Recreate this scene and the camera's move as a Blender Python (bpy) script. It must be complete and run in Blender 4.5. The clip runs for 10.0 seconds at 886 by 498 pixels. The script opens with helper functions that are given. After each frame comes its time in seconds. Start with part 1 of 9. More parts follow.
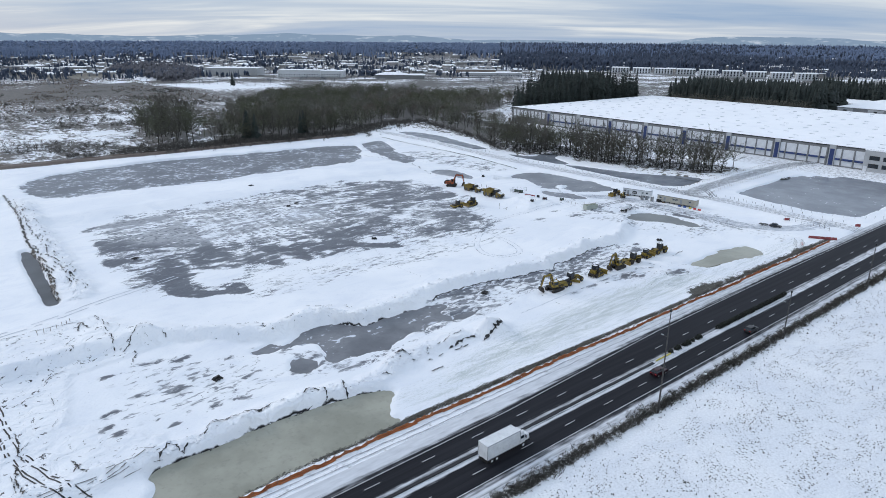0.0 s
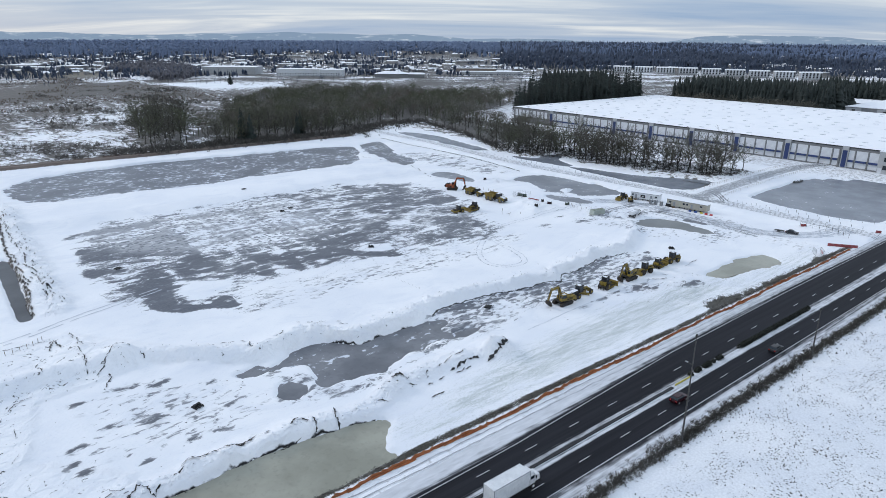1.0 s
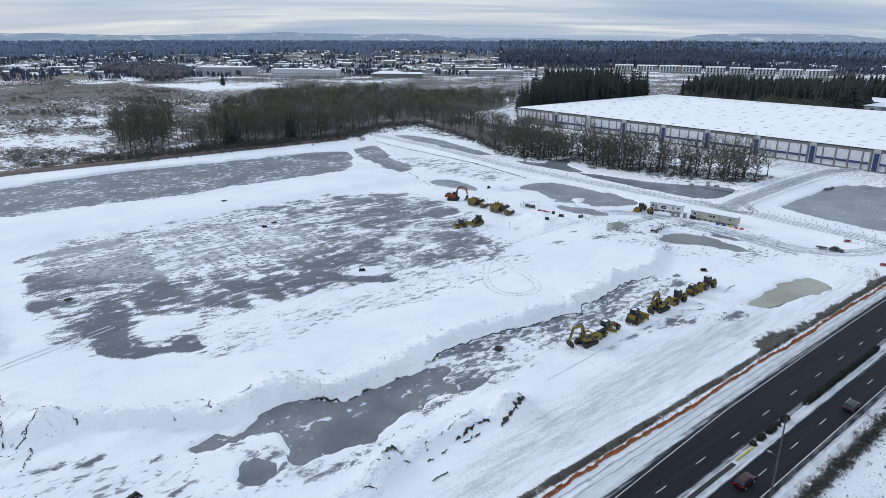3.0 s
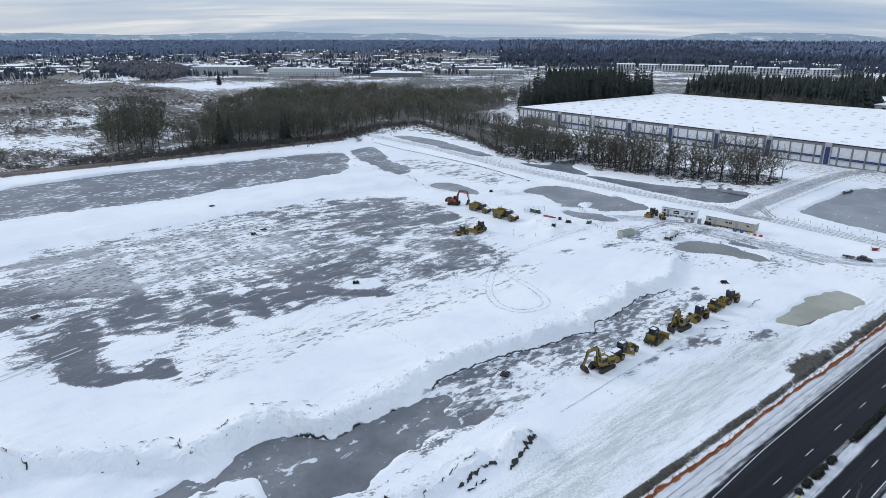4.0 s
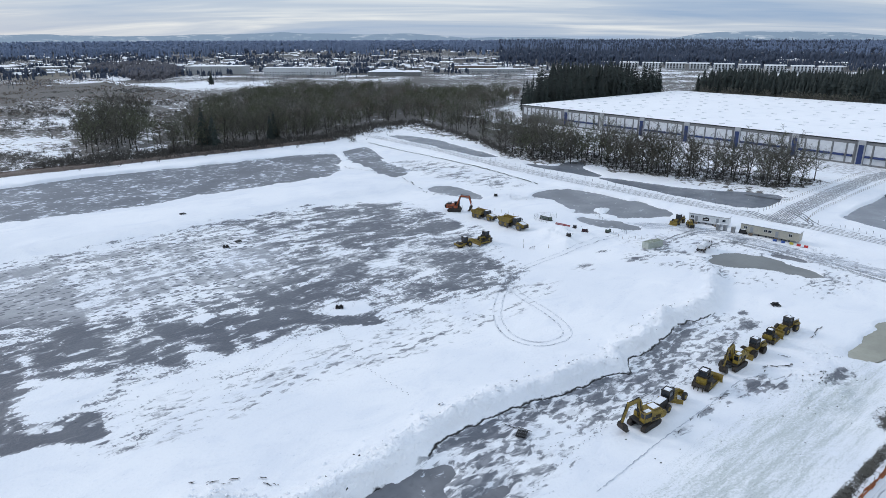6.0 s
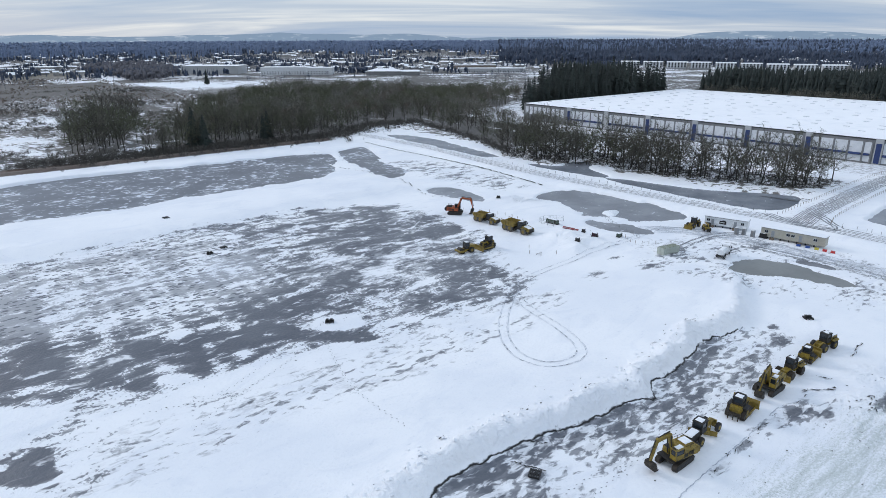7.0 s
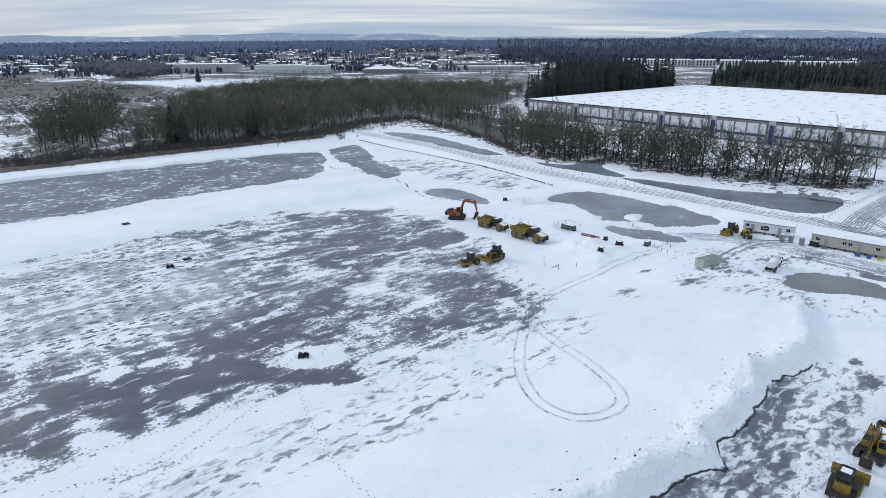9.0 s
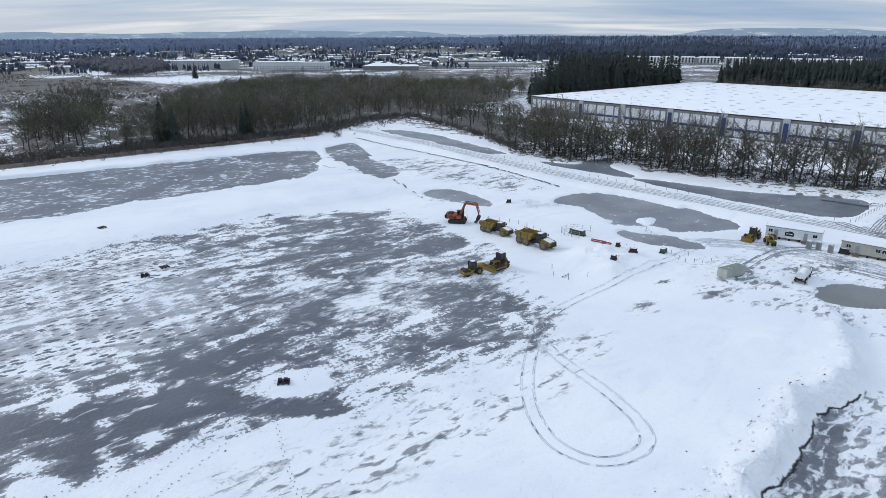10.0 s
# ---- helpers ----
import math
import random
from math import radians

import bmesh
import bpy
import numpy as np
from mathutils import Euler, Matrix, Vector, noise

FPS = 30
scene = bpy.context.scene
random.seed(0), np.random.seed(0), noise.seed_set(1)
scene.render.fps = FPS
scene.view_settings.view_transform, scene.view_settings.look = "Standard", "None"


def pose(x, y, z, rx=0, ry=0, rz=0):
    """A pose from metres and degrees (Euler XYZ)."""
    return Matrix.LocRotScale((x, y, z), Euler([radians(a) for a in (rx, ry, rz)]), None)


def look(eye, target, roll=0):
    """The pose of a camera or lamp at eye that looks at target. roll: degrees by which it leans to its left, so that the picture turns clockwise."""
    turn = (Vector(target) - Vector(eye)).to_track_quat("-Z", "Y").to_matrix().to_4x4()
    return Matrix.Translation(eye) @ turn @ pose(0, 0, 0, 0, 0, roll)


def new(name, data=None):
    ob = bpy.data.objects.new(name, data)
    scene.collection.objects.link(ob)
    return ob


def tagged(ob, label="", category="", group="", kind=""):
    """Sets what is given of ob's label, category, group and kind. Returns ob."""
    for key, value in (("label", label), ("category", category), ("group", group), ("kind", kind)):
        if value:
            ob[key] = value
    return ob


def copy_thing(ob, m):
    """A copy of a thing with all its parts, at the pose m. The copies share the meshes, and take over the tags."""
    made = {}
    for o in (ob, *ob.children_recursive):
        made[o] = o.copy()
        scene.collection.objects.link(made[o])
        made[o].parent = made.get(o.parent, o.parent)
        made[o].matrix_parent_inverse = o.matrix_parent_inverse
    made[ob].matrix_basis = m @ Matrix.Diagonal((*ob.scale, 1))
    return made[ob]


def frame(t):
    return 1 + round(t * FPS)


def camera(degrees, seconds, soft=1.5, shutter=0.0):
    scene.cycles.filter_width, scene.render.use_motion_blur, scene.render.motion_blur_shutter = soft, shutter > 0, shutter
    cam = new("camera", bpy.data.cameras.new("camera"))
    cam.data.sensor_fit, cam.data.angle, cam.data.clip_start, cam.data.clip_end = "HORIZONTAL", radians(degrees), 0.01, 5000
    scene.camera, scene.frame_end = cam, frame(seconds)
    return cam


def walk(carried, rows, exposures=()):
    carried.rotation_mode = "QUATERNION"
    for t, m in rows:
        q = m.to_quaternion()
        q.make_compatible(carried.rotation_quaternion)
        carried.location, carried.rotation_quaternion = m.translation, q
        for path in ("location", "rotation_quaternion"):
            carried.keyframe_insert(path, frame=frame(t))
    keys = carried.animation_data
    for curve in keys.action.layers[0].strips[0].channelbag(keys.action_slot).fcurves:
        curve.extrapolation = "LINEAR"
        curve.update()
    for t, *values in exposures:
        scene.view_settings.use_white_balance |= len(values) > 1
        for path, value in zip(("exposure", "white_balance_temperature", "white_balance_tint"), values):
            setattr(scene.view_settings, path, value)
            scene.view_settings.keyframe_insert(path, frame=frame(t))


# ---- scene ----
cam = camera(70.0, 10.0, soft=0.8)
PATH = [
    (0, (2.423, -5.037, 73.099), (2.379, -3.14, 72.469), 0.4),
    (0.5, (2.178, 1.021, 72.856), (2.134, 2.918, 72.224), 0.4),
    (1, (1.921, 7.503, 72.573), (1.877, 9.399, 71.94), 0.4),
    (1.5, (1.554, 14.422, 72.204), (1.511, 16.318, 71.569), 0.4),
    (2, (1.239, 21.664, 71.887), (1.197, 23.56, 71.252), 0.3),
    (2.5, (0.958, 28.972, 71.419), (0.916, 30.868, 70.785), 0.2),
    (4, (0.198, 51.434, 69.388), (0.157, 53.329, 68.753), 0.1),
    (4.5, (0.08, 58.814, 68.18), (0.038, 60.71, 67.544), 0.0),
    (5, (-0.111, 66.153, 66.674), (-0.153, 68.05, 66.041), -0.1),
    (5.5, (-0.149, 73.366, 65.349), (-0.191, 75.263, 64.716), -0.1),
    (7, (-0.796, 94.43, 61.261), (-0.835, 96.328, 60.63), -0.2),
    (7.5, (-1.076, 100.993, 59.783), (-1.115, 102.89, 59.151), -0.2),
    (8, (-1.351, 107.945, 58.205), (-1.388, 109.843, 57.574), -0.3),
    (8.5, (-1.526, 114.861, 56.675), (-1.562, 116.759, 56.044), -0.3),
    (9, (-1.705, 121.814, 55.216), (-1.741, 123.712, 54.587), -0.3),
    (9.5, (-1.83, 128.513, 54.168), (-1.864, 130.41, 53.536), -0.2),
    (10, (-1.616, 135.233, 53.232), (-1.654, 137.129, 52.597), -0.2),
]
walk(cam, [(t, look(eye, target, roll)) for t, eye, target, roll in PATH])

# ---- light ----
world = bpy.data.worlds.new("overcast_sky")
scene.world = world
world.use_nodes = True
SUN_ELEVATION, SUN_AZIMUTH = 24.0, -62.0      # degrees; azimuth from +y towards +x


def sky_nodes():
    t = world.node_tree
    t.nodes.clear()
    n, l = t.nodes.new, t.links.new
    out, bg = n("ShaderNodeOutputWorld"), n("ShaderNodeBackground")
    sky = n("ShaderNodeTexSky")
    sky.sky_type, sky.sun_disc = "NISHITA", False
    sky.sun_elevation, sky.sun_rotation = radians(SUN_ELEVATION), radians(SUN_AZIMUTH)
    sky.altitude = 60
    dim = n("ShaderNodeVectorMath")
    dim.operation = "SCALE"
    dim.inputs["Scale"].default_value = 0.10
    l(sky.outputs["Color"], dim.inputs[0])
    co, sep = n("ShaderNodeTexCoord"), n("ShaderNodeSeparateXYZ")
    l(co.outputs["Generated"], sep.inputs[0])
    # cloud layer: project the direction on a flat ceiling, so that the streaks flatten towards the horizon
    lift = n("ShaderNodeMath"); lift.operation = "MAXIMUM"; lift.inputs[1].default_value = 0.0
    l(sep.outputs["Z"], lift.inputs[0])
    plus = n("ShaderNodeMath"); plus.operation = "ADD"; plus.inputs[1].default_value = 0.10
    l(lift.outputs[0], plus.inputs[0])
    dx, dy = n("ShaderNodeMath"), n("ShaderNodeMath")
    for m, axis in ((dx, "X"), (dy, "Y")):
        m.operation = "DIVIDE"
        l(sep.outputs[axis], m.inputs[0])
        l(plus.outputs[0], m.inputs[1])
    flat = n("ShaderNodeCombineXYZ")
    l(dx.outputs[0], flat.inputs[0]); l(dy.outputs[0], flat.inputs[1])
    mp = n("ShaderNodeMapping")
    mp.inputs["Scale"].default_value = (0.25, 0.8, 1.0)
    mp.inputs["Rotation"].default_value = (0, 0, 0.15)
    l(flat.outputs[0], mp.inputs[0])
    nz = n("ShaderNodeTexNoise")
    nz.inputs["Scale"].default_value, nz.inputs["Detail"].default_value, nz.inputs["Roughness"].default_value = 1.0, 6.0, 0.55
    nz.inputs["Distortion"].default_value = 0.6
    l(mp.outputs[0], nz.inputs["Vector"])
    ramp = n("ShaderNodeValToRGB")
    e = ramp.color_ramp.elements
    e[0].position, e[0].color = 0.30, (0.385, 0.54, 0.787, 1)
    e[1].position, e[1].color = 0.68, (0.985, 1.03, 1.065, 1)
    mid = ramp.color_ramp.elements.new(0.5)
    mid.color = (0.59, 0.70, 0.865, 1)
    l(nz.outputs["Fac"], ramp.inputs["Fac"])
    # the cloud deck is brighter overhead than at the horizon
    up = n("ShaderNodeMapRange")
    up.inputs["From Min"].default_value, up.inputs["From Max"].default_value = 0.0, 0.7
    up.inputs["To Min"].default_value, up.inputs["To Max"].default_value = 0.95, 1.36
    l(sep.outputs["Z"], up.inputs["Value"])
    lit = n("ShaderNodeVectorMath"); lit.operation = "SCALE"
    l(ramp.outputs["Color"], lit.inputs[0]); l(up.outputs[0], lit.inputs["Scale"])
    mix = n("ShaderNodeMix"); mix.data_type = "RGBA"
    mix.inputs["Factor"].default_value = 0.88
    l(dim.outputs[0], mix.inputs["A"]); l(lit.outputs[0], mix.inputs["B"])
    l(mix.outputs["Result"], bg.inputs["Color"])
    bg.inputs["Strength"].default_value = 0.88
    l(bg.outputs[0], out.inputs[0])


sky_nodes()
sun = new("sun", bpy.data.lights.new("sun", "SUN"))
sun.data.energy, sun.data.angle, sun.data.color = 1.08, radians(14), (1.0, 0.935, 0.895)
_a, _e = radians(SUN_AZIMUTH), radians(SUN_ELEVATION)
sun.matrix_world = look((0, 0, 300), (-300 * math.sin(_a) * math.cos(_e), -300 * math.cos(_a) * math.cos(_e), 300 - 300 * math.sin(_e)))


# ---- materials ----
def mat_base(name):
    m = bpy.data.materials.new(name)
    m.use_nodes = True
    t = m.node_tree
    return m, t, t.nodes["Principled BSDF"]


def noise_node(t, scale, detail=4.0, vector=None, stretch=None, rough=0.55, distort=0.0):
    n = t.nodes.new("ShaderNodeTexNoise")
    n.inputs["Scale"].default_value, n.inputs["Detail"].default_value = scale, detail
    n.inputs["Roughness"].default_value, n.inputs["Distortion"].default_value = rough, distort
    if vector is not None:
        if stretch is not None:
            mp = t.nodes.new("ShaderNodeMapping")
            mp.inputs["Scale"].default_value = stretch
            t.links.new(vector, mp.inputs[0])
            vector = mp.outputs[0]
        t.links.new(vector, n.inputs["Vector"])
    return n


def mixed(t, fac, a, b):
    m = t.nodes.new("ShaderNodeMix")
    m.data_type = "RGBA"
    for sock, v in ((m.inputs["Factor"], fac), (m.inputs["A"], a), (m.inputs["B"], b)):
        if isinstance(v, bpy.types.NodeSocket):
            t.links.new(v, sock)
        elif isinstance(v, (int, float)):
            sock.default_value = v
        else:
            sock.default_value = (*v, 1)
    return m.outputs["Result"]


def calc(t, op, a, b=0.0, clamp=False):
    m = t.nodes.new("ShaderNodeMath")
    m.operation, m.use_clamp = op, clamp
    for sock, v in zip(m.inputs, (a, b)):
        if isinstance(v, bpy.types.NodeSocket):
            t.links.new(v, sock)
        else:
            sock.default_value = v
    return m.outputs[0]


def edge(t, value, lo, hi):
    m = t.nodes.new("ShaderNodeMapRange")
    m.interpolation_type = "SMOOTHSTEP"
    m.inputs["From Min"].default_value, m.inputs["From Max"].default_value = lo, hi
    t.links.new(value, m.inputs["Value"])
    return m.outputs[0]


def bumped(t, bsdf, height, strength, distance):
    b = t.nodes.new("ShaderNodeBump")
    b.inputs["Strength"].default_value, b.inputs["Distance"].default_value = strength, distance
    t.links.new(height, b.inputs["Height"])
    t.links.new(b.outputs[0], bsdf.inputs["Normal"])


def plain(name, dark, light, rough=0.6, metal=0.0, scale=1.5, fine=12.0, dirt=None, dirt_amount=0.5, bump=0.0, vary=0.0):
    """Two-scale varied surface between two colours, with optional dirt, in object space."""
    m, t, p = mat_base(name)
    co = t.nodes.new("ShaderNodeTexCoord").outputs["Object"]
    a, b = noise_node(t, scale, 4, co), noise_node(t, fine, 3, co)
    f = calc(t, "ADD", calc(t, "MULTIPLY", a.outputs["Fac"], 0.65), calc(t, "MULTIPLY", b.outputs["Fac"], 0.35))
    col = mixed(t, edge(t, f, 0.3, 0.7), dark, light)
    if dirt is not None:
        d = noise_node(t, scale * 2.3, 5, co, rough=0.7)
        col = mixed(t, calc(t, "MULTIPLY", edge(t, d.outputs["Fac"], 0.5, 0.72), dirt_amount), col, dirt)
    if vary:
        info = t.nodes.new("ShaderNodeObjectInfo")
        hsv = t.nodes.new("ShaderNodeHueSaturation")
        t.links.new(calc(t, "ADD", calc(t, "MULTIPLY", info.outputs["Random"], vary), 1.0 - vary / 2), hsv.inputs["Value"])
        t.links.new(col, hsv.inputs["Color"])
        col = hsv.outputs[0]
    t.links.new(col, p.inputs["Base Color"])
    p.inputs["Roughness"].default_value, p.inputs["Metallic"].default_value = rough, metal
    if bump:
        bumped(t, p, f, 0.6, bump)
    return m


SNOW_A, SNOW_B = (0.862, 0.88, 0.905), (0.785, 0.815, 0.86)
SNOW = plain("snow", SNOW_B, SNOW_A, 0.75, 0, 0.35, 3.0, bump=0.05)
YELLOW = plain("yellow_machine_paint", (0.130, 0.090, 0.012), (0.290, 0.205, 0.024), 0.5, 0, 2.2, 9, (0.026, 0.021, 0.015), 1.0)
MUSTARD = plain("worn_dump_body_paint", (0.15, 0.105, 0.016), (0.24, 0.17, 0.026), 0.6, 0, 0.8, 5, (0.08, 0.065, 0.045), 0.8)
ORANGE_PAINT = plain("orange_machine_paint", (0.26, 0.055, 0.016), (0.38, 0.085, 0.02), 0.5, 0, 0.9, 6, (0.10, 0.06, 0.04), 0.7)
BLACK_STEEL = plain("dark_steel", (0.012, 0.012, 0.013), (0.035, 0.034, 0.033), 0.6, 0.3, 2, 14, (0.09, 0.075, 0.06), 0.5)
RUBBER = plain("tyre_rubber", (0.014, 0.014, 0.015), (0.035, 0.034, 0.033), 0.85, 0, 3, 18, (0.10, 0.09, 0.08), 0.6)
MUDDY_RUBBER = plain("muddy_tyre_rubber", (0.05, 0.05, 0.05), (0.12, 0.115, 0.105), 0.9, 0, 2, 10, (0.2, 0.19, 0.18), 0.5)
TRACK_STEEL = plain("track_steel", (0.02, 0.018, 0.016), (0.06, 0.05, 0.04), 0.7, 0.4, 2, 12, (0.10, 0.08, 0.06), 0.6)
GLASS_DARK = plain("tinted_cab_glass", (0.012, 0.016, 0.022), (0.03, 0.04, 0.05), 0.08, 0, 1, 4)
GALVANISED = plain("weathered_pole_metal", (0.05, 0.048, 0.046), (0.10, 0.098, 0.095), 0.6, 0.4, 1, 9)
WHITE_PAINT = plain("white_paint", (0.60, 0.62, 0.64), (0.74, 0.76, 0.77), 0.45, 0, 0.7, 6, (0.38, 0.37, 0.35), 0.35)
TAN_SIDING = plain("tan_siding", (0.36, 0.345, 0.29), (0.44, 0.42, 0.355), 0.65, 0, 0.5, 8, (0.25, 0.24, 0.2), 0.35)
GREEN_STEEL = plain("grey_green_container_steel", (0.36, 0.40, 0.36), (0.46, 0.50, 0.45), 0.6, 0, 0.7, 7, (0.22, 0.2, 0.16), 0.4)
RED_PLASTIC = plain("red_plastic", (0.42, 0.02, 0.02), (0.58, 0.04, 0.035), 0.5, 0, 1, 8, (0.3, 0.2, 0.2), 0.4)
DARK_RED = plain("dark_red_car_paint", (0.022, 0.004, 0.008), (0.042, 0.007, 0.012), 0.25, 0.1, 1, 8, (0.08, 0.05, 0.05), 0.4)
GREY_CAR = plain("dark_grey_car_paint", (0.014, 0.015, 0.018), (0.03, 0.031, 0.035), 0.3, 0.1, 1, 8, (0.12, 0.12, 0.12), 0.4)
BLUE_PLASTIC = plain("blue_plastic", (0.02, 0.06, 0.22), (0.03, 0.09, 0.3), 0.5, 0, 1, 8)
GREY_PLASTIC = plain("grey_plastic", (0.22, 0.24, 0.26), (0.32, 0.34, 0.36), 0.5, 0, 1, 8)
TANK_GREEN = plain("dark_green_tank_paint", (0.03, 0.05, 0.04), (0.07, 0.10, 0.075), 0.55, 0, 1, 8, (0.12, 0.11, 0.09), 0.4)
LAMP_RED = plain("red_lamp_lens", (0.5, 0.01, 0.01), (0.6, 0.02, 0.015), 0.3)
LAMP_CLEAR = plain("clear_lamp_lens", (0.5, 0.5, 0.5), (0.65, 0.65, 0.62), 0.15)
ORANGE_NET = plain("orange_safety_mesh", (0.22, 0.068, 0.024), (0.40, 0.135, 0.046), 0.8, 0, 0.4, 5, (0.16, 0.09, 0.06), 0.7)
WOOD = plain("weathered_wood", (0.13, 0.10, 0.075), (0.25, 0.2, 0.15), 0.85, 0, 3, 20)
LINER = plain("black_torn_liner", (0.005, 0.005, 0.006), (0.020, 0.020, 0.021), 0.6, 0, 0.8, 7, (0.045, 0.043, 0.042), 0.35)
BARK = plain("bark", (0.024, 0.022, 0.019), (0.060, 0.055, 0.046), 0.9, 0, 0.6, 6, (0.07, 0.075, 0.04), 0.5, vary=0.5)
TWIG_BROWN = plain("bare_twigs", (0.072, 0.069, 0.057), (0.145, 0.138, 0.114), 0.9, 0, 0.15, 1.5, (0.07, 0.075, 0.04), 0.5, vary=0.5)
TWIG_RED = plain("reddish_bare_twigs", (0.088, 0.068, 0.056), (0.165, 0.128, 0.105), 0.9, 0, 0.12, 1.5, (0.06, 0.05, 0.04), 0.4)
TWIG_GREY = plain("grey_bare_twigs", (0.11, 0.106, 0.098), (0.20, 0.192, 0.176), 0.9, 0, 0.12, 1.5, (0.07, 0.072, 0.055), 0.5)
TWIG_MOSS = plain("mossy_twigs", (0.068, 0.076, 0.046), (0.132, 0.140, 0.090), 0.9, 0, 0.15, 1.5, (0.055, 0.06, 0.03), 0.5, vary=0.5)
NEEDLES = plain("conifer_needles", (0.011, 0.018, 0.016), (0.029, 0.040, 0.035), 0.85, 0, 0.2, 2.0, vary=0.5)
SHRUB = plain("dry_shrub_twigs", (0.045, 0.043, 0.039), (0.115, 0.108, 0.098), 0.9, 0, 0.4, 3, (0.05, 0.053, 0.035), 0.6)
HEDGE = plain("dark_evergreen_hedge", (0.008, 0.010, 0.008), (0.026, 0.03, 0.022), 0.85, 0, 0.8, 6)
# next three: distance haze mixed into the tree colours, paler and bluer
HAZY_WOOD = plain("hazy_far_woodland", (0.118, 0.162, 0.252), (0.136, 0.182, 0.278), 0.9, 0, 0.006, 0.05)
HAZE_BLUE_WOOD = plain("distant_woodland", (0.032, 0.045, 0.074), (0.056, 0.076, 0.118), 0.9, 0, 0.01, 0.08)
HAZY_THICKET = plain("hazy_leafless_thicket", (0.085, 0.087, 0.103), (0.125, 0.122, 0.138), 0.9, 0, 0.02, 0.2)


# ---- mesh tools ----
SITE = pose(0, 0, 0, 0, 0, 39.95)     # the road's own axes: s along it, n to its left


def site(s, n, z=0.0, turn=0.0):
    return SITE @ pose(s, n, z, 0, 0, turn)


class Build:
    """Collects corners and faces of one mesh."""

    def __init__(self):
        self.v, self.f = [], []

    def add(self, verts, faces):
        k = len(self.v)
        self.v += [tuple(p) for p in verts]
        self.f += [tuple(i + k for i in f) for f in faces]
        return self

    def box(self, c, size, turn=(0, 0, 0), top=(1, 1), shift=(0, 0)):
        """A box round c; top: how far its upper face narrows; shift: how far the upper face moves."""
        m = pose(*c, *turn)
        x, y, z = (v / 2 for v in size)
        low = [(-x, -y, -z), (x, -y, -z), (x, y, -z), (-x, y, -z)]
        high = [(px * top[0] + shift[0], py * top[1] + shift[1], z) for px, py, _ in low]
        return self.add([m @ Vector(p) for p in low + high],
                        [(3, 2, 1, 0), (4, 5, 6, 7), (0, 1, 5, 4), (1, 2, 6, 5), (2, 3, 7, 6), (3, 0, 4, 7)])

    def tube(self, a, b, ra, rb=None, sides=8, caps=True):
        rb = ra if rb is None else rb
        a, b = Vector(a), Vector(b)
        w = (b - a).normalized()
        u = w.orthogonal().normalized()
        q = w.cross(u)
        ring = [(math.cos(i * math.tau / sides), math.sin(i * math.tau / sides)) for i in range(sides)]
        verts = [a + ra * (u * c + q * s) for c, s in ring] + [b + rb * (u * c + q * s) for c, s in ring]
        faces = [(i, (i + 1) % sides, sides + (i + 1) % sides, sides + i) for i in range(sides)]
        if caps:
            faces += [tuple(reversed(range(sides))), tuple(range(sides, 2 * sides))]
        return self.add(verts, faces)

    def prism(self, outline, y0, y1, inset=0.0):
        """An outline in x and z, drawn out in y."""
        k = len(outline)
        cx, cz = sum(p[0] for p in outline) / k, sum(p[1] for p in outline) / k
        far = [(cx + (x - cx) * (1 - inset), cz + (z - cz) * (1 - inset)) for x, z in outline]
        verts = [(x, y0, z) for x, z in outline] + [(x, y1, z) for x, z in far]
        faces = [(i, (i + 1) % k, k + (i + 1) % k, k + i) for i in range(k)]
        return self.add(verts, faces + [tuple(reversed(range(k))), tuple(range(k, 2 * k))])

    def mesh(self, name):
        me = bpy.data.meshes.new(name)
        me.from_pydata(self.v, [], self.f)
        me.validate()
        b = bmesh.new()
        b.from_mesh(me)
        bmesh.ops.recalc_face_normals(b, faces=b.faces)
        b.to_mesh(me)
        b.free()
        return me


def part(name, build, material, parent=None, label="", smooth=False):
    me = build if isinstance(build, bpy.types.Mesh) else build.mesh(name)
    if not me.materials:
        me.materials.append(material)
    if smooth:
        me.polygons.foreach_set("use_smooth", [True] * len(me.polygons))
    ob = new(name, me)
    if parent is not None:
        ob.parent = parent
    if label:
        ob["label"] = label
    return ob


def thing(name, label, category, group="", kind=""):
    return tagged(new(name), label, category, group, kind)


# ---- plan tools ----
def lattice(x, y, seed):
    """Smooth value noise between 0 and 1 on a lattice of 1."""
    xi, yi = np.floor(x), np.floor(y)
    fx, fy = x - xi, y - yi
    fx, fy = fx * fx * (3 - 2 * fx), fy * fy * (3 - 2 * fy)

    def h(a, b):
        k = np.sin(a * 127.1 + b * 311.7 + seed * 74.7) * 43758.5453
        return k - np.floor(k)

    return (h(xi, yi) * (1 - fx) + h(xi + 1, yi) * fx) * (1 - fy) + (h(xi, yi + 1) * (1 - fx) + h(xi + 1, yi + 1) * fx) * fy


def rough(x, y, size, seed, octaves=3):
    total, amp, norm = 0.0, 1.0, 0.0
    for k in range(octaves):
        total = total + amp * lattice(x / size * 2 ** k, y / size * 2 ** k, seed + k)
        norm += amp
        amp *= 0.5
    return total / norm - 0.5


def step(v, lo, hi):
    q = np.clip((v - lo) / (hi - lo), 0, 1)
    return q * q * (3 - 2 * q)


def rounded(outline, rounds=2):
    """Corner cutting of a closed outline."""
    p = [Vector((x, y)) for x, y in outline]
    for _ in range(rounds):
        p = [q for i in range(len(p)) for q in (p[i].lerp(p[(i + 1) % len(p)], 0.25), p[i].lerp(p[(i + 1) % len(p)], 0.75))]
    return [(q.x, q.y) for q in p]


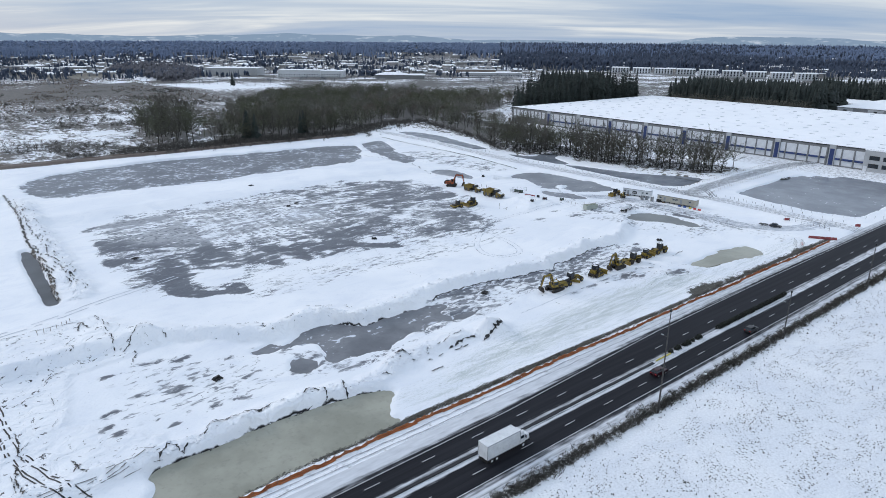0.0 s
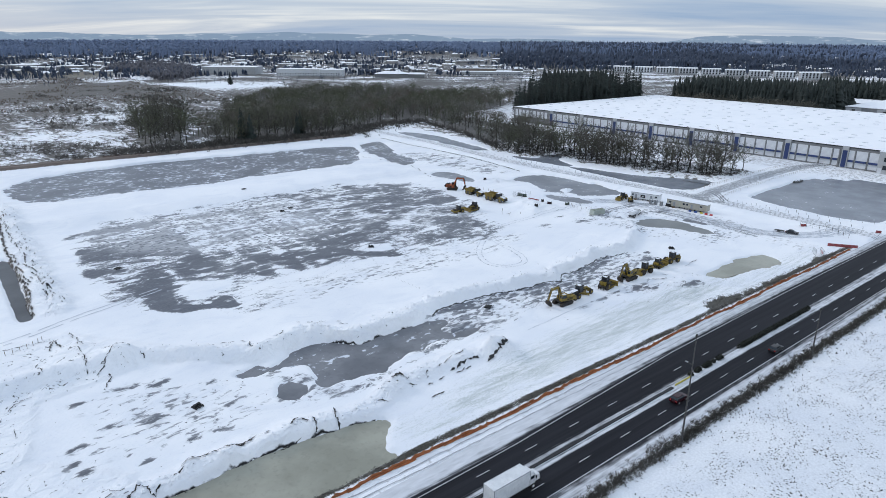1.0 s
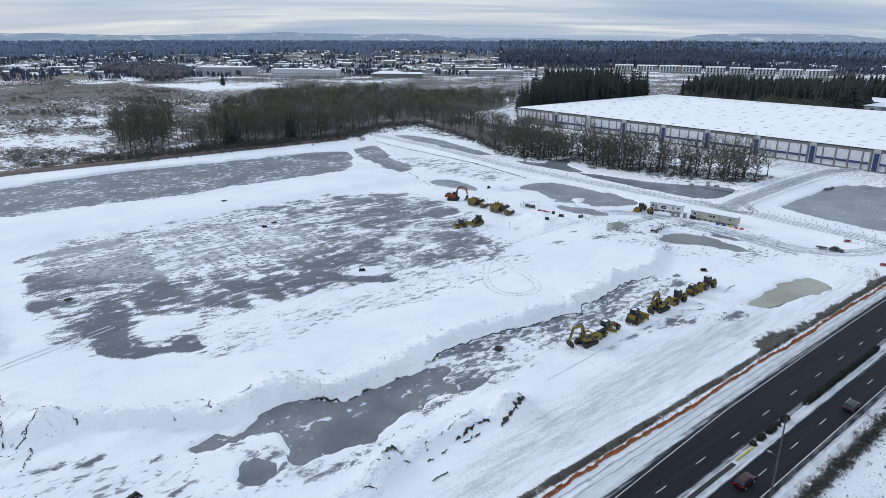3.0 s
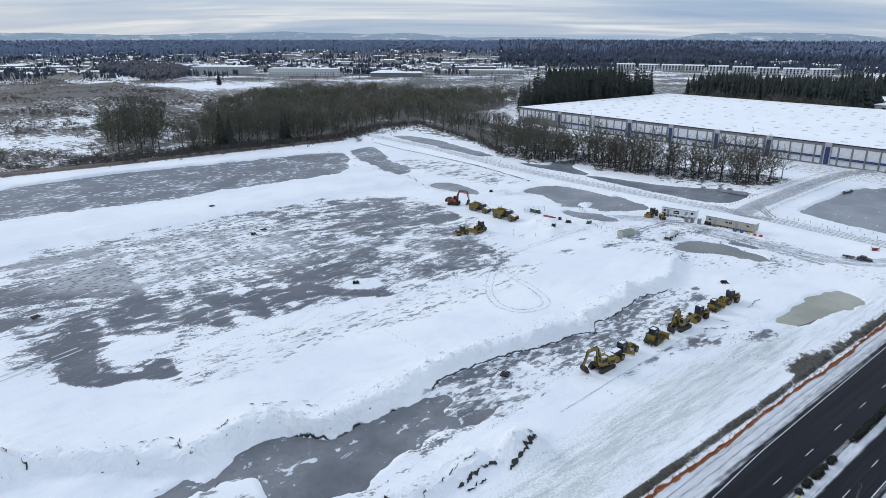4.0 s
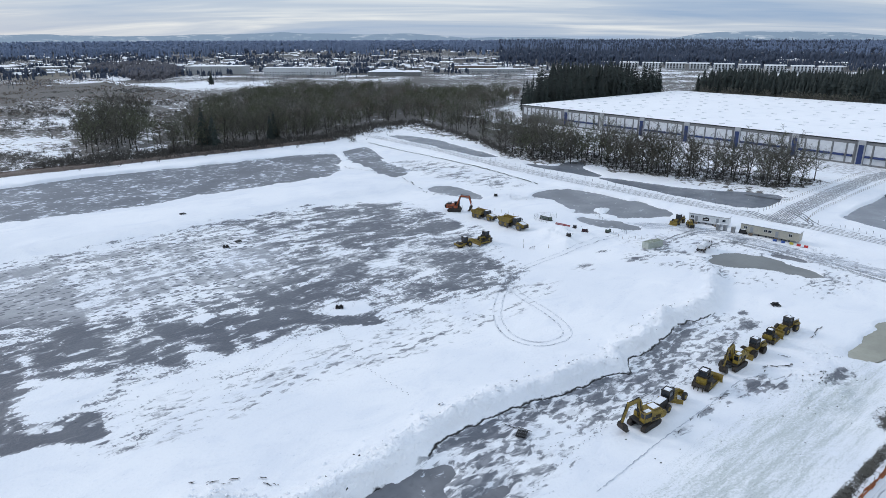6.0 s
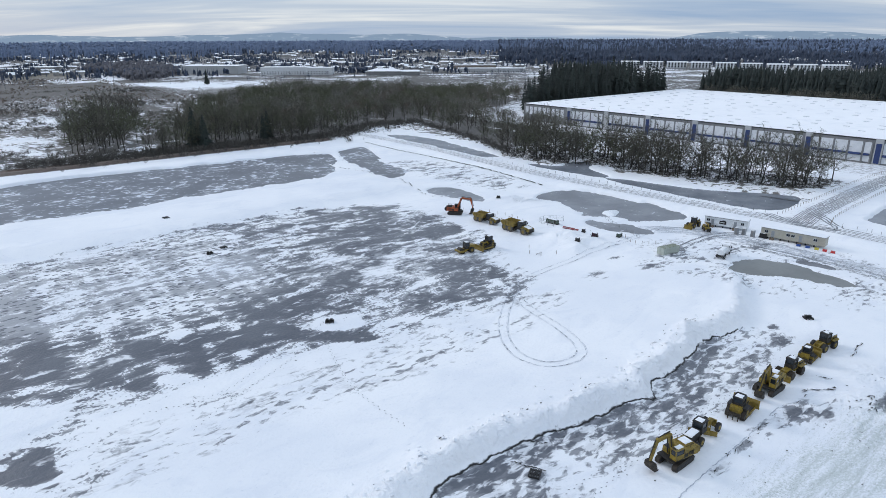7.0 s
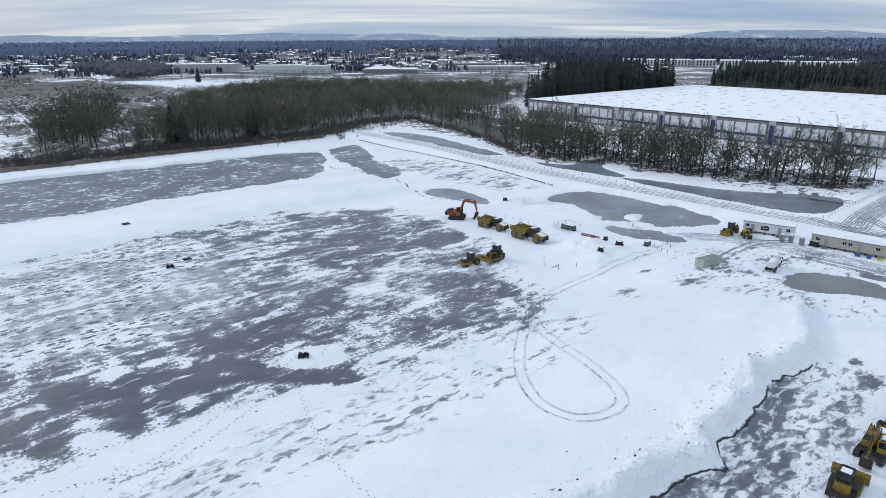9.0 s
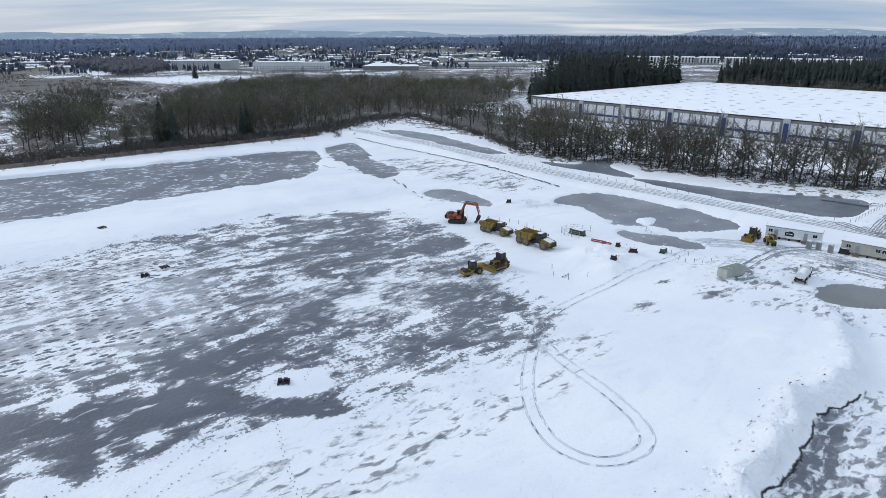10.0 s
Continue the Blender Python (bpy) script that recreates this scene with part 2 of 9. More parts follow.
def inside(outline, x, y):
    """Signed distance to a closed outline, positive inside."""
    best, odd = np.full(x.shape, 1e9), np.zeros(x.shape, bool)
    for (ax, ay), (bx, by) in zip(outline, outline[1:] + outline[:1]):
        ex, ey = bx - ax, by - ay
        k = np.clip(((x - ax) * ex + (y - ay) * ey) / (ex * ex + ey * ey + 1e-9), 0, 1)
        best = np.minimum(best, (x - ax - k * ex) ** 2 + (y - ay - k * ey) ** 2)
        cross = (ay > y) != (by > y)
        with np.errstate(divide="ignore", invalid="ignore"):
            odd ^= cross & (x < ex * (y - ay) / (ey if ey else 1e-9) + ax)
    return np.where(odd, 1, -1) * np.sqrt(best)


def from_line(line, x, y):
    """Distance to an open line."""
    best = np.full(x.shape, 1e9)
    for (ax, ay), (bx, by) in zip(line, line[1:]):
        ex, ey = bx - ax, by - ay
        k = np.clip(((x - ax) * ex + (y - ay) * ey) / (ex * ex + ey * ey + 1e-9), 0, 1)
        best = np.minimum(best, (x - ax - k * ex) ** 2 + (y - ay - k * ey) ** 2)
    return np.sqrt(best)


# ---- the plan, in metres along and across the road ----
PONDS = {   # outline, level, look
    "basin": ([(27, 343), (42, 337), (64, 337), (98, 335), (112, 334), (147, 336), (177, 336), (203, 338), (213, 343), (224, 372), (238, 391), (226, 399), (200, 402), (165, 404), (122, 409), (85, 409), (58, 405), (38, 399), (29, 388)], -0.5, "flecked"),
    "corner": ([(236, 388), (246, 397), (261, 404), (258, 387), (246, 360), (241, 341), (242, 322), (234, 316), (226, 312), (218.5, 309.5), (222, 327), (227, 351), (230, 369)], -0.4, "flecked"),
    "lobed": ([(58, 132), (63, 135), (68.5, 137), (72.5, 136.6), (75, 133.5), (78, 129), (82, 128.4), (87, 129), (95.5, 130.3), (101, 130.2), (106, 128), (104, 125), (101, 123), (103, 119.6), (110, 118.6), (103, 116), (96.5, 117), (90, 119), (82, 116), (75, 114), (70, 114.4), (66, 114.4), (61, 114.6), (60.5, 118), (64, 123), (64.8, 128), (61, 129.4), (57, 130)], -0.5, "grey"),
    "green_long": ([(17, 101), (31, 102), (40, 102), (51, 102.5), (58, 101), (62, 100), (68, 97.5), (62, 92), (60, 89), (62, 86), (52, 85.6), (41, 85.4), (30, 85.2), (18, 85.2), (6, 86), (14, 93), (17, 97)], -0.7, "green"),
    "green_small": ([(193, 103), (205, 101.5), (215, 103), (229, 102), (231, 98), (227, 94), (222, 92), (214, 94), (209, 96.5), (198, 97), (194, 100)], -0.4, "green"),
    "yard": ([(226, 153), (237, 156), (242, 150), (245, 140), (242, 129), (239, 125), (235, 132), (234, 139), (228, 146)], -0.3, "murky"),
    "yard_strip": ([(246, 143.5), (251, 142), (251, 134), (248, 133)], -0.3, "grey"),
    "north": ([(244, 243), (256, 250), (270, 246), (274, 232), (273, 218), (272, 203), (271, 189), (262, 187), (255, 192), (248, 202), (239, 213), (247, 223), (248, 236)], -0.4, "pale"),
    "north_strip": ([(236, 212), (240, 202), (244, 187), (238, 184), (232, 191), (230, 203)], -0.35, "pale"),
    "west_strip": ([(219, 281), (228, 286), (233, 276), (231, 254), (223, 255), (221, 270)], -0.35, "pale"),
    "roadside": ([(298, 256), (306, 241), (309, 222), (315, 207), (328, 192), (332, 173), (298, 172), (295, 190), (295, 215)], -0.6, "clear"),
    "roadside_bay": ([(297, 300), (301, 299), (304, 288), (309, 283), (318, 289), (327, 284), (323, 276), (313, 273), (308, 260), (306, 252), (298, 252), (297, 272), (295, 288)], -0.6, "clear"),
    "far_ditch": ([(300, 436), (313, 419), (313, 379), (304, 330), (301, 321), (291, 329), (292, 365), (294, 406)], -0.6, "clear"),
    "retention": ([(310, 146), (316, 148), (345, 149), (372, 150), (391, 146), (409, 118), (402, 92), (331, 90), (312, 91), (307, 94), (304, 112)], -0.8, "clear"),
    "left_ditch": ([(13, 256), (16.5, 259), (18, 250), (17.6, 222), (17.4, 204), (17, 195), (14, 195), (13.4, 212)], -0.9, "dark"),
    "puddle_a": ([(52.5, 119), (56, 123), (60, 121), (60.5, 116), (56, 114.6), (53.5, 115.6)], -0.3, "grey"),
    "puddle_b": ([(48, 132.6), (54, 133.4), (57.4, 130.4), (52, 129.6)], -0.3, "grey"),
}
PONDS = {k: (rounded(o), z, lookn) for k, (o, z, lookn) in PONDS.items()}
RAGGED = {"roadside_bay": 0.35, "roadside": 0.7, "basin": 1.5, "corner": 1.4, "north": 1.4, "left_ditch": 0.2, "yard_strip": 0.5, "puddle_a": 1.3, "puddle_b": 1.2, "retention": 0.5, "green_long": 0.5}
PATCHES = [   # outline, how much bare ice shows, reach of its soft edge
    ([(47, 283), (72, 282), (101, 284), (136, 287), (174, 285), (199, 273), (199, 244), (194, 215), (180, 196), (178, 178), (161, 174), (145, 175), (126, 177), (113, 184), (99, 184), (85, 182), (73, 185), (65, 172), (45, 178), (38, 192), (36, 245)], 0.60, 12),
    # broad bare stretches of the field
    ([(36, 252), (43.7, 253), (57.7, 253.1), (64.4, 256.9), (72.3, 249.4), (72, 236), (65.9, 220.2), (56.8, 229.8), (49.5, 233.3), (41.9, 233.3), (36, 236)], 1.0, 3),
    ([(70.2, 243), (73, 229), (71, 219), (72, 211), (75, 206), (80, 207), (89.3, 202), (94.6, 208), (107.1, 206), (117.4, 212), (129.2, 212.5), (145.2, 222), (146, 209.4), (124.2, 201), (113, 198), (117.6, 190.2), (129.2, 179.3), (124, 177.1), (114, 185.7), (104, 189.5), (92.9, 190), (89.2, 185.6), (83.4, 185.4), (75, 192), (66.5, 200), (57.3, 203.7), (58.2, 215.1), (64, 217)], 0.97, 4),
    ([(57.3, 203.7), (53, 193.7), (52.6, 188.7), (50.2, 183.3), (56, 176), (59.3, 176.4), (62.4, 179.8), (65.8, 178.6), (64, 172.7), (65.6, 169), (63, 168), (55.7, 172.6), (50.6, 173), (44.6, 178), (43, 185.4), (46.3, 185), (46.4, 188.4), (42, 194.9), (44.4, 201.1), (49.2, 205.4), (50.6, 208.7), (46.5, 215.6), (56, 216)], 1.12, 2),
    ([(36, 272), (45.6, 275.5), (61.2, 277), (77.7, 275), (64.5, 267), (45.1, 268), (36, 267)], 0.95, 3),
    ([(34, 228), (41.3, 226.5), (47.9, 221.2), (46.2, 216.5), (40.5, 217.1), (34, 219)], 0.95, 3),
    ([(128, 253.4), (138, 252), (151.3, 251.5), (152, 257), (150.3, 266.2), (158, 263), (168.8, 255), (186, 255), (198.5, 242.6), (196, 230), (190.7, 223.4), (175.9, 225), (159.9, 224), (145.6, 230.5), (133.1, 232.6), (128.4, 245.8)], 0.78, 5),
    ([(143.7, 221.5), (161.2, 219.6), (172, 209), (178, 197), (165, 188), (153.7, 185.4), (142.9, 192), (134.8, 206)], 0.60, 6),
    ([(163, 206), (176, 203), (179, 198), (173, 188), (165, 186), (165, 180), (153, 181), (149, 187), (155, 198)], 0.80, 5),
    ([(144, 275), (162, 276), (180, 273), (196, 269), (192, 260), (173, 263), (157, 265), (141, 266)], 0.76, 5),
    ([(75, 268), (100, 270), (124, 262), (128, 254), (112, 250), (92, 256), (78, 258)], 0.62, 5),
    ([(82, 212), (86, 211), (89, 205.5), (94.4, 203), (96.5, 206), (99.9, 207), (109.8, 203), (114.5, 196.5), (116, 192), (120, 187), (128.6, 182), (126, 178.6), (119, 181.6), (113.8, 186.6), (109.2, 188), (105.4, 186.6), (102.5, 185), (98, 183.6), (94.6, 184.5), (90, 186), (86, 186), (82.6, 189)], 1.04, 2),
    ([(95, 219), (101.8, 216), (111.3, 216), (119.2, 219), (126.2, 228.5), (133.9, 232), (144.5, 227), (139, 217), (129, 215), (120, 210), (116.8, 204), (109.8, 200), (99.9, 205), (94.5, 210)], 0.86, 4),
    ([(59.8, 195.6), (64.7, 196), (64.9, 193.4), (60.1, 193.4)], 0.95, 1.5),
    # machine strip below the bluff
    ([(100, 134), (120, 136), (150, 134), (186, 136), (197, 127), (194, 121), (182, 119), (168, 117), (156, 118), (145, 117), (136, 118), (128, 119), (112, 112), (100, 115), (98, 124)], 0.47, 6),
    ([(150, 130), (165, 134), (182, 136), (190, 131), (176, 127), (160, 125)], 0.60, 5),
    ([(104, 132), (120, 135), (134, 133), (146, 129), (140, 126), (124, 126), (110, 126)], 0.62, 4),
    ([(150.5, 110.2), (160.5, 111.2), (166, 110.3), (171, 107.4), (168.7, 105.8), (162, 107), (158, 108.8), (150, 108.6), (140, 108.6), (140, 109.6)], 0.62, 2),
    ([(60, 174), (110, 184), (150, 172), (178, 178), (178, 166), (140, 158), (100, 162), (60, 160)], 0.25, 8),
    ([(48, 135), (57, 128), (54, 122), (50, 116), (58, 111), (72, 110), (90, 114), (112, 113), (116, 121), (104, 127), (84, 113), (66, 112), (60, 124)], 0.50, 6),
    ([(20, 140), (34, 138), (50, 128), (50, 112), (30, 112), (12, 122)], 0.24, 10),
    ([(245, 352), (270, 330), (262, 260), (240, 262), (236, 330)], 0.42, 14),
    ([(205, 178), (262, 178), (268, 120), (225, 112), (214, 140)], 0.22, 10),
    ([(218, 176), (230, 177), (233, 166), (226, 158), (217, 166)], 0.42, 4),
]
SPOTS = [(29, 124.6, 2.6, 2.4, 0.8), (27.5, 127.5, 3, 1.6, 0.6), (15.3, 123.6, 1.8, 1.0, 0.85), (14, 119, 1.4, 1.0, 0.7), (15.4, 115.4, 1.6, 1.0, 0.8), (24.8, 112.1, 1.8, 1.1, 0.85), (22.8, 116.3, 1.2, 0.8, 0.7), (33.3, 113.5, 1.6, 0.9, 0.8), (18, 140.4, 2.2, 0.9, 0.95), (33.6, 139, 2.2, 1.3, 0.95), (28.2, 141.2, 3.4, 1.0, 0.9), (43.3, 132.4, 1.4, 0.7, 0.9), (43.5, 121.5, 2.4, 1.2, 0.6), (37.3, 123.5, 3, 1.0, 0.5), (21.5, 127.7, 3, 1.6, 0.6), (194, 172.5, 4, 2.2, 0.6), (209, 177.7, 2, 1.6, 0.55), (210, 166.7, 3, 1.6, 0.6), (197.5, 127, 2.4, 1.0, 0.9), (192, 121.8, 3, 1.2, 0.9), (166, 108.6, 4, 1.4, 0.8), (170, 105, 5, 1.2, 0.55), (182, 99.5, 4.5, 1.6, 0.9), (226, 160, 3, 4, 0.6), (240, 161, 5, 3, 0.45), (250, 156, 6, 3, 0.5), (246, 170, 5, 2, 0.5), (256, 160, 5, 6, 0.42)]   # wet spots: place, reach, strength
CLEARED = [   # snow heaps and pads that stay white within those
    ([(57, 202), (59, 196.6), (65.6, 196.6), (70, 190), (68, 184), (61, 182), (56, 179), (54, 183), (55, 192)], 0.5),
    ([(117, 193), (123, 195.5), (128, 193), (130, 187.5), (126, 184.5), (119, 187.6)], 0.75),
    ([(84.5, 195.5), (88, 195), (90.5, 187.5), (87, 184), (83.5, 188)], 0.8),
    ([(93.6, 192.6), (97.5, 191.4), (96.6, 185.4), (93.8, 186)], 0.7),
    ([(103, 214), (106, 213.4), (106, 210.6), (103, 211)], 0.6),
    ([(113, 263), (127, 264), (129, 256), (114, 253)], 0.25),
    ([(99, 191.6), (103.2, 191), (103.4, 187.8), (99.6, 187.2)], 0.9),
    ([(90.6, 208.4), (94, 209), (96, 206), (92.4, 203.6)], 0.8),
    ([(103.4, 205.6), (107.2, 205.6), (105.6, 200.6), (102.6, 198.8)], 0.75),
    ([(95.4, 198), (97.6, 199.4), (98.8, 197), (96.8, 196)], 0.9),
    ([(107.4, 195), (109, 196.2), (110.4, 194.4), (108.6, 193)], 0.9),
    ([(112, 200), (114, 201), (115, 199), (113, 198)], 0.9),
    ([(98.6, 207), (101, 208.4), (102, 206.4), (100, 205.4)], 0.8),
]
BLUFF = [(-60, 150), (20, 153), (35, 151), (48, 141), (56, 135), (64, 136), (69, 137.8), (73, 137), (75, 134), (77.5, 129.6), (82, 129), (87, 129.6), (95.5, 131), (101, 131), (107, 132.6), (110, 133.6), (119, 133.4), (126.5, 132), (133, 129.9), (140, 130), (146, 129.6), (151, 127), (153, 128), (155, 130), (164, 130.8), (171, 132), (179, 133.4), (188, 132), (198, 133), (216, 142), (226, 152)]
POND_BANK = [(-10, 103), (16, 103.5), (30, 104), (50, 104.5), (60, 103), (68, 103), (76, 106.5), (90, 108), (104, 105.5)]
SITE_ROAD = [(282, 40), (283, 80), (284.5, 110), (286, 143), (284.5, 165), (282.5, 203), (279, 248), (278.5, 288), (282, 330), (286, 370), (284, 410), (283, 436), (291, 452), (306, 463), (326, 470), (350, 466), (372, 452)]
GATE_ROAD = [(287, 159), (305, 162), (334, 163.5), (378, 166), (411, 165), (428, 159)]
HEAPS = [(212, 198, 8, 2.6), (205, 189, 5, 1.2), (216, 188, 4, 0.8), (104, 105.5, 4, 2.4), (76, 107, 3, 0.9),
         (120, 126, 2.5, 0.6), (122, 190, 4, 0.5), (176, 101.5, 6, 0.8), (168, 101, 4, 0.6), (184, 103, 3, 0.7), (232, 166, 9, 0.8),
         (61, 187, 9, 0.5), (23, 164, 4, 1.4), (30, 156, 4, 1.2), (14, 152, 3, 0.8), (44, 143, 4, 0.9), (236, 250, 5, 0.7), (240, 242, 4, 0.6)]
GRASS_VERGE = [(166, 84), (168, 87), (172, 90.6), (177, 90.4), (188, 88.2), (205, 87.2), (225, 86.9), (245, 86.6), (262, 85.6), (266, 84)]

GROVE = [(303, 318), (304, 292), (317, 283), (322, 266), (316, 256), (322, 232), (332, 210), (340, 188), (350, 177), (372, 177), (366, 200), (352, 240), (350, 290), (345, 330), (322, 345)]
WOOD_EDGE_A = [(116, 472), (146, 466), (152, 500), (176, 560), (192, 640), (166, 652), (140, 600), (122, 540)]
WOOD_EDGE_B = [(148, 448), (215, 444), (268, 448), (290, 470), (330, 486), (352, 476), (346, 430), (330, 372), (318, 345), (345, 335), (372, 345), (378, 440), (368, 500), (300, 520), (200, 500), (170, 490)]
WOODS = [(150, 492), (300, 522), (370, 502), (380, 440), (376, 345), (396, 350), (404, 440), (420, 505), (520, 530), (560, 560), (500, 700), (420, 790), (330, 760), (250, 660), (190, 560)]


def bluff_foot(s):
    return np.interp(s, [p[0] for p in BLUFF], [p[1] for p in BLUFF]) + (np.abs(rough(s, s * 0, 5, 21, 1)) * 1.8 - 0.75) + rough(s, s * 0, 1.7, 24, 2) * 0.9


def shore(k, s, n):
    """Distance inside a pond's ragged shore."""
    return inside(PONDS[k][0], s, n) + (rough(s, n, 9, 81) * 5.5 + rough(s, n, 2.2, 85) * 1.8 - 0.3) * RAGGED.get(k, 1.0)


def height(s, n):
    """The ground's height at points of the plan."""
    far = np.hypot(s - 150, n - 200)
    near = 1 - step(far, 420, 700)
    z = rough(s, n, 14, 1) * 0.30 * near + rough(s, n, 2.6, 5) * 0.16 * near + 0.9 * (0.22 - np.abs(rough(s, n, 7, 12))) * (1 - step(s, 40, 62)) * step(n, 100, 108) * (1 - step(n, 168, 182)) + rough(s, n, 160, 9) * 3.0 * step(far, 500, 1500)
    # snow bluff above the machine strip
    e = bluff_foot(s)
    on = step(s, -55, -10) * (1 - step(s, 214, 232))
    z = z + on * 1.9 * step(n - e, -0.4, 2.4) * (1 - 0.35 * step(n - e, 3, 12)) * (1 - step(n - e, 10, 46))
    z = z + on * 2.4 * (0.25 - np.abs(rough(s, n, 5, 31))) * np.exp(-((n - e - 3) / 4.5) ** 2)
    # knobbly crest of pushed snow
    z = z + on * (0.45 + 1.6 * rough(s, n, 2.6, 35, 2)) * np.exp(-((n - e - 3.6 - 2.4 * rough(s, n * 0, 8, 36)) / 1.1) ** 2)
    # the rubble bank above the long pond
    d = from_line(POND_BANK, s, n)
    z = z + np.exp(-(d / 3.2) ** 2) * (1.3 + 3.2 * rough(s, n, 3.4, 41))
    # white dam between basin and field
    z = z + 2.1 * step(n, 280, 296) * (1 - step(n, 318, 327)) * step(s, 8, 24) * (1 - step(s, 205, 232))
    z = z + 0.9 * np.exp(-((n - 412) / 7) ** 2) * step(s, -80, 0) * (1 - step(s, 235, 255))
    # earth bank in front of the woods
    z = z + 1.6 * np.exp(-((n - 437) / 4.5) ** 2) * (1 - step(s, 255, 270)) * (0.8 + rough(s, n, 9, 51))
    # broken ground along the left-hand ditch
    z = z + np.exp(-((s - 24) / 4.5) ** 2) * step(n, 185, 200) * (1 - step(n, 330, 360)) * (0.9 + 3.0 * rough(s, n, 4, 61))
    # site road on its low dam
    d = from_line(SITE_ROAD, s, n)
    dam = 1 - step(d, 5.5, 11)
    z = z * (1 - 0.8 * dam) + 0.8 * dam
    d = from_line(GATE_ROAD, s, n)
    dam = 1 - step(d, 5, 9)
    z = z * (1 - 0.8 * dam) + 0.6 * dam
    for hs, hn, r, h in HEAPS:
        q = np.exp(-(((s - hs) / r) ** 2 + ((n - hn) / r) ** 2))
        z = z + h * q * (1 + 1.2 * rough(s, n, 3, 71))
    # basins
    for k, (o, level, _) in PONDS.items():
        xs, ys = [p[0] for p in o], [p[1] for p in o]
        hit = (s > min(xs) - 6) & (s < max(xs) + 6) & (n > min(ys) - 6) & (n < max(ys) + 6)
        if hit.any():
            sd = shore(k, s[hit], n[hit])
            q = step(sd, -1.2, 0.9)
            z[hit] = z[hit] * (1 - q) + (level - 0.6) * q
    # highway bed
    q = step(n, 56, 59.5) * (1 - step(n, 80.5, 84))
    z = z * (1 - q) + 0.0 * q
    q = step(n, 30, 50) * (1 - step(n, 100, 125)) * (1 - step(n, 80, 88) * 0.75)
    z = np.where((n > 58) & (n < 82), 0.0, z)
    # the land rises far off
    z = z + 34 * step(n * 0.7666 + s * 0.6421, 1500, 3900)
    return z


def ground_z(s, n):
    return float(height(np.array([float(s)]), np.array([float(n)]))[0])


def axis(lo, hi, pitch, reach):
    inner = np.arange(lo, hi + pitch / 2, pitch)
    out, d, p = [], 0.0, pitch
    while d < reach:
        p *= 1.16
        d += p
        out.append(d)
    out = np.array(out)
    return np.concatenate([lo - out[::-1], inner, hi + out])


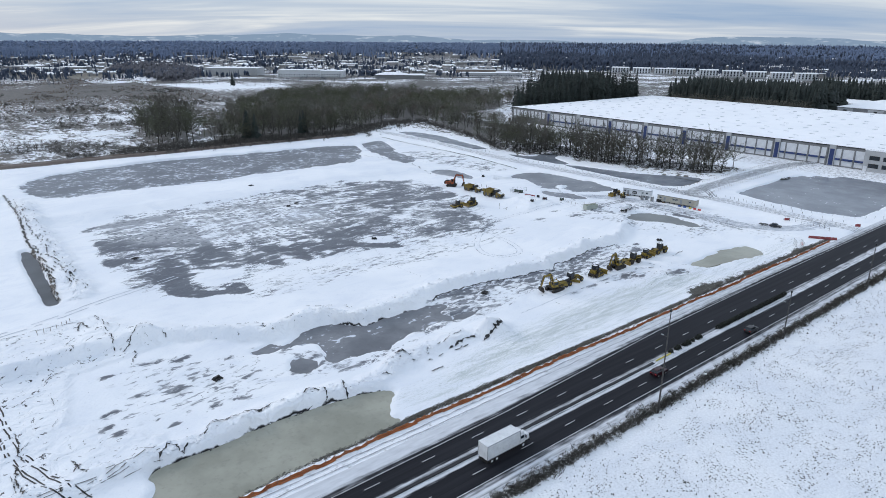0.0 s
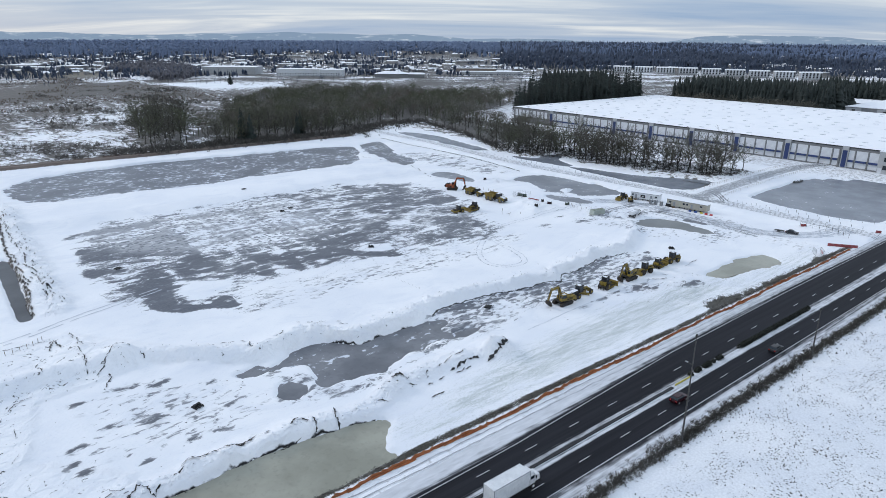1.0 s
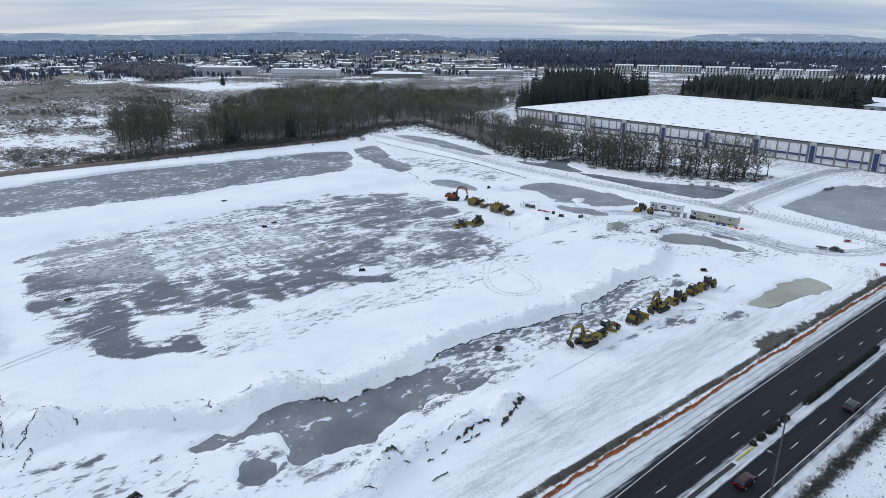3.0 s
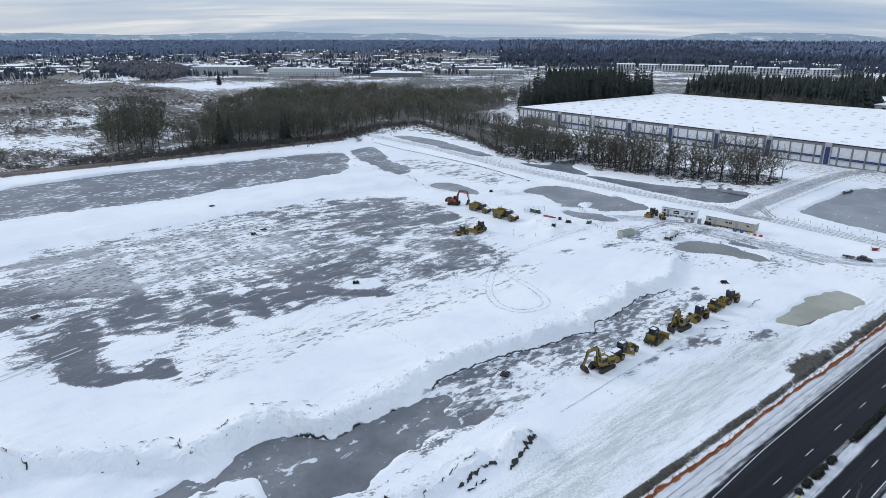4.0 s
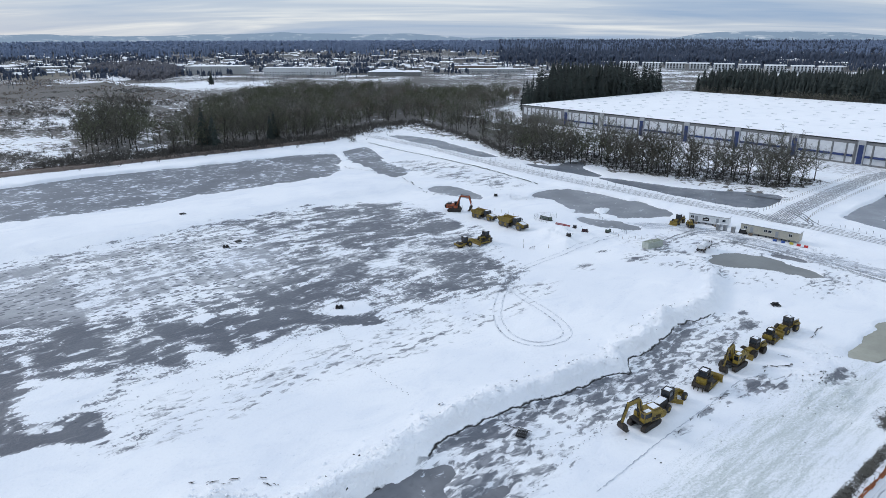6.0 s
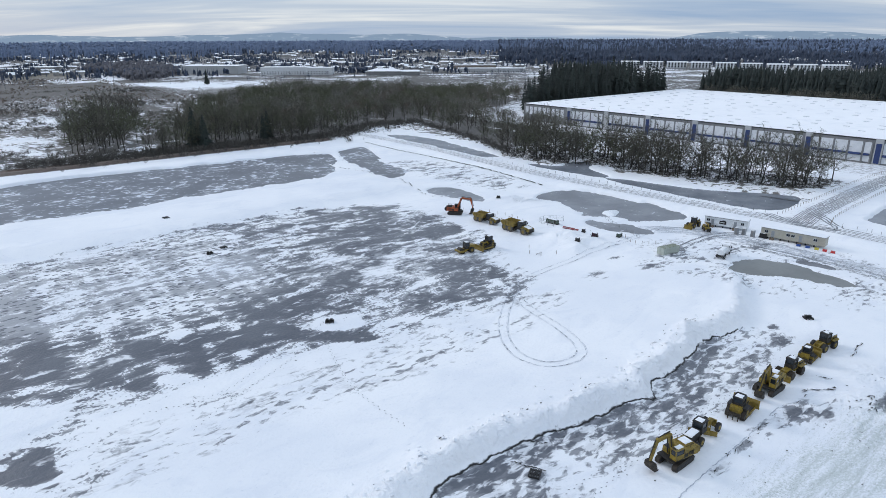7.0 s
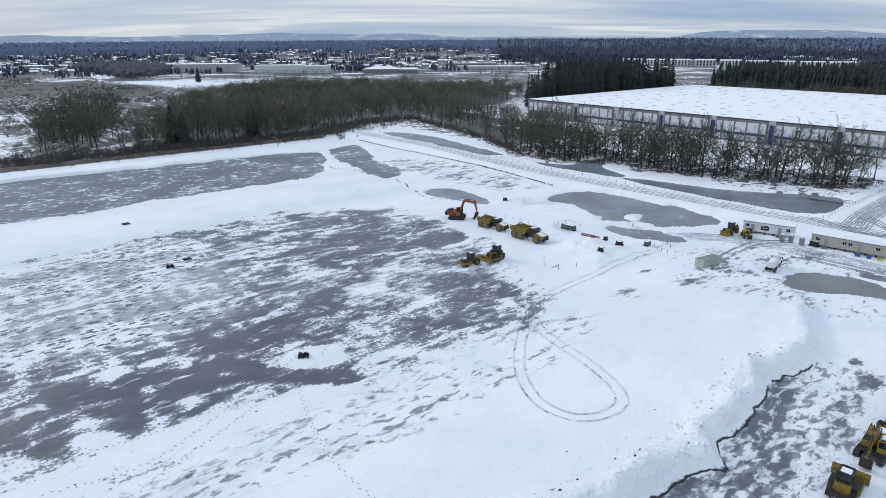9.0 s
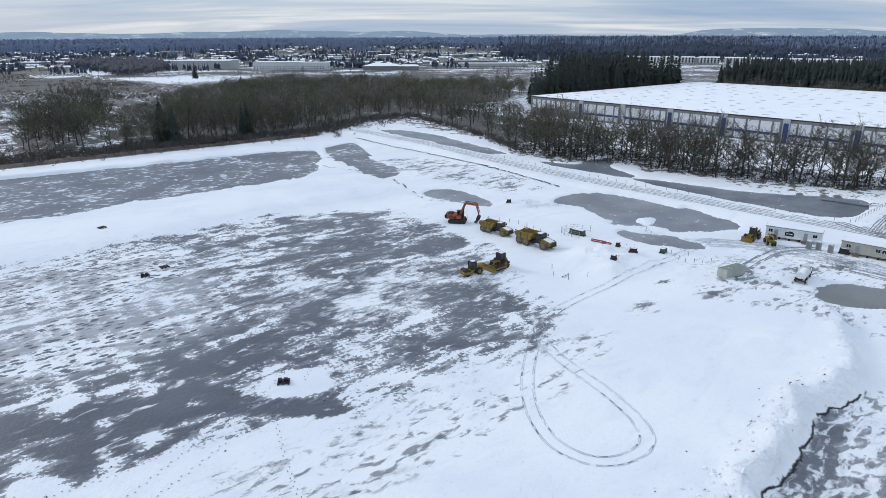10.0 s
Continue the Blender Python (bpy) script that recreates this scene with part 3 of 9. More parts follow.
def ground_sheet():
    S, N = axis(-16, 345, 0.9, 7000), axis(28, 420, 0.9, 7000)
    s, n = np.meshgrid(S, N)
    s, n = s.ravel(), n.ravel()
    z = height(s, n)
    w, h = len(S), len(N)
    i = np.arange(w * h).reshape(h, w)
    quads = np.stack([i[:-1, :-1], i[:-1, 1:], i[1:, 1:], i[1:, :-1]], -1).reshape(-1, 4)
    me = bpy.data.meshes.new("ground")
    me.vertices.add(len(s))
    me.vertices.foreach_set("co", np.stack([s, n, z], 1).astype(np.float32).ravel())
    me.loops.add(quads.size)
    me.loops.foreach_set("vertex_index", quads.astype(np.int32).ravel())
    me.polygons.add(len(quads))
    me.polygons.foreach_set("loop_start", np.arange(0, quads.size, 4, dtype=np.int32))
    me.polygons.foreach_set("use_smooth", np.ones(len(quads), bool))
    me.update(calc_edges=True)
    # cover: bare ice, dry growth, earth, thin grass
    ice = np.zeros(len(s))
    for o, amount, soft in PATCHES:
        ice = np.maximum(ice, amount * step(inside(rounded(o, 1), s, n), -soft / 2, soft / 2))
    for a, c, ra, rc, amount in SPOTS:
        ice = np.maximum(ice, 1.4 * amount * np.exp(-((s - a) / ra) ** 2 - ((n - c) / rc) ** 2))
    for o, amount in CLEARED:
        ice = ice - amount * step(inside(rounded(o), s, n), -2, 2)
    low = bluff_foot(s)
    on_bluff = step(s, 40, 60) * (1 - step(s, 205, 222))
    cut = (s > 92) & (s < 200) & (n < 150)
    ice = np.where(cut, ice + 0.2 * (1 - step(low - n, 2, 9)) * step(s, 100, 108) * (1 - step(s, 186, 192)), ice)
    ice = np.where(cut, ice * (1 - step(n - low, -0.9, 0.3)), ice)
    wild = step(n, 438, 452) * (1 - step(s, 285, 310)) * (0.64 + 1.9 * rough(s, n, 55, 96) + 1.5 * rough(s, n, 17, 97) + 0.25 * step(n, 640, 800))
    wild = np.maximum(wild, step(n, 300, 340) * step(s, 318, 330) * (1 - step(s, 400, 415)) * 0.55)
    wild = np.maximum(wild, step(np.hypot(s, n), 600, 900) * 0.90 - 0.06 * step(np.hypot(s, n), 1250, 1350) + 0.65 * step(np.hypot(s, n), 2200, 2700))
    bearing = np.degrees(np.arctan2(s * 0.7666 - n * 0.6421, s * 0.6421 + n * 0.7666))
    wild = np.maximum(wild, 1.5 * step(bearing, 3, 6) * (1 - step(bearing, 27, 33)) * step(np.hypot(s, n), 1720, 1800))
    wild = np.maximum(wild, (1.35 + 0.8 * rough(s, n, 120, 98)) * (1 - step(s, 240, 300)) * step(n, 840 + 120 * rough(s, n, 90, 99), 960 + 120 * rough(s, n, 90, 99)) * (1 - step(n, 1250, 1340)))
    wild = np.maximum(wild, 1.25 * step(inside(rounded([(0, 1010), (90, 985), (199, 955), (285, 960), (268, 1140), (190, 1180), (60, 1300), (0, 1300)]), s, n), -15, 15))
    for o in ([(230, 1342), (280, 1345), (256, 1190), (218, 1215)], [(318, 1400), (326, 1390), (290, 1120), (280, 1130)], [(310, 1080), (380, 1130), (398, 1035), (460, 985), (425, 930), (310, 975)]):
        wild = wild - 2.0 * step(inside(rounded(o), s, n), -15, 10)
    wild = np.maximum(wild, 0.42 * step(s, 315, 326) * (1 - step(s, 372, 386)) * step(n, 170, 186) * (1 - step(n, 330, 345)))
    for o, much in ((WOODS, 1.3), (WOOD_EDGE_A, 1.05), (WOOD_EDGE_B, 1.3), (GROVE, 0.62)):
        wild = np.maximum(wild, much * step(inside(o, s, n), -5, 3))
    beyond = step(np.hypot(s, n), 950, 1200) * (1 - step(np.hypot(s, n), 1900, 2300))
    stub = (1 - step(n, 50, 56)) * 0.62
    verge = step(n, 83.9, 84.5) * (1 - step(n, 85.7 + rough(s, n, 6, 91) * 1.2, 86.6 + rough(s, n, 6, 91) * 1.2)) * (1 - step(s, 262, 266)) * (0.86 + 0.9 * rough(s, n, 5, 101))
    verge = np.maximum(verge, 0.62 * step(n, 55.2 + rough(s, n, 5, 94) * 2, 56.0 + rough(s, n, 5, 94) * 2) * (1 - step(n, 57.4, 58.2)))
    verge = np.maximum(verge, 0.95 * step(inside(GRASS_VERGE, s, n) + rough(s, n, 7, 92) * 5 + rough(s, n, 1.8, 95) * 2.5, -0.6, 1.4))
    grass = 0.8 * step(inside(rounded([(62, 87), (80, 98), (106, 103), (146, 106), (170, 104), (200, 98), (190, 90), (172, 88), (120, 86)]), s, n), -3, 7)
    grass = np.maximum(grass, 0.42 * step(n, 86, 88) * (1 - step(n, 92, 98)) * step(s, 60, 70) * (1 - step(s, 240, 262)))
    soil = step(n, 430, 433) * (1 - step(n, 437, 442)) * (1 - step(s, 255, 268)) * step(s, -120, -60)
    soil = np.maximum(soil, 0.9 * step(n, 436, 441) * (1 - step(n, 448 + 10 * rough(s, n, 20, 93), 454 + 10 * rough(s, n, 20, 93))) * (1 - step(s, 258, 272)))
    dirty = np.exp(-(from_line(SITE_ROAD, s, n) / 3.2) ** 2) * 0.36
    dirty = np.maximum(dirty, np.exp(-(from_line(GATE_ROAD, s, n) / 5) ** 2) * 0.62)
    dirty = np.maximum(dirty, 0.55 * step(s, 392, 402) * (1 - step(s, 428, 430)) * step(n, 60, 90) * (1 - step(n, 390, 420)))
    dirty = np.maximum(dirty, 0.5 * step(n, 58, 59.5) * (1 - step(n, 60.6, 61.2)))
    dirty = np.maximum(dirty, 0.16 * step(n, 76.5, 78) * (1 - step(n, 82.0, 83.2)) * (1 - step(s, 300, 330)))
    dirty = np.maximum(dirty, 0.30 * np.exp(-(from_line([(226, 176), (250, 172), (258, 150), (256, 120), (250, 96)], s, n) / 7) ** 2))
    prints = step(inside([(40, 280), (126, 276), (132, 240), (122, 219), (98, 216), (74, 222), (50, 240)], s, n), -5, 5)
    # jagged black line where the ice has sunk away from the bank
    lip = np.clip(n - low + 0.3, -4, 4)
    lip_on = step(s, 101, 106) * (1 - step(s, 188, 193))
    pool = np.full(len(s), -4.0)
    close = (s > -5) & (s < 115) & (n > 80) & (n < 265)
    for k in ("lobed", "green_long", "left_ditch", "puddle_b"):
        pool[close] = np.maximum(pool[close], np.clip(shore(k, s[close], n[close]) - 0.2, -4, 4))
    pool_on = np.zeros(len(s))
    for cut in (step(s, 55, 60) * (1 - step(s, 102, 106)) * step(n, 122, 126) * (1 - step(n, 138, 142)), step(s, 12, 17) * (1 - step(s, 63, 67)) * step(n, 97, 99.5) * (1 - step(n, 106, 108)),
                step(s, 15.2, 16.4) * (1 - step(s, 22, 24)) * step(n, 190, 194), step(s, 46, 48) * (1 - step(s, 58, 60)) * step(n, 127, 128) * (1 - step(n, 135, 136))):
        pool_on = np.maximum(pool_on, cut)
    # crumbled, cracked snow
    rubble = step(inside([(-30, 96), (18, 101), (22, 110), (8, 124), (12, 146), (32, 149), (36, 158), (22, 178), (-30, 184)], s, n), -3, 4)
    rubble = np.maximum(rubble, 0.85 * np.exp(-(from_line(POND_BANK[1:], s, n) / 3.0) ** 2))
    rubble = np.maximum(rubble, np.exp(-((s - 23) / 5.0) ** 2) * step(n, 190, 200) * (1 - step(n, 335, 355)))
    rubble = np.maximum(rubble, 0.85 * np.exp(-((n - low - 3) / 4.5) ** 2) * step(s, 26, 36) * (1 - step(s, 92, 106)))
    rubble = np.maximum(rubble, 0.55 * np.exp(-((n - low - 3) / 3.5) ** 2) * step(s, 95, 110) * (1 - step(s, 195, 210)))
    for hs, hn, r in ((104, 105.5, 6), (77, 107, 4), (174, 101, 9), (190, 105, 7), (250, 243, 8), (212, 196, 9)):
        rubble = np.maximum(rubble, 0.9 * np.exp(-(np.hypot(s - hs, n - hn) / r) ** 2))
    groove = step(inside([(80, 264), (101, 268), (118, 246), (133, 234), (127, 211), (105, 203), (78, 213)], s, n), -3, 5)
    # drifts that thin out softly
    blur = step(inside(rounded([(98, 140), (150, 138), (205, 140), (204, 118), (182, 118), (156, 117), (128, 117), (100, 108)]), s, n), -2, 3)
    blur = np.maximum(blur, step(n, 60, 90) * (1 - step(n, 168 + 8 * rough(s, n, 20, 37), 178 + 8 * rough(s, n, 20, 37))) * (1 - step(s, 60, 70) * (1 - step(s, 104, 112)) * (1 - step(n, 138, 142))) * (1 - (1 - step(s, 68, 76)) * step(n, 158, 165)))
    blur = np.maximum(blur, 0.55 * step(inside([(130, 232), (190, 222), (186, 196), (150, 200), (132, 210)], s, n), -4, 6))
    lumpy = on_bluff * np.exp(-((n - low - 2.6) / 2.6) ** 2)
    # old meadow beyond the woods
    meadow = step(inside(rounded([(110, 1420), (131, 1640), (261, 1677), (318, 1556), (311, 1405), (243, 1290)]), s, n), -12, 12)
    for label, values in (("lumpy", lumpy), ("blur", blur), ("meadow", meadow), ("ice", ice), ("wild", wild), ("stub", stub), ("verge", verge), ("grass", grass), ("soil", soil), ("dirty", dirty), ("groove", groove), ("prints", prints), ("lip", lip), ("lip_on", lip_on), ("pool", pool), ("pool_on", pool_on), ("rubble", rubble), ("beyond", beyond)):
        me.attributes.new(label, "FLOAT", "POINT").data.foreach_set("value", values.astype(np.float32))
    return me


def ground_material():
    m, t, p = mat_base("snow_covered_ground")
    co = t.nodes.new("ShaderNodeTexCoord").outputs["Object"]

    def att(name):
        a = t.nodes.new("ShaderNodeAttribute")
        a.attribute_name = name
        return a.outputs["Fac"]

    def only(name, mask):
        """Keeps a cover to the places that have any of it."""
        return calc(t, "MULTIPLY", mask, edge(t, att(name), 0.03, 0.16))

    broad = noise_node(t, 0.035, 3, co)
    streak = noise_node(t, 1.0, 6, co, (0.068, 0.135, 0.12), 0.56, 0.7)
    fleck = noise_node(t, 1.0, 5, co, (0.24, 0.50, 0.12), 0.55, 0.5)
    fine = noise_node(t, 1.6, 4, co)
    grain = noise_node(t, 7.0, 3, co)
    snow = mixed(t, edge(t, broad.outputs["Fac"], 0.35, 0.65), SNOW_B, SNOW_A)
    snow = mixed(t, calc(t, "MULTIPLY", edge(t, fine.outputs["Fac"], 0.55, 0.75), 0.25), snow, (0.62, 0.67, 0.76))
    # crust texture, pocks and bluish shadow tones, mixed into the snow's colour
    crust = noise_node(t, 1.0, 5, co, (0.06, 0.11, 0.12), 0.6, 1.2)
    snow = mixed(t, calc(t, "MULTIPLY", edge(t, crust.outputs["Fac"], 0.48, 0.68), 0.32), snow, (0.66, 0.705, 0.785))
    pock = noise_node(t, 1.0, 3, co, (0.9, 1.5, 0.12), 0.6)
    snow = mixed(t, calc(t, "MULTIPLY", calc(t, "MULTIPLY", edge(t, pock.outputs["Fac"], 0.62, 0.72), edge(t, crust.outputs["Fac"], 0.45, 0.6)), 0.4), snow, (0.52, 0.57, 0.65))
    # bare ice shows through thin, wind-drifted snow
    drift = calc(t, "ADD", calc(t, "MULTIPLY", streak.outputs["Fac"], 0.52), calc(t, "ADD", calc(t, "MULTIPLY", fleck.outputs["Fac"], 0.40), calc(t, "MULTIPLY", fine.outputs["Fac"], 0.08)))
    # rows of drifted snow left by earlier passes of a machine
    sep = t.nodes.new("ShaderNodeSeparateXYZ")
    t.links.new(co, sep.inputs[0])
    phase = calc(t, "ADD", calc(t, "MULTIPLY", sep.outputs["X"], 1.35), calc(t, "MULTIPLY", fleck.outputs["Fac"], 6.0))
    comb = calc(t, "MULTIPLY", calc(t, "SINE", phase), att("groove"))
    drift = calc(t, "ADD", drift, calc(t, "MULTIPLY", comb, 0.026))
    # oval prints of a padded roller
    mp = t.nodes.new("ShaderNodeMapping")
    mp.inputs["Scale"].default_value = (0.42, 0.8, 0.12)
    t.links.new(co, mp.inputs[0])
    cell = t.nodes.new("ShaderNodeTexVoronoi")
    cell.inputs["Scale"].default_value = 1.0
    t.links.new(mp.outputs[0], cell.inputs["Vector"])
    print_mask = calc(t, "MULTIPLY", calc(t, "SUBTRACT", 1.0, edge(t, cell.outputs["Distance"], 0.29, 0.37)), edge(t, broad.outputs["Fac"], 0.38, 0.48))
    drift = calc(t, "ADD", drift, calc(t, "MULTIPLY", calc(t, "MULTIPLY", print_mask, att("prints")), 0.17))
    shown = calc(t, "ADD", att("ice"), calc(t, "MULTIPLY", calc(t, "SUBTRACT", drift, 0.5), 4.2))
    ice = mixed(t, fine.outputs["Fac"], (0.058, 0.065, 0.082), (0.122, 0.132, 0.159))
    ice = mixed(t, calc(t, "MULTIPLY", edge(t, broad.outputs["Fac"], 0.45, 0.6), 0.5), ice, (0.142, 0.155, 0.176))
    # thin veils of snow, and crisp bare spots among them
    veil = noise_node(t, 1.0, 4, co, (0.16, 0.30, 0.12), 0.6, 2.0)
    soft = edge(t, calc(t, "ADD", shown, calc(t, "MULTIPLY", calc(t, "SUBTRACT", veil.outputs["Fac"], 0.5), 1.6)), 0.28, 0.95)
    soft = calc(t, "MULTIPLY", soft, calc(t, "SUBTRACT", 1.0, calc(t, "MULTIPLY", att("blur"), 0.4)))
    crisp = edge(t, calc(t, "ADD", shown, calc(t, "MULTIPLY", calc(t, "SUBTRACT", fine.outputs["Fac"], 0.5), 1.1)), 0.50, 0.58)
    mottle = noise_node(t, 1.0, 4, co, (0.34, 0.70, 0.12), 0.58, 0.5)
    smear = calc(t, "ADD", calc(t, "MULTIPLY", calc(t, "SUBTRACT", streak.outputs["Fac"], 0.5), 2.0), calc(t, "MULTIPLY", calc(t, "SUBTRACT", mottle.outputs["Fac"], 0.5), 3.6))
    faint = edge(t, calc(t, "ADD", att("ice"), smear), 0.36, 0.82)
    crisp = calc(t, "ADD", calc(t, "MULTIPLY", crisp, calc(t, "SUBTRACT", 1.0, att("blur"))), calc(t, "MULTIPLY", faint, att("blur")))
    crisp = calc(t, "MULTIPLY", crisp, calc(t, "SUBTRACT", 1.0, calc(t, "MULTIPLY", calc(t, "MULTIPLY", att("prints"), calc(t, "SUBTRACT", 1.0, print_mask)), 0.5)))
    ice_mask = calc(t, "ADD", calc(t, "MULTIPLY", soft, 0.36), calc(t, "MULTIPLY", crisp, calc(t, "ADD", 0.63, calc(t, "MULTIPLY", att("blur"), 0.13))))
    flake = noise_node(t, 1.0, 5, co, (0.16, 0.26, 0.12), 0.55, 0.5)
    ice_mask = only("ice", calc(t, "MULTIPLY", ice_mask, calc(t, "SUBTRACT", 1.0, calc(t, "MULTIPLY", edge(t, flake.outputs["Fac"], 0.60, 0.68), 0.85))))
    col = mixed(t, ice_mask, snow, ice)
    # dirty, driven snow
    ruts = noise_node(t, 1.0, 4, co, (0.5, 0.5, 0.12), 0.65)
    dirt = calc(t, "ADD", att("dirty"), calc(t, "MULTIPLY", calc(t, "SUBTRACT", ruts.outputs["Fac"], 0.5), 3.5))
    col = mixed(t, only("dirty", calc(t, "MULTIPLY", edge(t, dirt, 0.30, 0.95), 0.8)), col, (0.30, 0.30, 0.31))
    # growth that pokes through
    tuft = noise_node(t, 1.0, 5, co, (0.12, 0.12, 0.12), 0.7)
    bush = noise_node(t, 0.33, 4, co, None, 0.7)
    wild = calc(t, "ADD", att("wild"), calc(t, "ADD", calc(t, "MULTIPLY", calc(t, "SUBTRACT", tuft.outputs["Fac"], 0.5), 3.6), calc(t, "MULTIPLY", calc(t, "SUBTRACT", bush.outputs["Fac"], 0.5), 3.2)))
    parcel = noise_node(t, 0.011, 3, co, None, 0.55)
    wild = calc(t, "ADD", wild, calc(t, "MULTIPLY", att("beyond"), calc(t, "MULTIPLY", calc(t, "SUBTRACT", parcel.outputs["Fac"], 0.50), 4.5)))
    brush = mixed(t, edge(t, bush.outputs["Fac"], 0.36, 0.64), mixed(t, grain.outputs["Fac"], (0.028, 0.026, 0.023), (0.065, 0.059, 0.052)), mixed(t, edge(t, tuft.outputs["Fac"], 0.4, 0.62), (0.060, 0.054, 0.046), (0.125, 0.112, 0.094)))
    grown = only("wild", calc(t, "MULTIPLY", edge(t, wild, 0.40, 0.70), 0.94))
    col = mixed(t, grown, col, brush)
    col = mixed(t, calc(t, "MULTIPLY", att("meadow"), 0.85), col, mixed(t, parcel.outputs["Fac"], (0.13, 0.115, 0.085), (0.21, 0.19, 0.15)))
    clump = noise_node(t, 0.2, 5, co, None, 0.65)
    stub = calc(t, "ADD", att("stub"), calc(t, "MULTIPLY", calc(t, "SUBTRACT", clump.outputs["Fac"], 0.5), 3.0))
    speck = noise_node(t, 2.3, 3, co)
    blade = noise_node(t, 2.4, 5, co, None, 0.75)
    both = calc(t, "MULTIPLY", edge(t, speck.outputs["Fac"], 0.565, 0.61), edge(t, stub, 0.45, 0.9))
    col = mixed(t, only("stub", calc(t, "MULTIPLY", edge(t, blade.outputs["Fac"], 0.38, 0.62), 0.34)), col, (0.46, 0.48, 0.51))
    col = mixed(t, only("stub", both), col, (0.055, 0.052, 0.046))
    rows = noise_node(t, 1.0, 3, co, (0.10, 0.85, 0.12), 0.6)
    lines = calc(t, "MULTIPLY", calc(t, "SUBTRACT", rows.outputs["Fac"], 0.5), 2.2)
    thin = calc(t, "ADD", calc(t, "ADD", att("grass"), lines), calc(t, "MULTIPLY", calc(t, "SUBTRACT", blade.outputs["Fac"], 0.5), 3.4))
    col = mixed(t, only("grass", calc(t, "MULTIPLY", edge(t, thin, 0.25, 1.2), 0.74)), col, (0.44, 0.495, 0.48))
    seed = calc(t, "ADD", calc(t, "MULTIPLY", att("grass"), 0.10), calc(t, "ADD", grain.outputs["Fac"], calc(t, "MULTIPLY", lines, 0.04)))
    col = mixed(t, only("grass", calc(t, "MULTIPLY", edge(t, seed, 0.65, 0.72), 0.6)), col, (0.12, 0.13, 0.118))
    turf = mixed(t, grain.outputs["Fac"], (0.018, 0.017, 0.013), (0.07, 0.066, 0.05))
    col = mixed(t, only("verge", edge(t, calc(t, "ADD", att("verge"), calc(t, "MULTIPLY", calc(t, "SUBTRACT", blade.outputs["Fac"], 0.5), 2.2)), 0.36, 0.62)), col, turf)
    earth = mixed(t, tuft.outputs["Fac"], (0.022, 0.018, 0.015), (0.095, 0.052, 0.034))
    col = mixed(t, only("soil", edge(t, calc(t, "ADD", att("soil"), calc(t, "MULTIPLY", calc(t, "SUBTRACT", fine.outputs["Fac"], 0.5), 1.2)), 0.4, 0.65)), col, earth)
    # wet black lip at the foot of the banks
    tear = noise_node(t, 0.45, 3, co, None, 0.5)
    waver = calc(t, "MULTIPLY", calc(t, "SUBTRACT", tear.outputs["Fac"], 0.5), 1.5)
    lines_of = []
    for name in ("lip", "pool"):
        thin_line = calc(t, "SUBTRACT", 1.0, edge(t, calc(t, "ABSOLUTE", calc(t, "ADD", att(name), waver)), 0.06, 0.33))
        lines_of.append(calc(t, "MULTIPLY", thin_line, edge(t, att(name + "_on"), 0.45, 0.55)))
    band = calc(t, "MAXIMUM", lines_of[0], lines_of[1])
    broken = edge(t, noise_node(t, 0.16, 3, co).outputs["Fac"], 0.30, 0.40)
    # black cracks between broken plates of snow
    plate = noise_node(t, 1.0, 4, co, (0.22, 0.26, 0.12), 0.55, 0.6)
    rift = calc(t, "SUBTRACT", 1.0, edge(t, calc(t, "ABSOLUTE", calc(t, "SUBTRACT", plate.outputs["Fac"], 0.5)), 0.008, 0.020))
    where = calc(t, "ADD", att("rubble"), calc(t, "MULTIPLY", calc(t, "SUBTRACT", ruts.outputs["Fac"], 0.5), 3.0))
    rift = calc(t, "MULTIPLY", rift, edge(t, where, 1.12, 1.28))
    crumb = calc(t, "MULTIPLY", edge(t, fine.outputs["Fac"], 0.68, 0.71), edge(t, where, 1.1, 1.3))
    col = mixed(t, only("rubble", calc(t, "MAXIMUM", rift, calc(t, "MULTIPLY", crumb, 0.85))), col, (0.016, 0.016, 0.018))
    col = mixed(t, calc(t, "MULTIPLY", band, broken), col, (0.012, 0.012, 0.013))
    t.links.new(col, p.inputs["Base Color"])
    p.inputs["Specular IOR Level"].default_value = 0.3
    p.inputs["Sheen Roughness"].default_value = 0.6
    t.links.new(calc(t, "MULTIPLY", calc(t, "SUBTRACT", calc(t, "SUBTRACT", 1.0, ice_mask, True), grown, True), 0.14), p.inputs["Sheen Weight"])
    t.links.new(mixed(t, ice_mask, (0.8, 0.8, 0.8), (0.42, 0.42, 0.42)), p.inputs["Roughness"])
    knob = noise_node(t, 0.38, 4, co, None, 0.5)
    lumps = calc(t, "MULTIPLY", calc(t, "MULTIPLY", calc(t, "ABSOLUTE", calc(t, "SUBTRACT", knob.outputs["Fac"], 0.5)), att("lumpy")), -8.0)
    bumped(t, p, calc(t, "ADD", lumps, calc(t, "ADD", calc(t, "MULTIPLY", calc(t, "MULTIPLY", plate.outputs["Fac"], edge(t, att("rubble"), 0.1, 0.7)), 7.0), calc(t, "ADD", calc(t, "MULTIPLY", fine.outputs["Fac"], 0.7), calc(t, "MULTIPLY", streak.outputs["Fac"], 2.0)))), 0.8, 0.2)
    return m


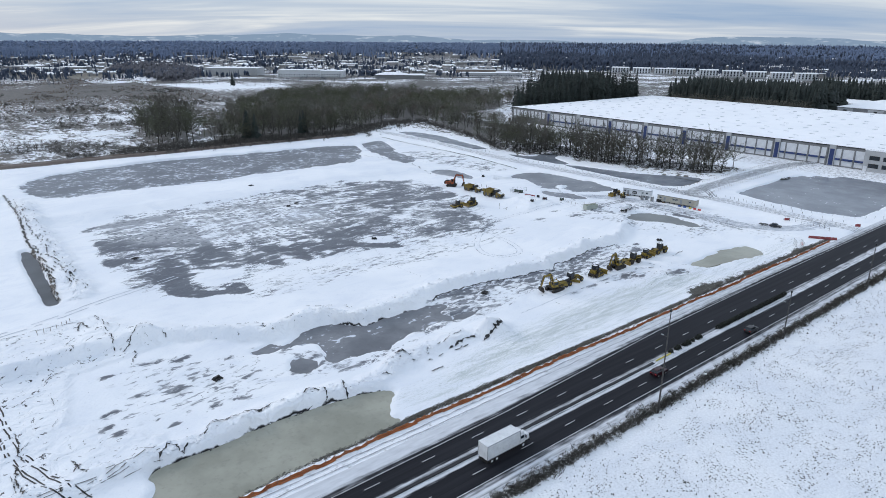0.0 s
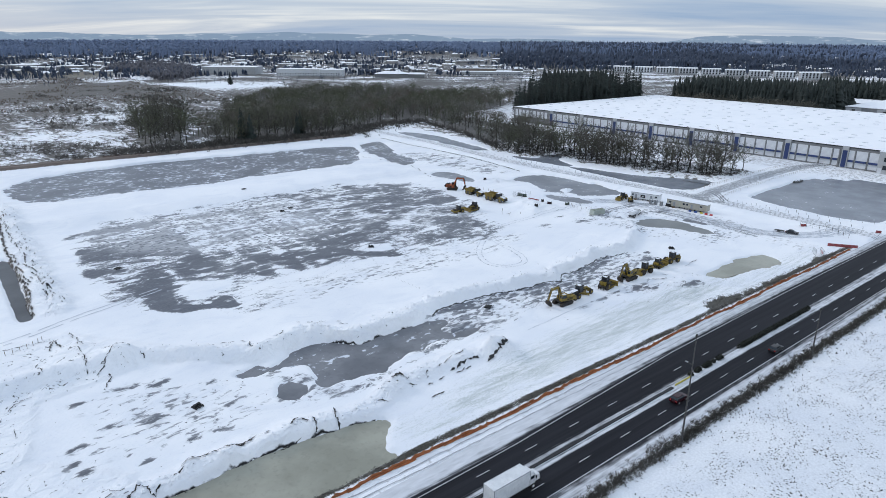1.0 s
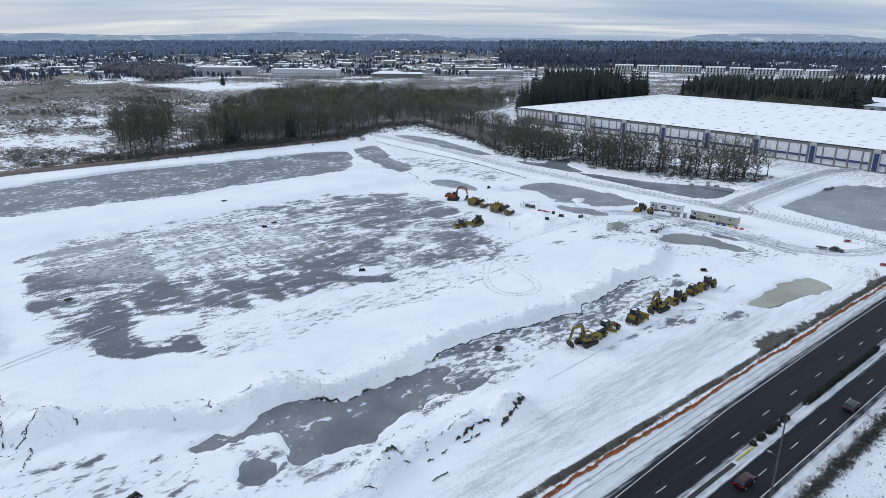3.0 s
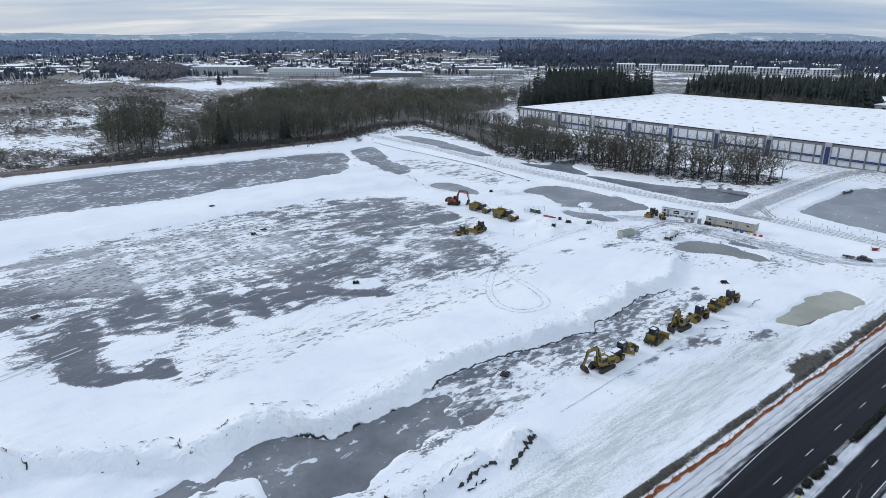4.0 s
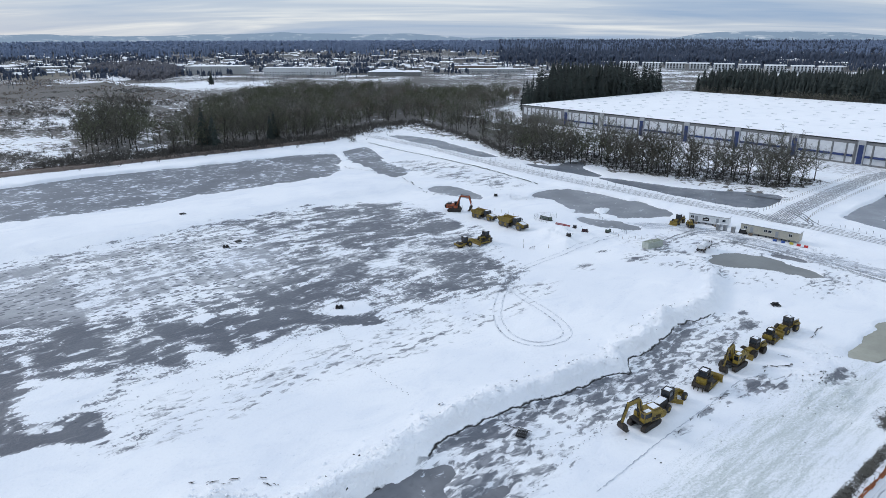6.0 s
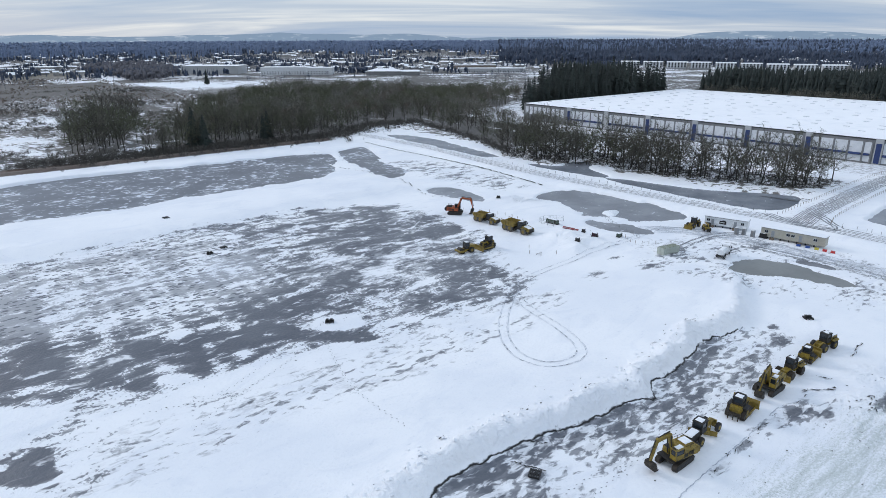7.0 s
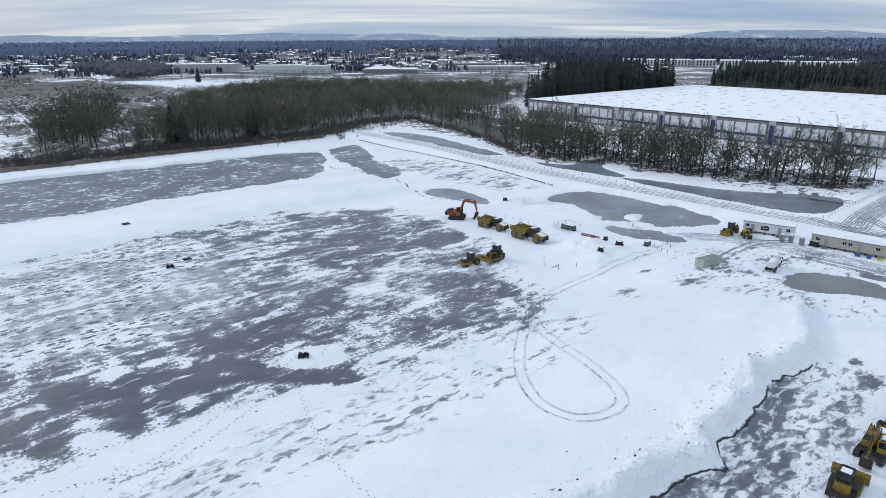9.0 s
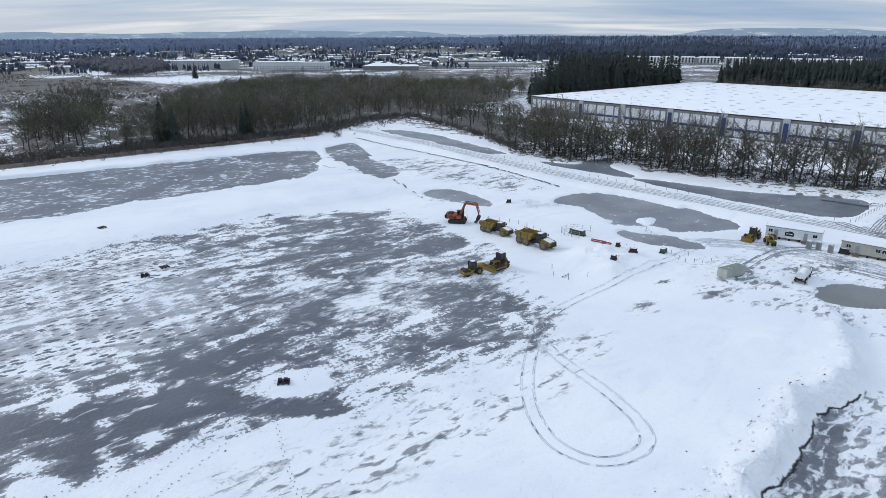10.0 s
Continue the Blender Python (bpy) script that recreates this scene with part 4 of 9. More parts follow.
def ice_material(name, dark, light, dust, smooth, crack=0.0):
    m, t, p = mat_base(name)
    co = t.nodes.new("ShaderNodeTexCoord").outputs["Object"]
    a = noise_node(t, 0.06, 5, co, None, 0.6)
    b = noise_node(t, 1.0, 6, co, (0.27, 0.40, 0.1), 0.64, 0.5)
    c = noise_node(t, 0.9, 4, co)
    col = mixed(t, edge(t, a.outputs["Fac"], 0.35, 0.65), dark, light)
    col = mixed(t, calc(t, "MULTIPLY", edge(t, c.outputs["Fac"], 0.5, 0.75), 0.35), col, [v * 0.72 for v in dark])
    f = calc(t, "ADD", calc(t, "MULTIPLY", b.outputs["Fac"], 0.66), calc(t, "MULTIPLY", a.outputs["Fac"], 0.34))
    white = edge(t, f, dust, dust + 0.035)
    col = mixed(t, calc(t, "MULTIPLY", white, 0.85), col, (0.72, 0.76, 0.83))
    t.links.new(col, p.inputs["Base Color"])
    p.inputs["Specular IOR Level"].default_value = 0.35
    t.links.new(mixed(t, white, (smooth,) * 3, (0.8,) * 3), p.inputs["Roughness"])
    bumped(t, p, c.outputs["Fac"], 0.25, 0.02)
    return m


ICE = {
    "flecked": ice_material("grey_ice_with_snow_flecks", (0.112, 0.122, 0.143), (0.168, 0.182, 0.208), 0.54, 0.4),
    "grey": ice_material("grey_slushy_ice", (0.115, 0.122, 0.138), (0.20, 0.208, 0.225), 0.575, 0.38),
    "pale": ice_material("pale_grey_pond_ice", (0.17, 0.183, 0.205), (0.25, 0.265, 0.29), 0.585, 0.4),
    "green": ice_material("greenish_muddy_ice", (0.255, 0.255, 0.205), (0.36, 0.357, 0.295), 0.72, 0.3),
    "clear": ice_material("smooth_blue_grey_ice", (0.150, 0.168, 0.198), (0.225, 0.245, 0.276), 0.62, 0.25),
    "murky": ice_material("murky_grey_pool_ice", (0.128, 0.137, 0.135), (0.178, 0.188, 0.184), 0.70, 0.3),
    "dark": ice_material("dark_ditch_ice", (0.03, 0.032, 0.036), (0.07, 0.074, 0.08), 0.68, 0.3),
}
ICE_LABELS = {"flecked": "grey frozen basin flecked with windblown snow", "grey": "grey slushy ice of a shallow frozen pond", "pale": "pale grey pond ice dusted with snow",
              "green": "greenish murky half-frozen water of a pond", "clear": "smooth blue-grey ice of a retention pond", "dark": "dark icy water in a narrow ditch", "murky": "murky grey ice of a yard pool"}

ground = part("ground", ground_sheet(), ground_material())
ground.matrix_world = SITE
tagged(ground, "snow-covered ground with icy patches and churned edges", "ground", kind="structure")

for k, (o, level, lookn) in enumerate(PONDS.values()):
    cx, cy = sum(q[0] for q in o) / len(o), sum(q[1] for q in o) / len(o)
    wide = [(cx + (x - cx) * 1.0 + 2.2 * (x - cx) / (math.hypot(x - cx, y - cy) + 0.1), cy + (y - cy) + 2.2 * (y - cy) / (math.hypot(x - cx, y - cy) + 0.1)) for x, y in o]
    b = Build().add([(x, y, level) for x, y in wide] + [(x, y, level - 0.3) for x, y in wide],
                    [tuple(range(len(wide))), tuple(reversed(range(len(wide), 2 * len(wide))))] + [(i, i + len(wide), (i + 1) % len(wide) + len(wide), (i + 1) % len(wide)) for i in range(len(wide))])
    pond = part("pond_%d" % (k + 1), b, ICE[lookn])
    pond.matrix_world = SITE
    tagged(pond, ICE_LABELS[lookn], "frozen pond", kind="structure")


# ---- highway ----
def asphalt_material():
    m, t, p = mat_base("wet_asphalt")
    co = t.nodes.new("ShaderNodeTexCoord").outputs["Object"]
    a = noise_node(t, 1.0, 4, co, (0.02, 0.9, 1), 0.6)
    b = noise_node(t, 3.0, 4, co)
    col = mixed(t, edge(t, a.outputs["Fac"], 0.35, 0.68), (0.007, 0.0075, 0.011), (0.016, 0.017, 0.022))
    col = mixed(t, calc(t, "MULTIPLY", b.outputs["Fac"], 0.2), col, (0.03, 0.03, 0.035))
    salt = noise_node(t, 1.0, 5, co, (0.01, 2.2, 1), 0.7)
    col = mixed(t, calc(t, "MULTIPLY", edge(t, salt.outputs["Fac"], 0.60, 0.75), 0.35), col, (0.09, 0.093, 0.10))
    a = t.nodes.new("ShaderNodeAttribute")
    a.attribute_name = "cover"
    sweep = noise_node(t, 1.0, 5, co, (0.012, 1.6, 1), 0.65)
    lump = noise_node(t, 1.0, 4, co, (0.25, 1.1, 1), 0.6)
    cover = calc(t, "ADD", a.outputs["Fac"], calc(t, "ADD", calc(t, "MULTIPLY", calc(t, "SUBTRACT", sweep.outputs["Fac"], 0.5), 1.5), calc(t, "MULTIPLY", calc(t, "SUBTRACT", lump.outputs["Fac"], 0.5), 0.7)))
    snow = mixed(t, lump.outputs["Fac"], (0.40, 0.42, 0.45), (0.80, 0.82, 0.86))
    white = calc(t, "MULTIPLY", edge(t, cover, 0.22, 0.85), edge(t, a.outputs["Fac"], 0.02, 0.2))
    col = mixed(t, white, col, snow)
    t.links.new(col, p.inputs["Base Color"])
    p.inputs["Roughness"].default_value = 0.65
    p.inputs["Specular IOR Level"].default_value = 0.16
    bumped(t, p, b.outputs["Fac"], 0.3, 0.01)
    return m


ASPHALT = asphalt_material()
LINE_WHITE = plain("worn_white_road_paint", (0.42, 0.44, 0.46), (0.62, 0.63, 0.64), 0.6, 0, 0.6, 5, (0.12, 0.12, 0.13), 0.6)
LINE_YELLOW = plain("worn_yellow_paint", (0.42, 0.36, 0.05), (0.55, 0.47, 0.08), 0.6, 0, 0.6, 5, (0.2, 0.19, 0.12), 0.6)
SLUSH = plain("grey_slush", (0.22, 0.23, 0.25), (0.52, 0.55, 0.60), 0.7, 0, 0.4, 3.0, (0.09, 0.09, 0.09), 0.4)
KERB = plain("dark_wet_concrete", (0.010, 0.010, 0.012), (0.024, 0.024, 0.027), 0.7, 0, 0.4, 6)


def ribbon(line, half, z, wobble=0.0, seed=1, drape=False, every=3.0, offset=0.0, gap=None):
    """A strip along an open line of the plan; gap(s, n) leaves pieces out."""
    rnd = random.Random(seed)
    pts = []
    for (ax, ay), (bx, by) in zip(line, line[1:]):
        k = max(1, int(math.hypot(bx - ax, by - ay) / every))
        pts += [(ax + (bx - ax) * i / k, ay + (by - ay) * i / k) for i in range(k)]
    pts.append(line[-1])
    b = Build()
    sides = []
    for i, (x, y) in enumerate(pts):
        px, py = pts[max(i - 1, 0)]
        qx, qy = pts[min(i + 1, len(pts) - 1)]
        d = math.hypot(qx - px, qy - py) + 1e-9
        nx, ny = -(qy - py) / d, (qx - px) / d
        x, y = x + nx * (offset + rnd.uniform(-wobble, wobble)), y + ny * (offset + rnd.uniform(-wobble, wobble))
        w = half * (1 + rnd.uniform(-0.25, 0.25) * (wobble > 0))
        sides.append(((x + nx * w, y + ny * w), (x - nx * w, y - ny * w)))
    if drape:
        arr = np.array(sides).reshape(-1, 2)
        hz = height(arr[:, 0].copy(), arr[:, 1].copy()).reshape(-1, 2)
        hz[:] = hz.max(1, keepdims=True)
    for i in range(len(sides) - 1):
        if gap is not None and gap(i, rnd):
            continue
        (a, c), (e, g) = sides[i], sides[i + 1]
        zs = (hz[i][0], hz[i][1], hz[i + 1][1], hz[i + 1][0]) if drape else (0,) * 4
        b.add([(*a, z + zs[0]), (*c, z + zs[1]), (*g, z + zs[2]), (*e, z + zs[3])], [(0, 1, 2, 3)])
    return b


def slab(s0, s1, low, high, z0, z1, pitch=6.0, ragged=0.0, seed=3):
    """A long flat body between two edges n = low(s), high(s)."""
    rnd = random.Random(seed)
    k = max(1, int((s1 - s0) / pitch))
    rows = []
    for i in range(k + 1):
        s = s0 + (s1 - s0) * i / k
        a, c = low(s) + rnd.uniform(-ragged, ragged), high(s) + rnd.uniform(-ragged, ragged)
        rows.append([(s, a, z0), (s, c, z0), (s, c, z1), (s, a, z1)])
    b = Build()
    v = [p for r in rows for p in r]
    f = []
    for i in range(k):
        o, q = 4 * i, 4 * i + 4
        f += [(o + 3, q + 3, q + 2, o + 2), (o, o + 1, q + 1, q), (o, q, q + 3, o + 3), (o + 1, o + 2, q + 2, q + 1)]
    f += [(0, 3, 2, 1), (4 * k, 4 * k + 1, 4 * k + 2, 4 * k + 3)]
    return b.add(v, f)


def upper_edge(s):
    return float(np.interp(s, [40, 79, 136, 200, 1500], [74.9, 75.6, 78.6, 79.4, 79.6]))


road = thing("road", "dark wet four-lane highway with snowy shoulders", "road", kind="structure")
road.matrix_world = SITE


def roadway():
    """The paved strip with its snow: bare lanes, slush towards the shoulders and over the median."""
    S = np.concatenate([np.arange(-400, 0, 20.0), np.arange(0, 320, 4.0), np.arange(320, 1501, 20.0)])
    q = np.linspace(0, 1, 61)
    low, high = np.full(len(S), 58.5), np.array([min(upper_edge(x) + 4.2, 82.3) for x in S])
    n = low[:, None] + (high - low)[:, None] * q[None, :]
    s = np.repeat(S[:, None], len(q), 1)
    e = np.array([upper_edge(x) for x in S])[:, None]
    cover = np.interp(n, [58.5, 59.4, 60.2, 60.9, 61.3, 66.3, 66.8, 67.2, 67.9, 68.8, 69.3, 69.8, 70.3], [0.85, 0.72, 0.58, 0.30, 0.0, 0.0, 0.42, 0.72, 0.80, 0.72, 0.62, 0.36, 0.0])
    cover = np.maximum(cover, np.interp(n - e, [-0.7, -0.1, 0.6, 1.4, 2.6, 4.2], [0.0, 0.30, 0.6, 0.85, 1.0, 1.3]))
    k, w = len(S), len(q)
    i = np.arange(k * w).reshape(k, w)
    quads = np.stack([i[:-1, :-1], i[1:, :-1], i[1:, 1:], i[:-1, 1:]], -1).reshape(-1, 4).tolist()
    v = np.stack([s, n, np.full(s.shape, 0.10)], -1).reshape(-1, 3).tolist()
    v += [(x, y, -0.3) for x, y in ((-400, 58.5), (1500, 58.5), (1500, float(high[-1])), (-400, float(high[0])))]
    o = k * w
    quads += [(o, o + 3, o + 2, o + 1)]
    me = Build().add(v, [tuple(f) for f in quads]).mesh("carriageway")
    me.attributes.new("cover", "FLOAT", "POINT").data.foreach_set("value", np.concatenate([cover.ravel(), np.zeros(4)]).astype(np.float32))
    return me


part("carriageway", roadway(), ASPHALT, road)
part("median_kerb", slab(-400, 122, lambda s: 68.0, lambda s: 68.72, 0.09, 0.28, 3.0, 0.06, 8), KERB, road, "dark wet concrete median kerb")
part("edge_line", slab(-400, 1500, lambda s: 61.2, lambda s: 61.38, 0.09, 0.108, 20), LINE_WHITE, road)
part("edge_line", slab(-400, 1500, lambda s: upper_edge(s) - 0.75, lambda s: upper_edge(s) - 0.58, 0.09, 0.108, 8), LINE_WHITE, road)
_dash = Build().box((0, 0, 0), (3.05, 0.14, 0.02)).mesh("lane_dash")
for _k in range(-6, 70):
    for _s, _n in ((62.8 + 12.2 * _k, 64.15), (57.8 + 12.12 * _k, 72.5)):
        part("lane_dash", _dash, LINE_WHITE, road).location = (_s, _n, 0.104)
_b = Build().box((0, 0, 0.14), (6.2, 0.28, 0.28), top=(0.96, 0.7))
part("median_nose", _b, LINE_YELLOW, road, "yellow painted median nose").location = (126.3, 68.5, 0.16)
for _o in (0.55, -0.9):
    part("tyre_line", ribbon([(-100, 80.6 + _o), (300, 81.6 + _o)], 0.12, 0.125, 0.15, 12 + int(_o * 10), False, 2.0), SLUSH, road)


def street_pole(s, n, h):
    ob = thing("street_lamp", "tall slender weathered metal street lamp pole", "street lamp", "lamps along the highway")
    part("pole", Build().tube((0, 0, -0.3), (0, 0, h), 0.19, 0.09, 10).tube((0, 0, 0), (0, 0, 0.6), 0.26, 0.22, 10), GALVANISED, ob)
    head = part("arm", Build().tube((0, 0, h * 0.75), (0, 1.0, h * 0.75 + 0.2), 0.05, 0.045, 6), GALVANISED, ob)
    part("lamp_head", Build().box((0, 1.2, h * 0.75 + 0.22), (0.28, 0.6, 0.14), top=(0.7, 0.85)), GREY_PLASTIC, head, "grey lamp head")
    part("sensor", Build().box((0, 0, h + 0.1), (0.34, 0.34, 0.6), top=(0.8, 0.8)), BLACK_STEEL, ob, "small dark box on the pole top")
    part("cross_arm", Build().box((0, 0, h * 0.46), (1.5, 0.08, 0.1)), GALVANISED, ob)
    part("cross_arm", Build().box((0.3, 0, h * 0.42), (1.0, 0.08, 0.1)), GALVANISED, ob)
    ob.matrix_world = site(s, n, ground_z(s, n))


for _s, _h in ((104.5, 23.0), (160.2, 13.0), (216, 14.5), (271.5, 14.0), (327, 14.0), (383, 14.0)):
    street_pole(_s, 55.5, _h)


# ---- warehouse ----
WALL_GREY = plain("grey_tilt_up_concrete", (0.17, 0.175, 0.18), (0.23, 0.235, 0.24), 0.75, 0, 0.15, 2.0, (0.13, 0.13, 0.13), 0.4)
WALL_LIGHT = plain("pale_grey_wall_paint", (0.36, 0.37, 0.38), (0.44, 0.45, 0.46), 0.7, 0, 0.15, 2.0, (0.3, 0.3, 0.3), 0.4)
WALL_WHITE = plain("white_dock_panel", (0.56, 0.58, 0.61), (0.70, 0.72, 0.74), 0.55, 0, 0.4, 4.0, (0.45, 0.46, 0.47), 0.4)
BLUE_PAINT = plain("deep_blue_paint", (0.014, 0.03, 0.11), (0.022, 0.045, 0.15), 0.5, 0, 0.4, 4.0)
ROOF_SNOW = plain("roof_snow", (0.89, 0.905, 0.93), (0.94, 0.95, 0.97), 0.75, 0, 0.03, 0.6, (0.66, 0.70, 0.77), 0.3, bump=0.06)
SKYLIGHT = plain("snowy_skylight", (0.36, 0.39, 0.42), (0.58, 0.61, 0.65), 0.4, 0, 0.3, 2.0, vary=0.35)


def warehouse():
    ob = thing("warehouse", "huge grey warehouse with dock doors, blue awnings and snowy roof", "warehouse")
    s0, s1, n0, n1, top = 0.0, 224.0, -336.0, 0.0, 12.6
    part("wall", Build().box((0.15, (n0 + n1) / 2, top / 2 - 0.5), (0.3, n1 - n0, top + 1)), WALL_GREY, ob)
    part("wall", Build().box((s1 - 0.15, (n0 + n1) / 2, top / 2 - 0.5), (0.3, n1 - n0, top + 1)), WALL_GREY, ob)
    part("wall", Build().box(((s0 + s1) / 2, n1 - 0.15, top / 2 - 0.5), (s1 - s0 - 0.6, 0.3, top + 1)), WALL_GREY, ob)
    part("wall", Build().box(((s0 + s1) / 2, n0 + 0.15, top / 2 - 0.5), (s1 - s0 - 0.6, 0.3, top + 1)), WALL_GREY, ob)
    roof = part("roof", Build().box(((s0 + s1) / 2, (n0 + n1) / 2, top + 0.05), (s1 - s0 + 0.4, n1 - n0 + 0.4, 0.5)), ROOF_SNOW, ob, "flat roof under unbroken snow")
    part("parapet", Build().box((-0.12, (n0 + n1) / 2, top - 0.05), (0.5, n1 - n0 + 0.2, 0.55)), KERB, ob, "dark metal roof edge")
    sky = Build().box((0, 0, 0), (1.5, 3.4, 0.22), top=(0.9, 0.95)).mesh("skylight")
    rnd = random.Random(4)
    for i in range(14):
        for j in range(19):
            if rnd.random() < 0.12:
                continue
            part("skylight", sky, SKYLIGHT, roof).location = (9 + i * 15.6, -9 - j * 17.3 + (i % 2) * 4, top + 0.39)
    bay = 33.45
    pane = {w: Build().box((0, 0, 0), (0.12, w, 5.6)).mesh("clerestory_panel") for w in (6.0, 3.0)}
    dock = {w: Build().box((0, 0, 0), (0.12, w, 3.0)).mesh("dock_door") for w in (6.0, 3.0)}
    awn = {w: Build().box((0, 0, 0), (1.7, w, 0.9), top=(0.25, 1), shift=(0.6, 0)).mesh("awning") for w in (5.4, 2.4)}
    pier = Build().box((0, 0, 0), (0.35, 0.7, top - 1.6)).mesh("pier")
    post = Build().box((0, 0, 0), (0.7, 3.6, top + 0.4)).mesh("tower")
    inset = Build().box((0, 0, 0), (0.12, 2.5, top - 2.6)).mesh("tower_panel")
    for k in range(9):
        e = -46.4 - bay * k      # tower line
        tower = part("tower", post, WALL_LIGHT, ob, "pale pier with a tall blue panel")
        tower.location = (-0.45, e, top / 2 + 0.2)
        if k != 1:
            part("tower_panel", inset, BLUE_PAINT, tower, "tall blue panel").location = (-0.42, 0, -0.9)
        if k == 8:
            break
        at_n, run = e - 2.0, (3.0, 6.0, 6.0, 6.0, 3.0)
        for w in run:
            c = at_n - w / 2
            part("clerestory_panel", pane[w], WALL_WHITE, ob).location = (-0.10, c, 8.0)
            part("dock_door", dock[w], WALL_WHITE, ob).location = (-0.10, c, 2.4)
            part("awning", awn[5.4 if w > 4 else 2.4], BLUE_PAINT, ob, "blue dock awning").location = (-0.85, c, 4.75)
            at_n -= w + 0.98
            part("pier", pier, WALL_GREY, ob).location = (-0.2, at_n + 0.5, (top - 1.6) / 2)
    # end bays nearest the woods
    for i in range(9):
        c = -3.5 - i * 4.5
        part("clerestory_panel", pane[3.0], WALL_WHITE, ob).location = (-0.10, c, 8.0)
    ob.matrix_world = site(429.5, 430, 0)
    return ob


warehouse()


def office_block():
    ob = thing("office_wing", "pale grey office wing with dark strip windows", "office building")
    part("wall", Build().box((8, -17, 6.0), (16, 34, 13.0)), WALL_LIGHT, ob)
    part("roof", Build().box((8, -17, 12.6), (16.4, 34.4, 0.4)), ROOF_SNOW, ob)
    for z in (3.6, 8.2):
        for k in range(4):
            w = part("window", Build().box((0, 0, 0), (0.2, 5.4, 2.4)), BLACK_STEEL, ob, "dark strip window")
            w.location = (-0.05, -5.5 - 7.2 * k, z)
            for q in (-1.7, 0, 1.7):
                part("pane", Build().box((-0.12, q, 0), (0.06, 1.5, 2.0)), GLASS_DARK, w)
    part("door", Build().box((-0.06, -1.4, 1.6), (0.15, 2.0, 3.2)), WALL_WHITE, ob, "white roller door")
    ob.matrix_world = site(427.0, 131, 0)


office_block()


def rear_warehouse():
    """A second flat hall behind the first, with alternating wall panels."""
    ob = thing("warehouse", "grey and white panelled hall with a snowy flat roof", "warehouse")
    part("wall", Build().box((60, -105, 6.0), (120, 210, 14.0)), WALL_GREY, ob)
    part("roof", Build().box((60, -105, 13.25), (120.6, 210.6, 0.5)), ROOF_SNOW, ob)
    panel = Build().box((0, 0, 0), (0.3, 13.0, 11.6)).mesh("wall_panel")
    shut = Build().box((0, 0, 0), (0.2, 3.0, 3.0)).mesh("vent")
    for k in range(8):
        p = part("wall_panel", panel, WALL_LIGHT if k % 2 == 0 else WALL_WHITE, ob)
        p.location = (-0.1, -7.5 - 26.0 * k, 6.6)
        part("vent", shut, BLACK_STEEL, p).location = (-0.2, 0, 3.0)
    ob.matrix_world = site(690.0, 247, 0)


rear_warehouse()


def flat_building(name, label, s, n, size, turn, wall, stripes=0):
    """A distant flat-roofed building with rows of windows."""
    L, D, h = size
    ob = thing(name, label, "building")
    part("wall", Build().box((0, 0, h / 2 - 1), (L, D, h + 2)), wall, ob)
    part("roof", Build().box((0, 0, h + 0.25), (L + 0.8, D + 0.8, 0.5)), ROOF_SNOW, ob)
    pane = Build().box((0, 0, 0), (1.6, 0.2, 1.5)).mesh("window")
    for r in range(stripes):
        for k in range(int(L / 5)):
            part("window", pane, GLASS_DARK, ob).location = (-L / 2 + 2.5 + 5 * k, -D / 2 - 0.05, 2 + r * 3.2)
    ob.matrix_world = site(s, n, ground_z(s, n), turn)


def hip_building(s, n, L, D, h, turn):
    ob = thing("hall", "low hall with a broad snow-covered hipped roof", "building")
    part("wall", Build().box((0, 0, h / 2 - 1), (L, D, h + 2)), WALL_GREY, ob)
    part("roof", Build().box((0, 0, h + 2.2), (L + 3, D + 3, 4.4), top=(0.45, 0.12)), ROOF_SNOW, ob)
    part("wing", Build().box((L * 0.75, 0, h / 2 - 1), (L * 0.5, D * 0.8, h)), WALL_GREY, ob)
    part("wing_roof", Build().box((L * 0.75, 0, h + 0.7), (L * 0.52, D * 0.84, 2.4), top=(0.8, 0.15)), ROOF_SNOW, ob)
    ob.matrix_world = site(s, n, ground_z(s, n), turn)


def apartment_block(s, n, L, turn):
    """Three-storey terrace with projecting bays."""
    ob = thing("apartment_block", "pale three-storey apartment block with snowy flat roof", "apartment building", "far apartment row")
    part("wall", Build().box((0, 0, 2.5), (L, 13, 15)), WALL_LIGHT, ob)
    part("roof", Build().box((0, 0, 10.8), (L + 1, 14, 1.8), top=(0.97, 0.8)), ROOF_SNOW, ob)
    bayb = Build().box((0, 0, 0), (2.6, 1.4, 10.5)).mesh("bay")
    win = Build().box((0, 0, 0), (2.6, 0.2, 2.2)).mesh("window")
    k = 0
    x = -L / 2 + 2
    while x < L / 2 - 1:
        part("bay", bayb, WALL_WHITE, ob).location = (x, -6.9, 4.6)
        for z in (1.6, 4.8, 8.0):
            part("window", win, GLASS_DARK, ob).location = (x + 3.1, -6.55, z)
        x += 6.2
    ob.matrix_world = site(s, n, ground_z(s, n) + 3.0, turn)


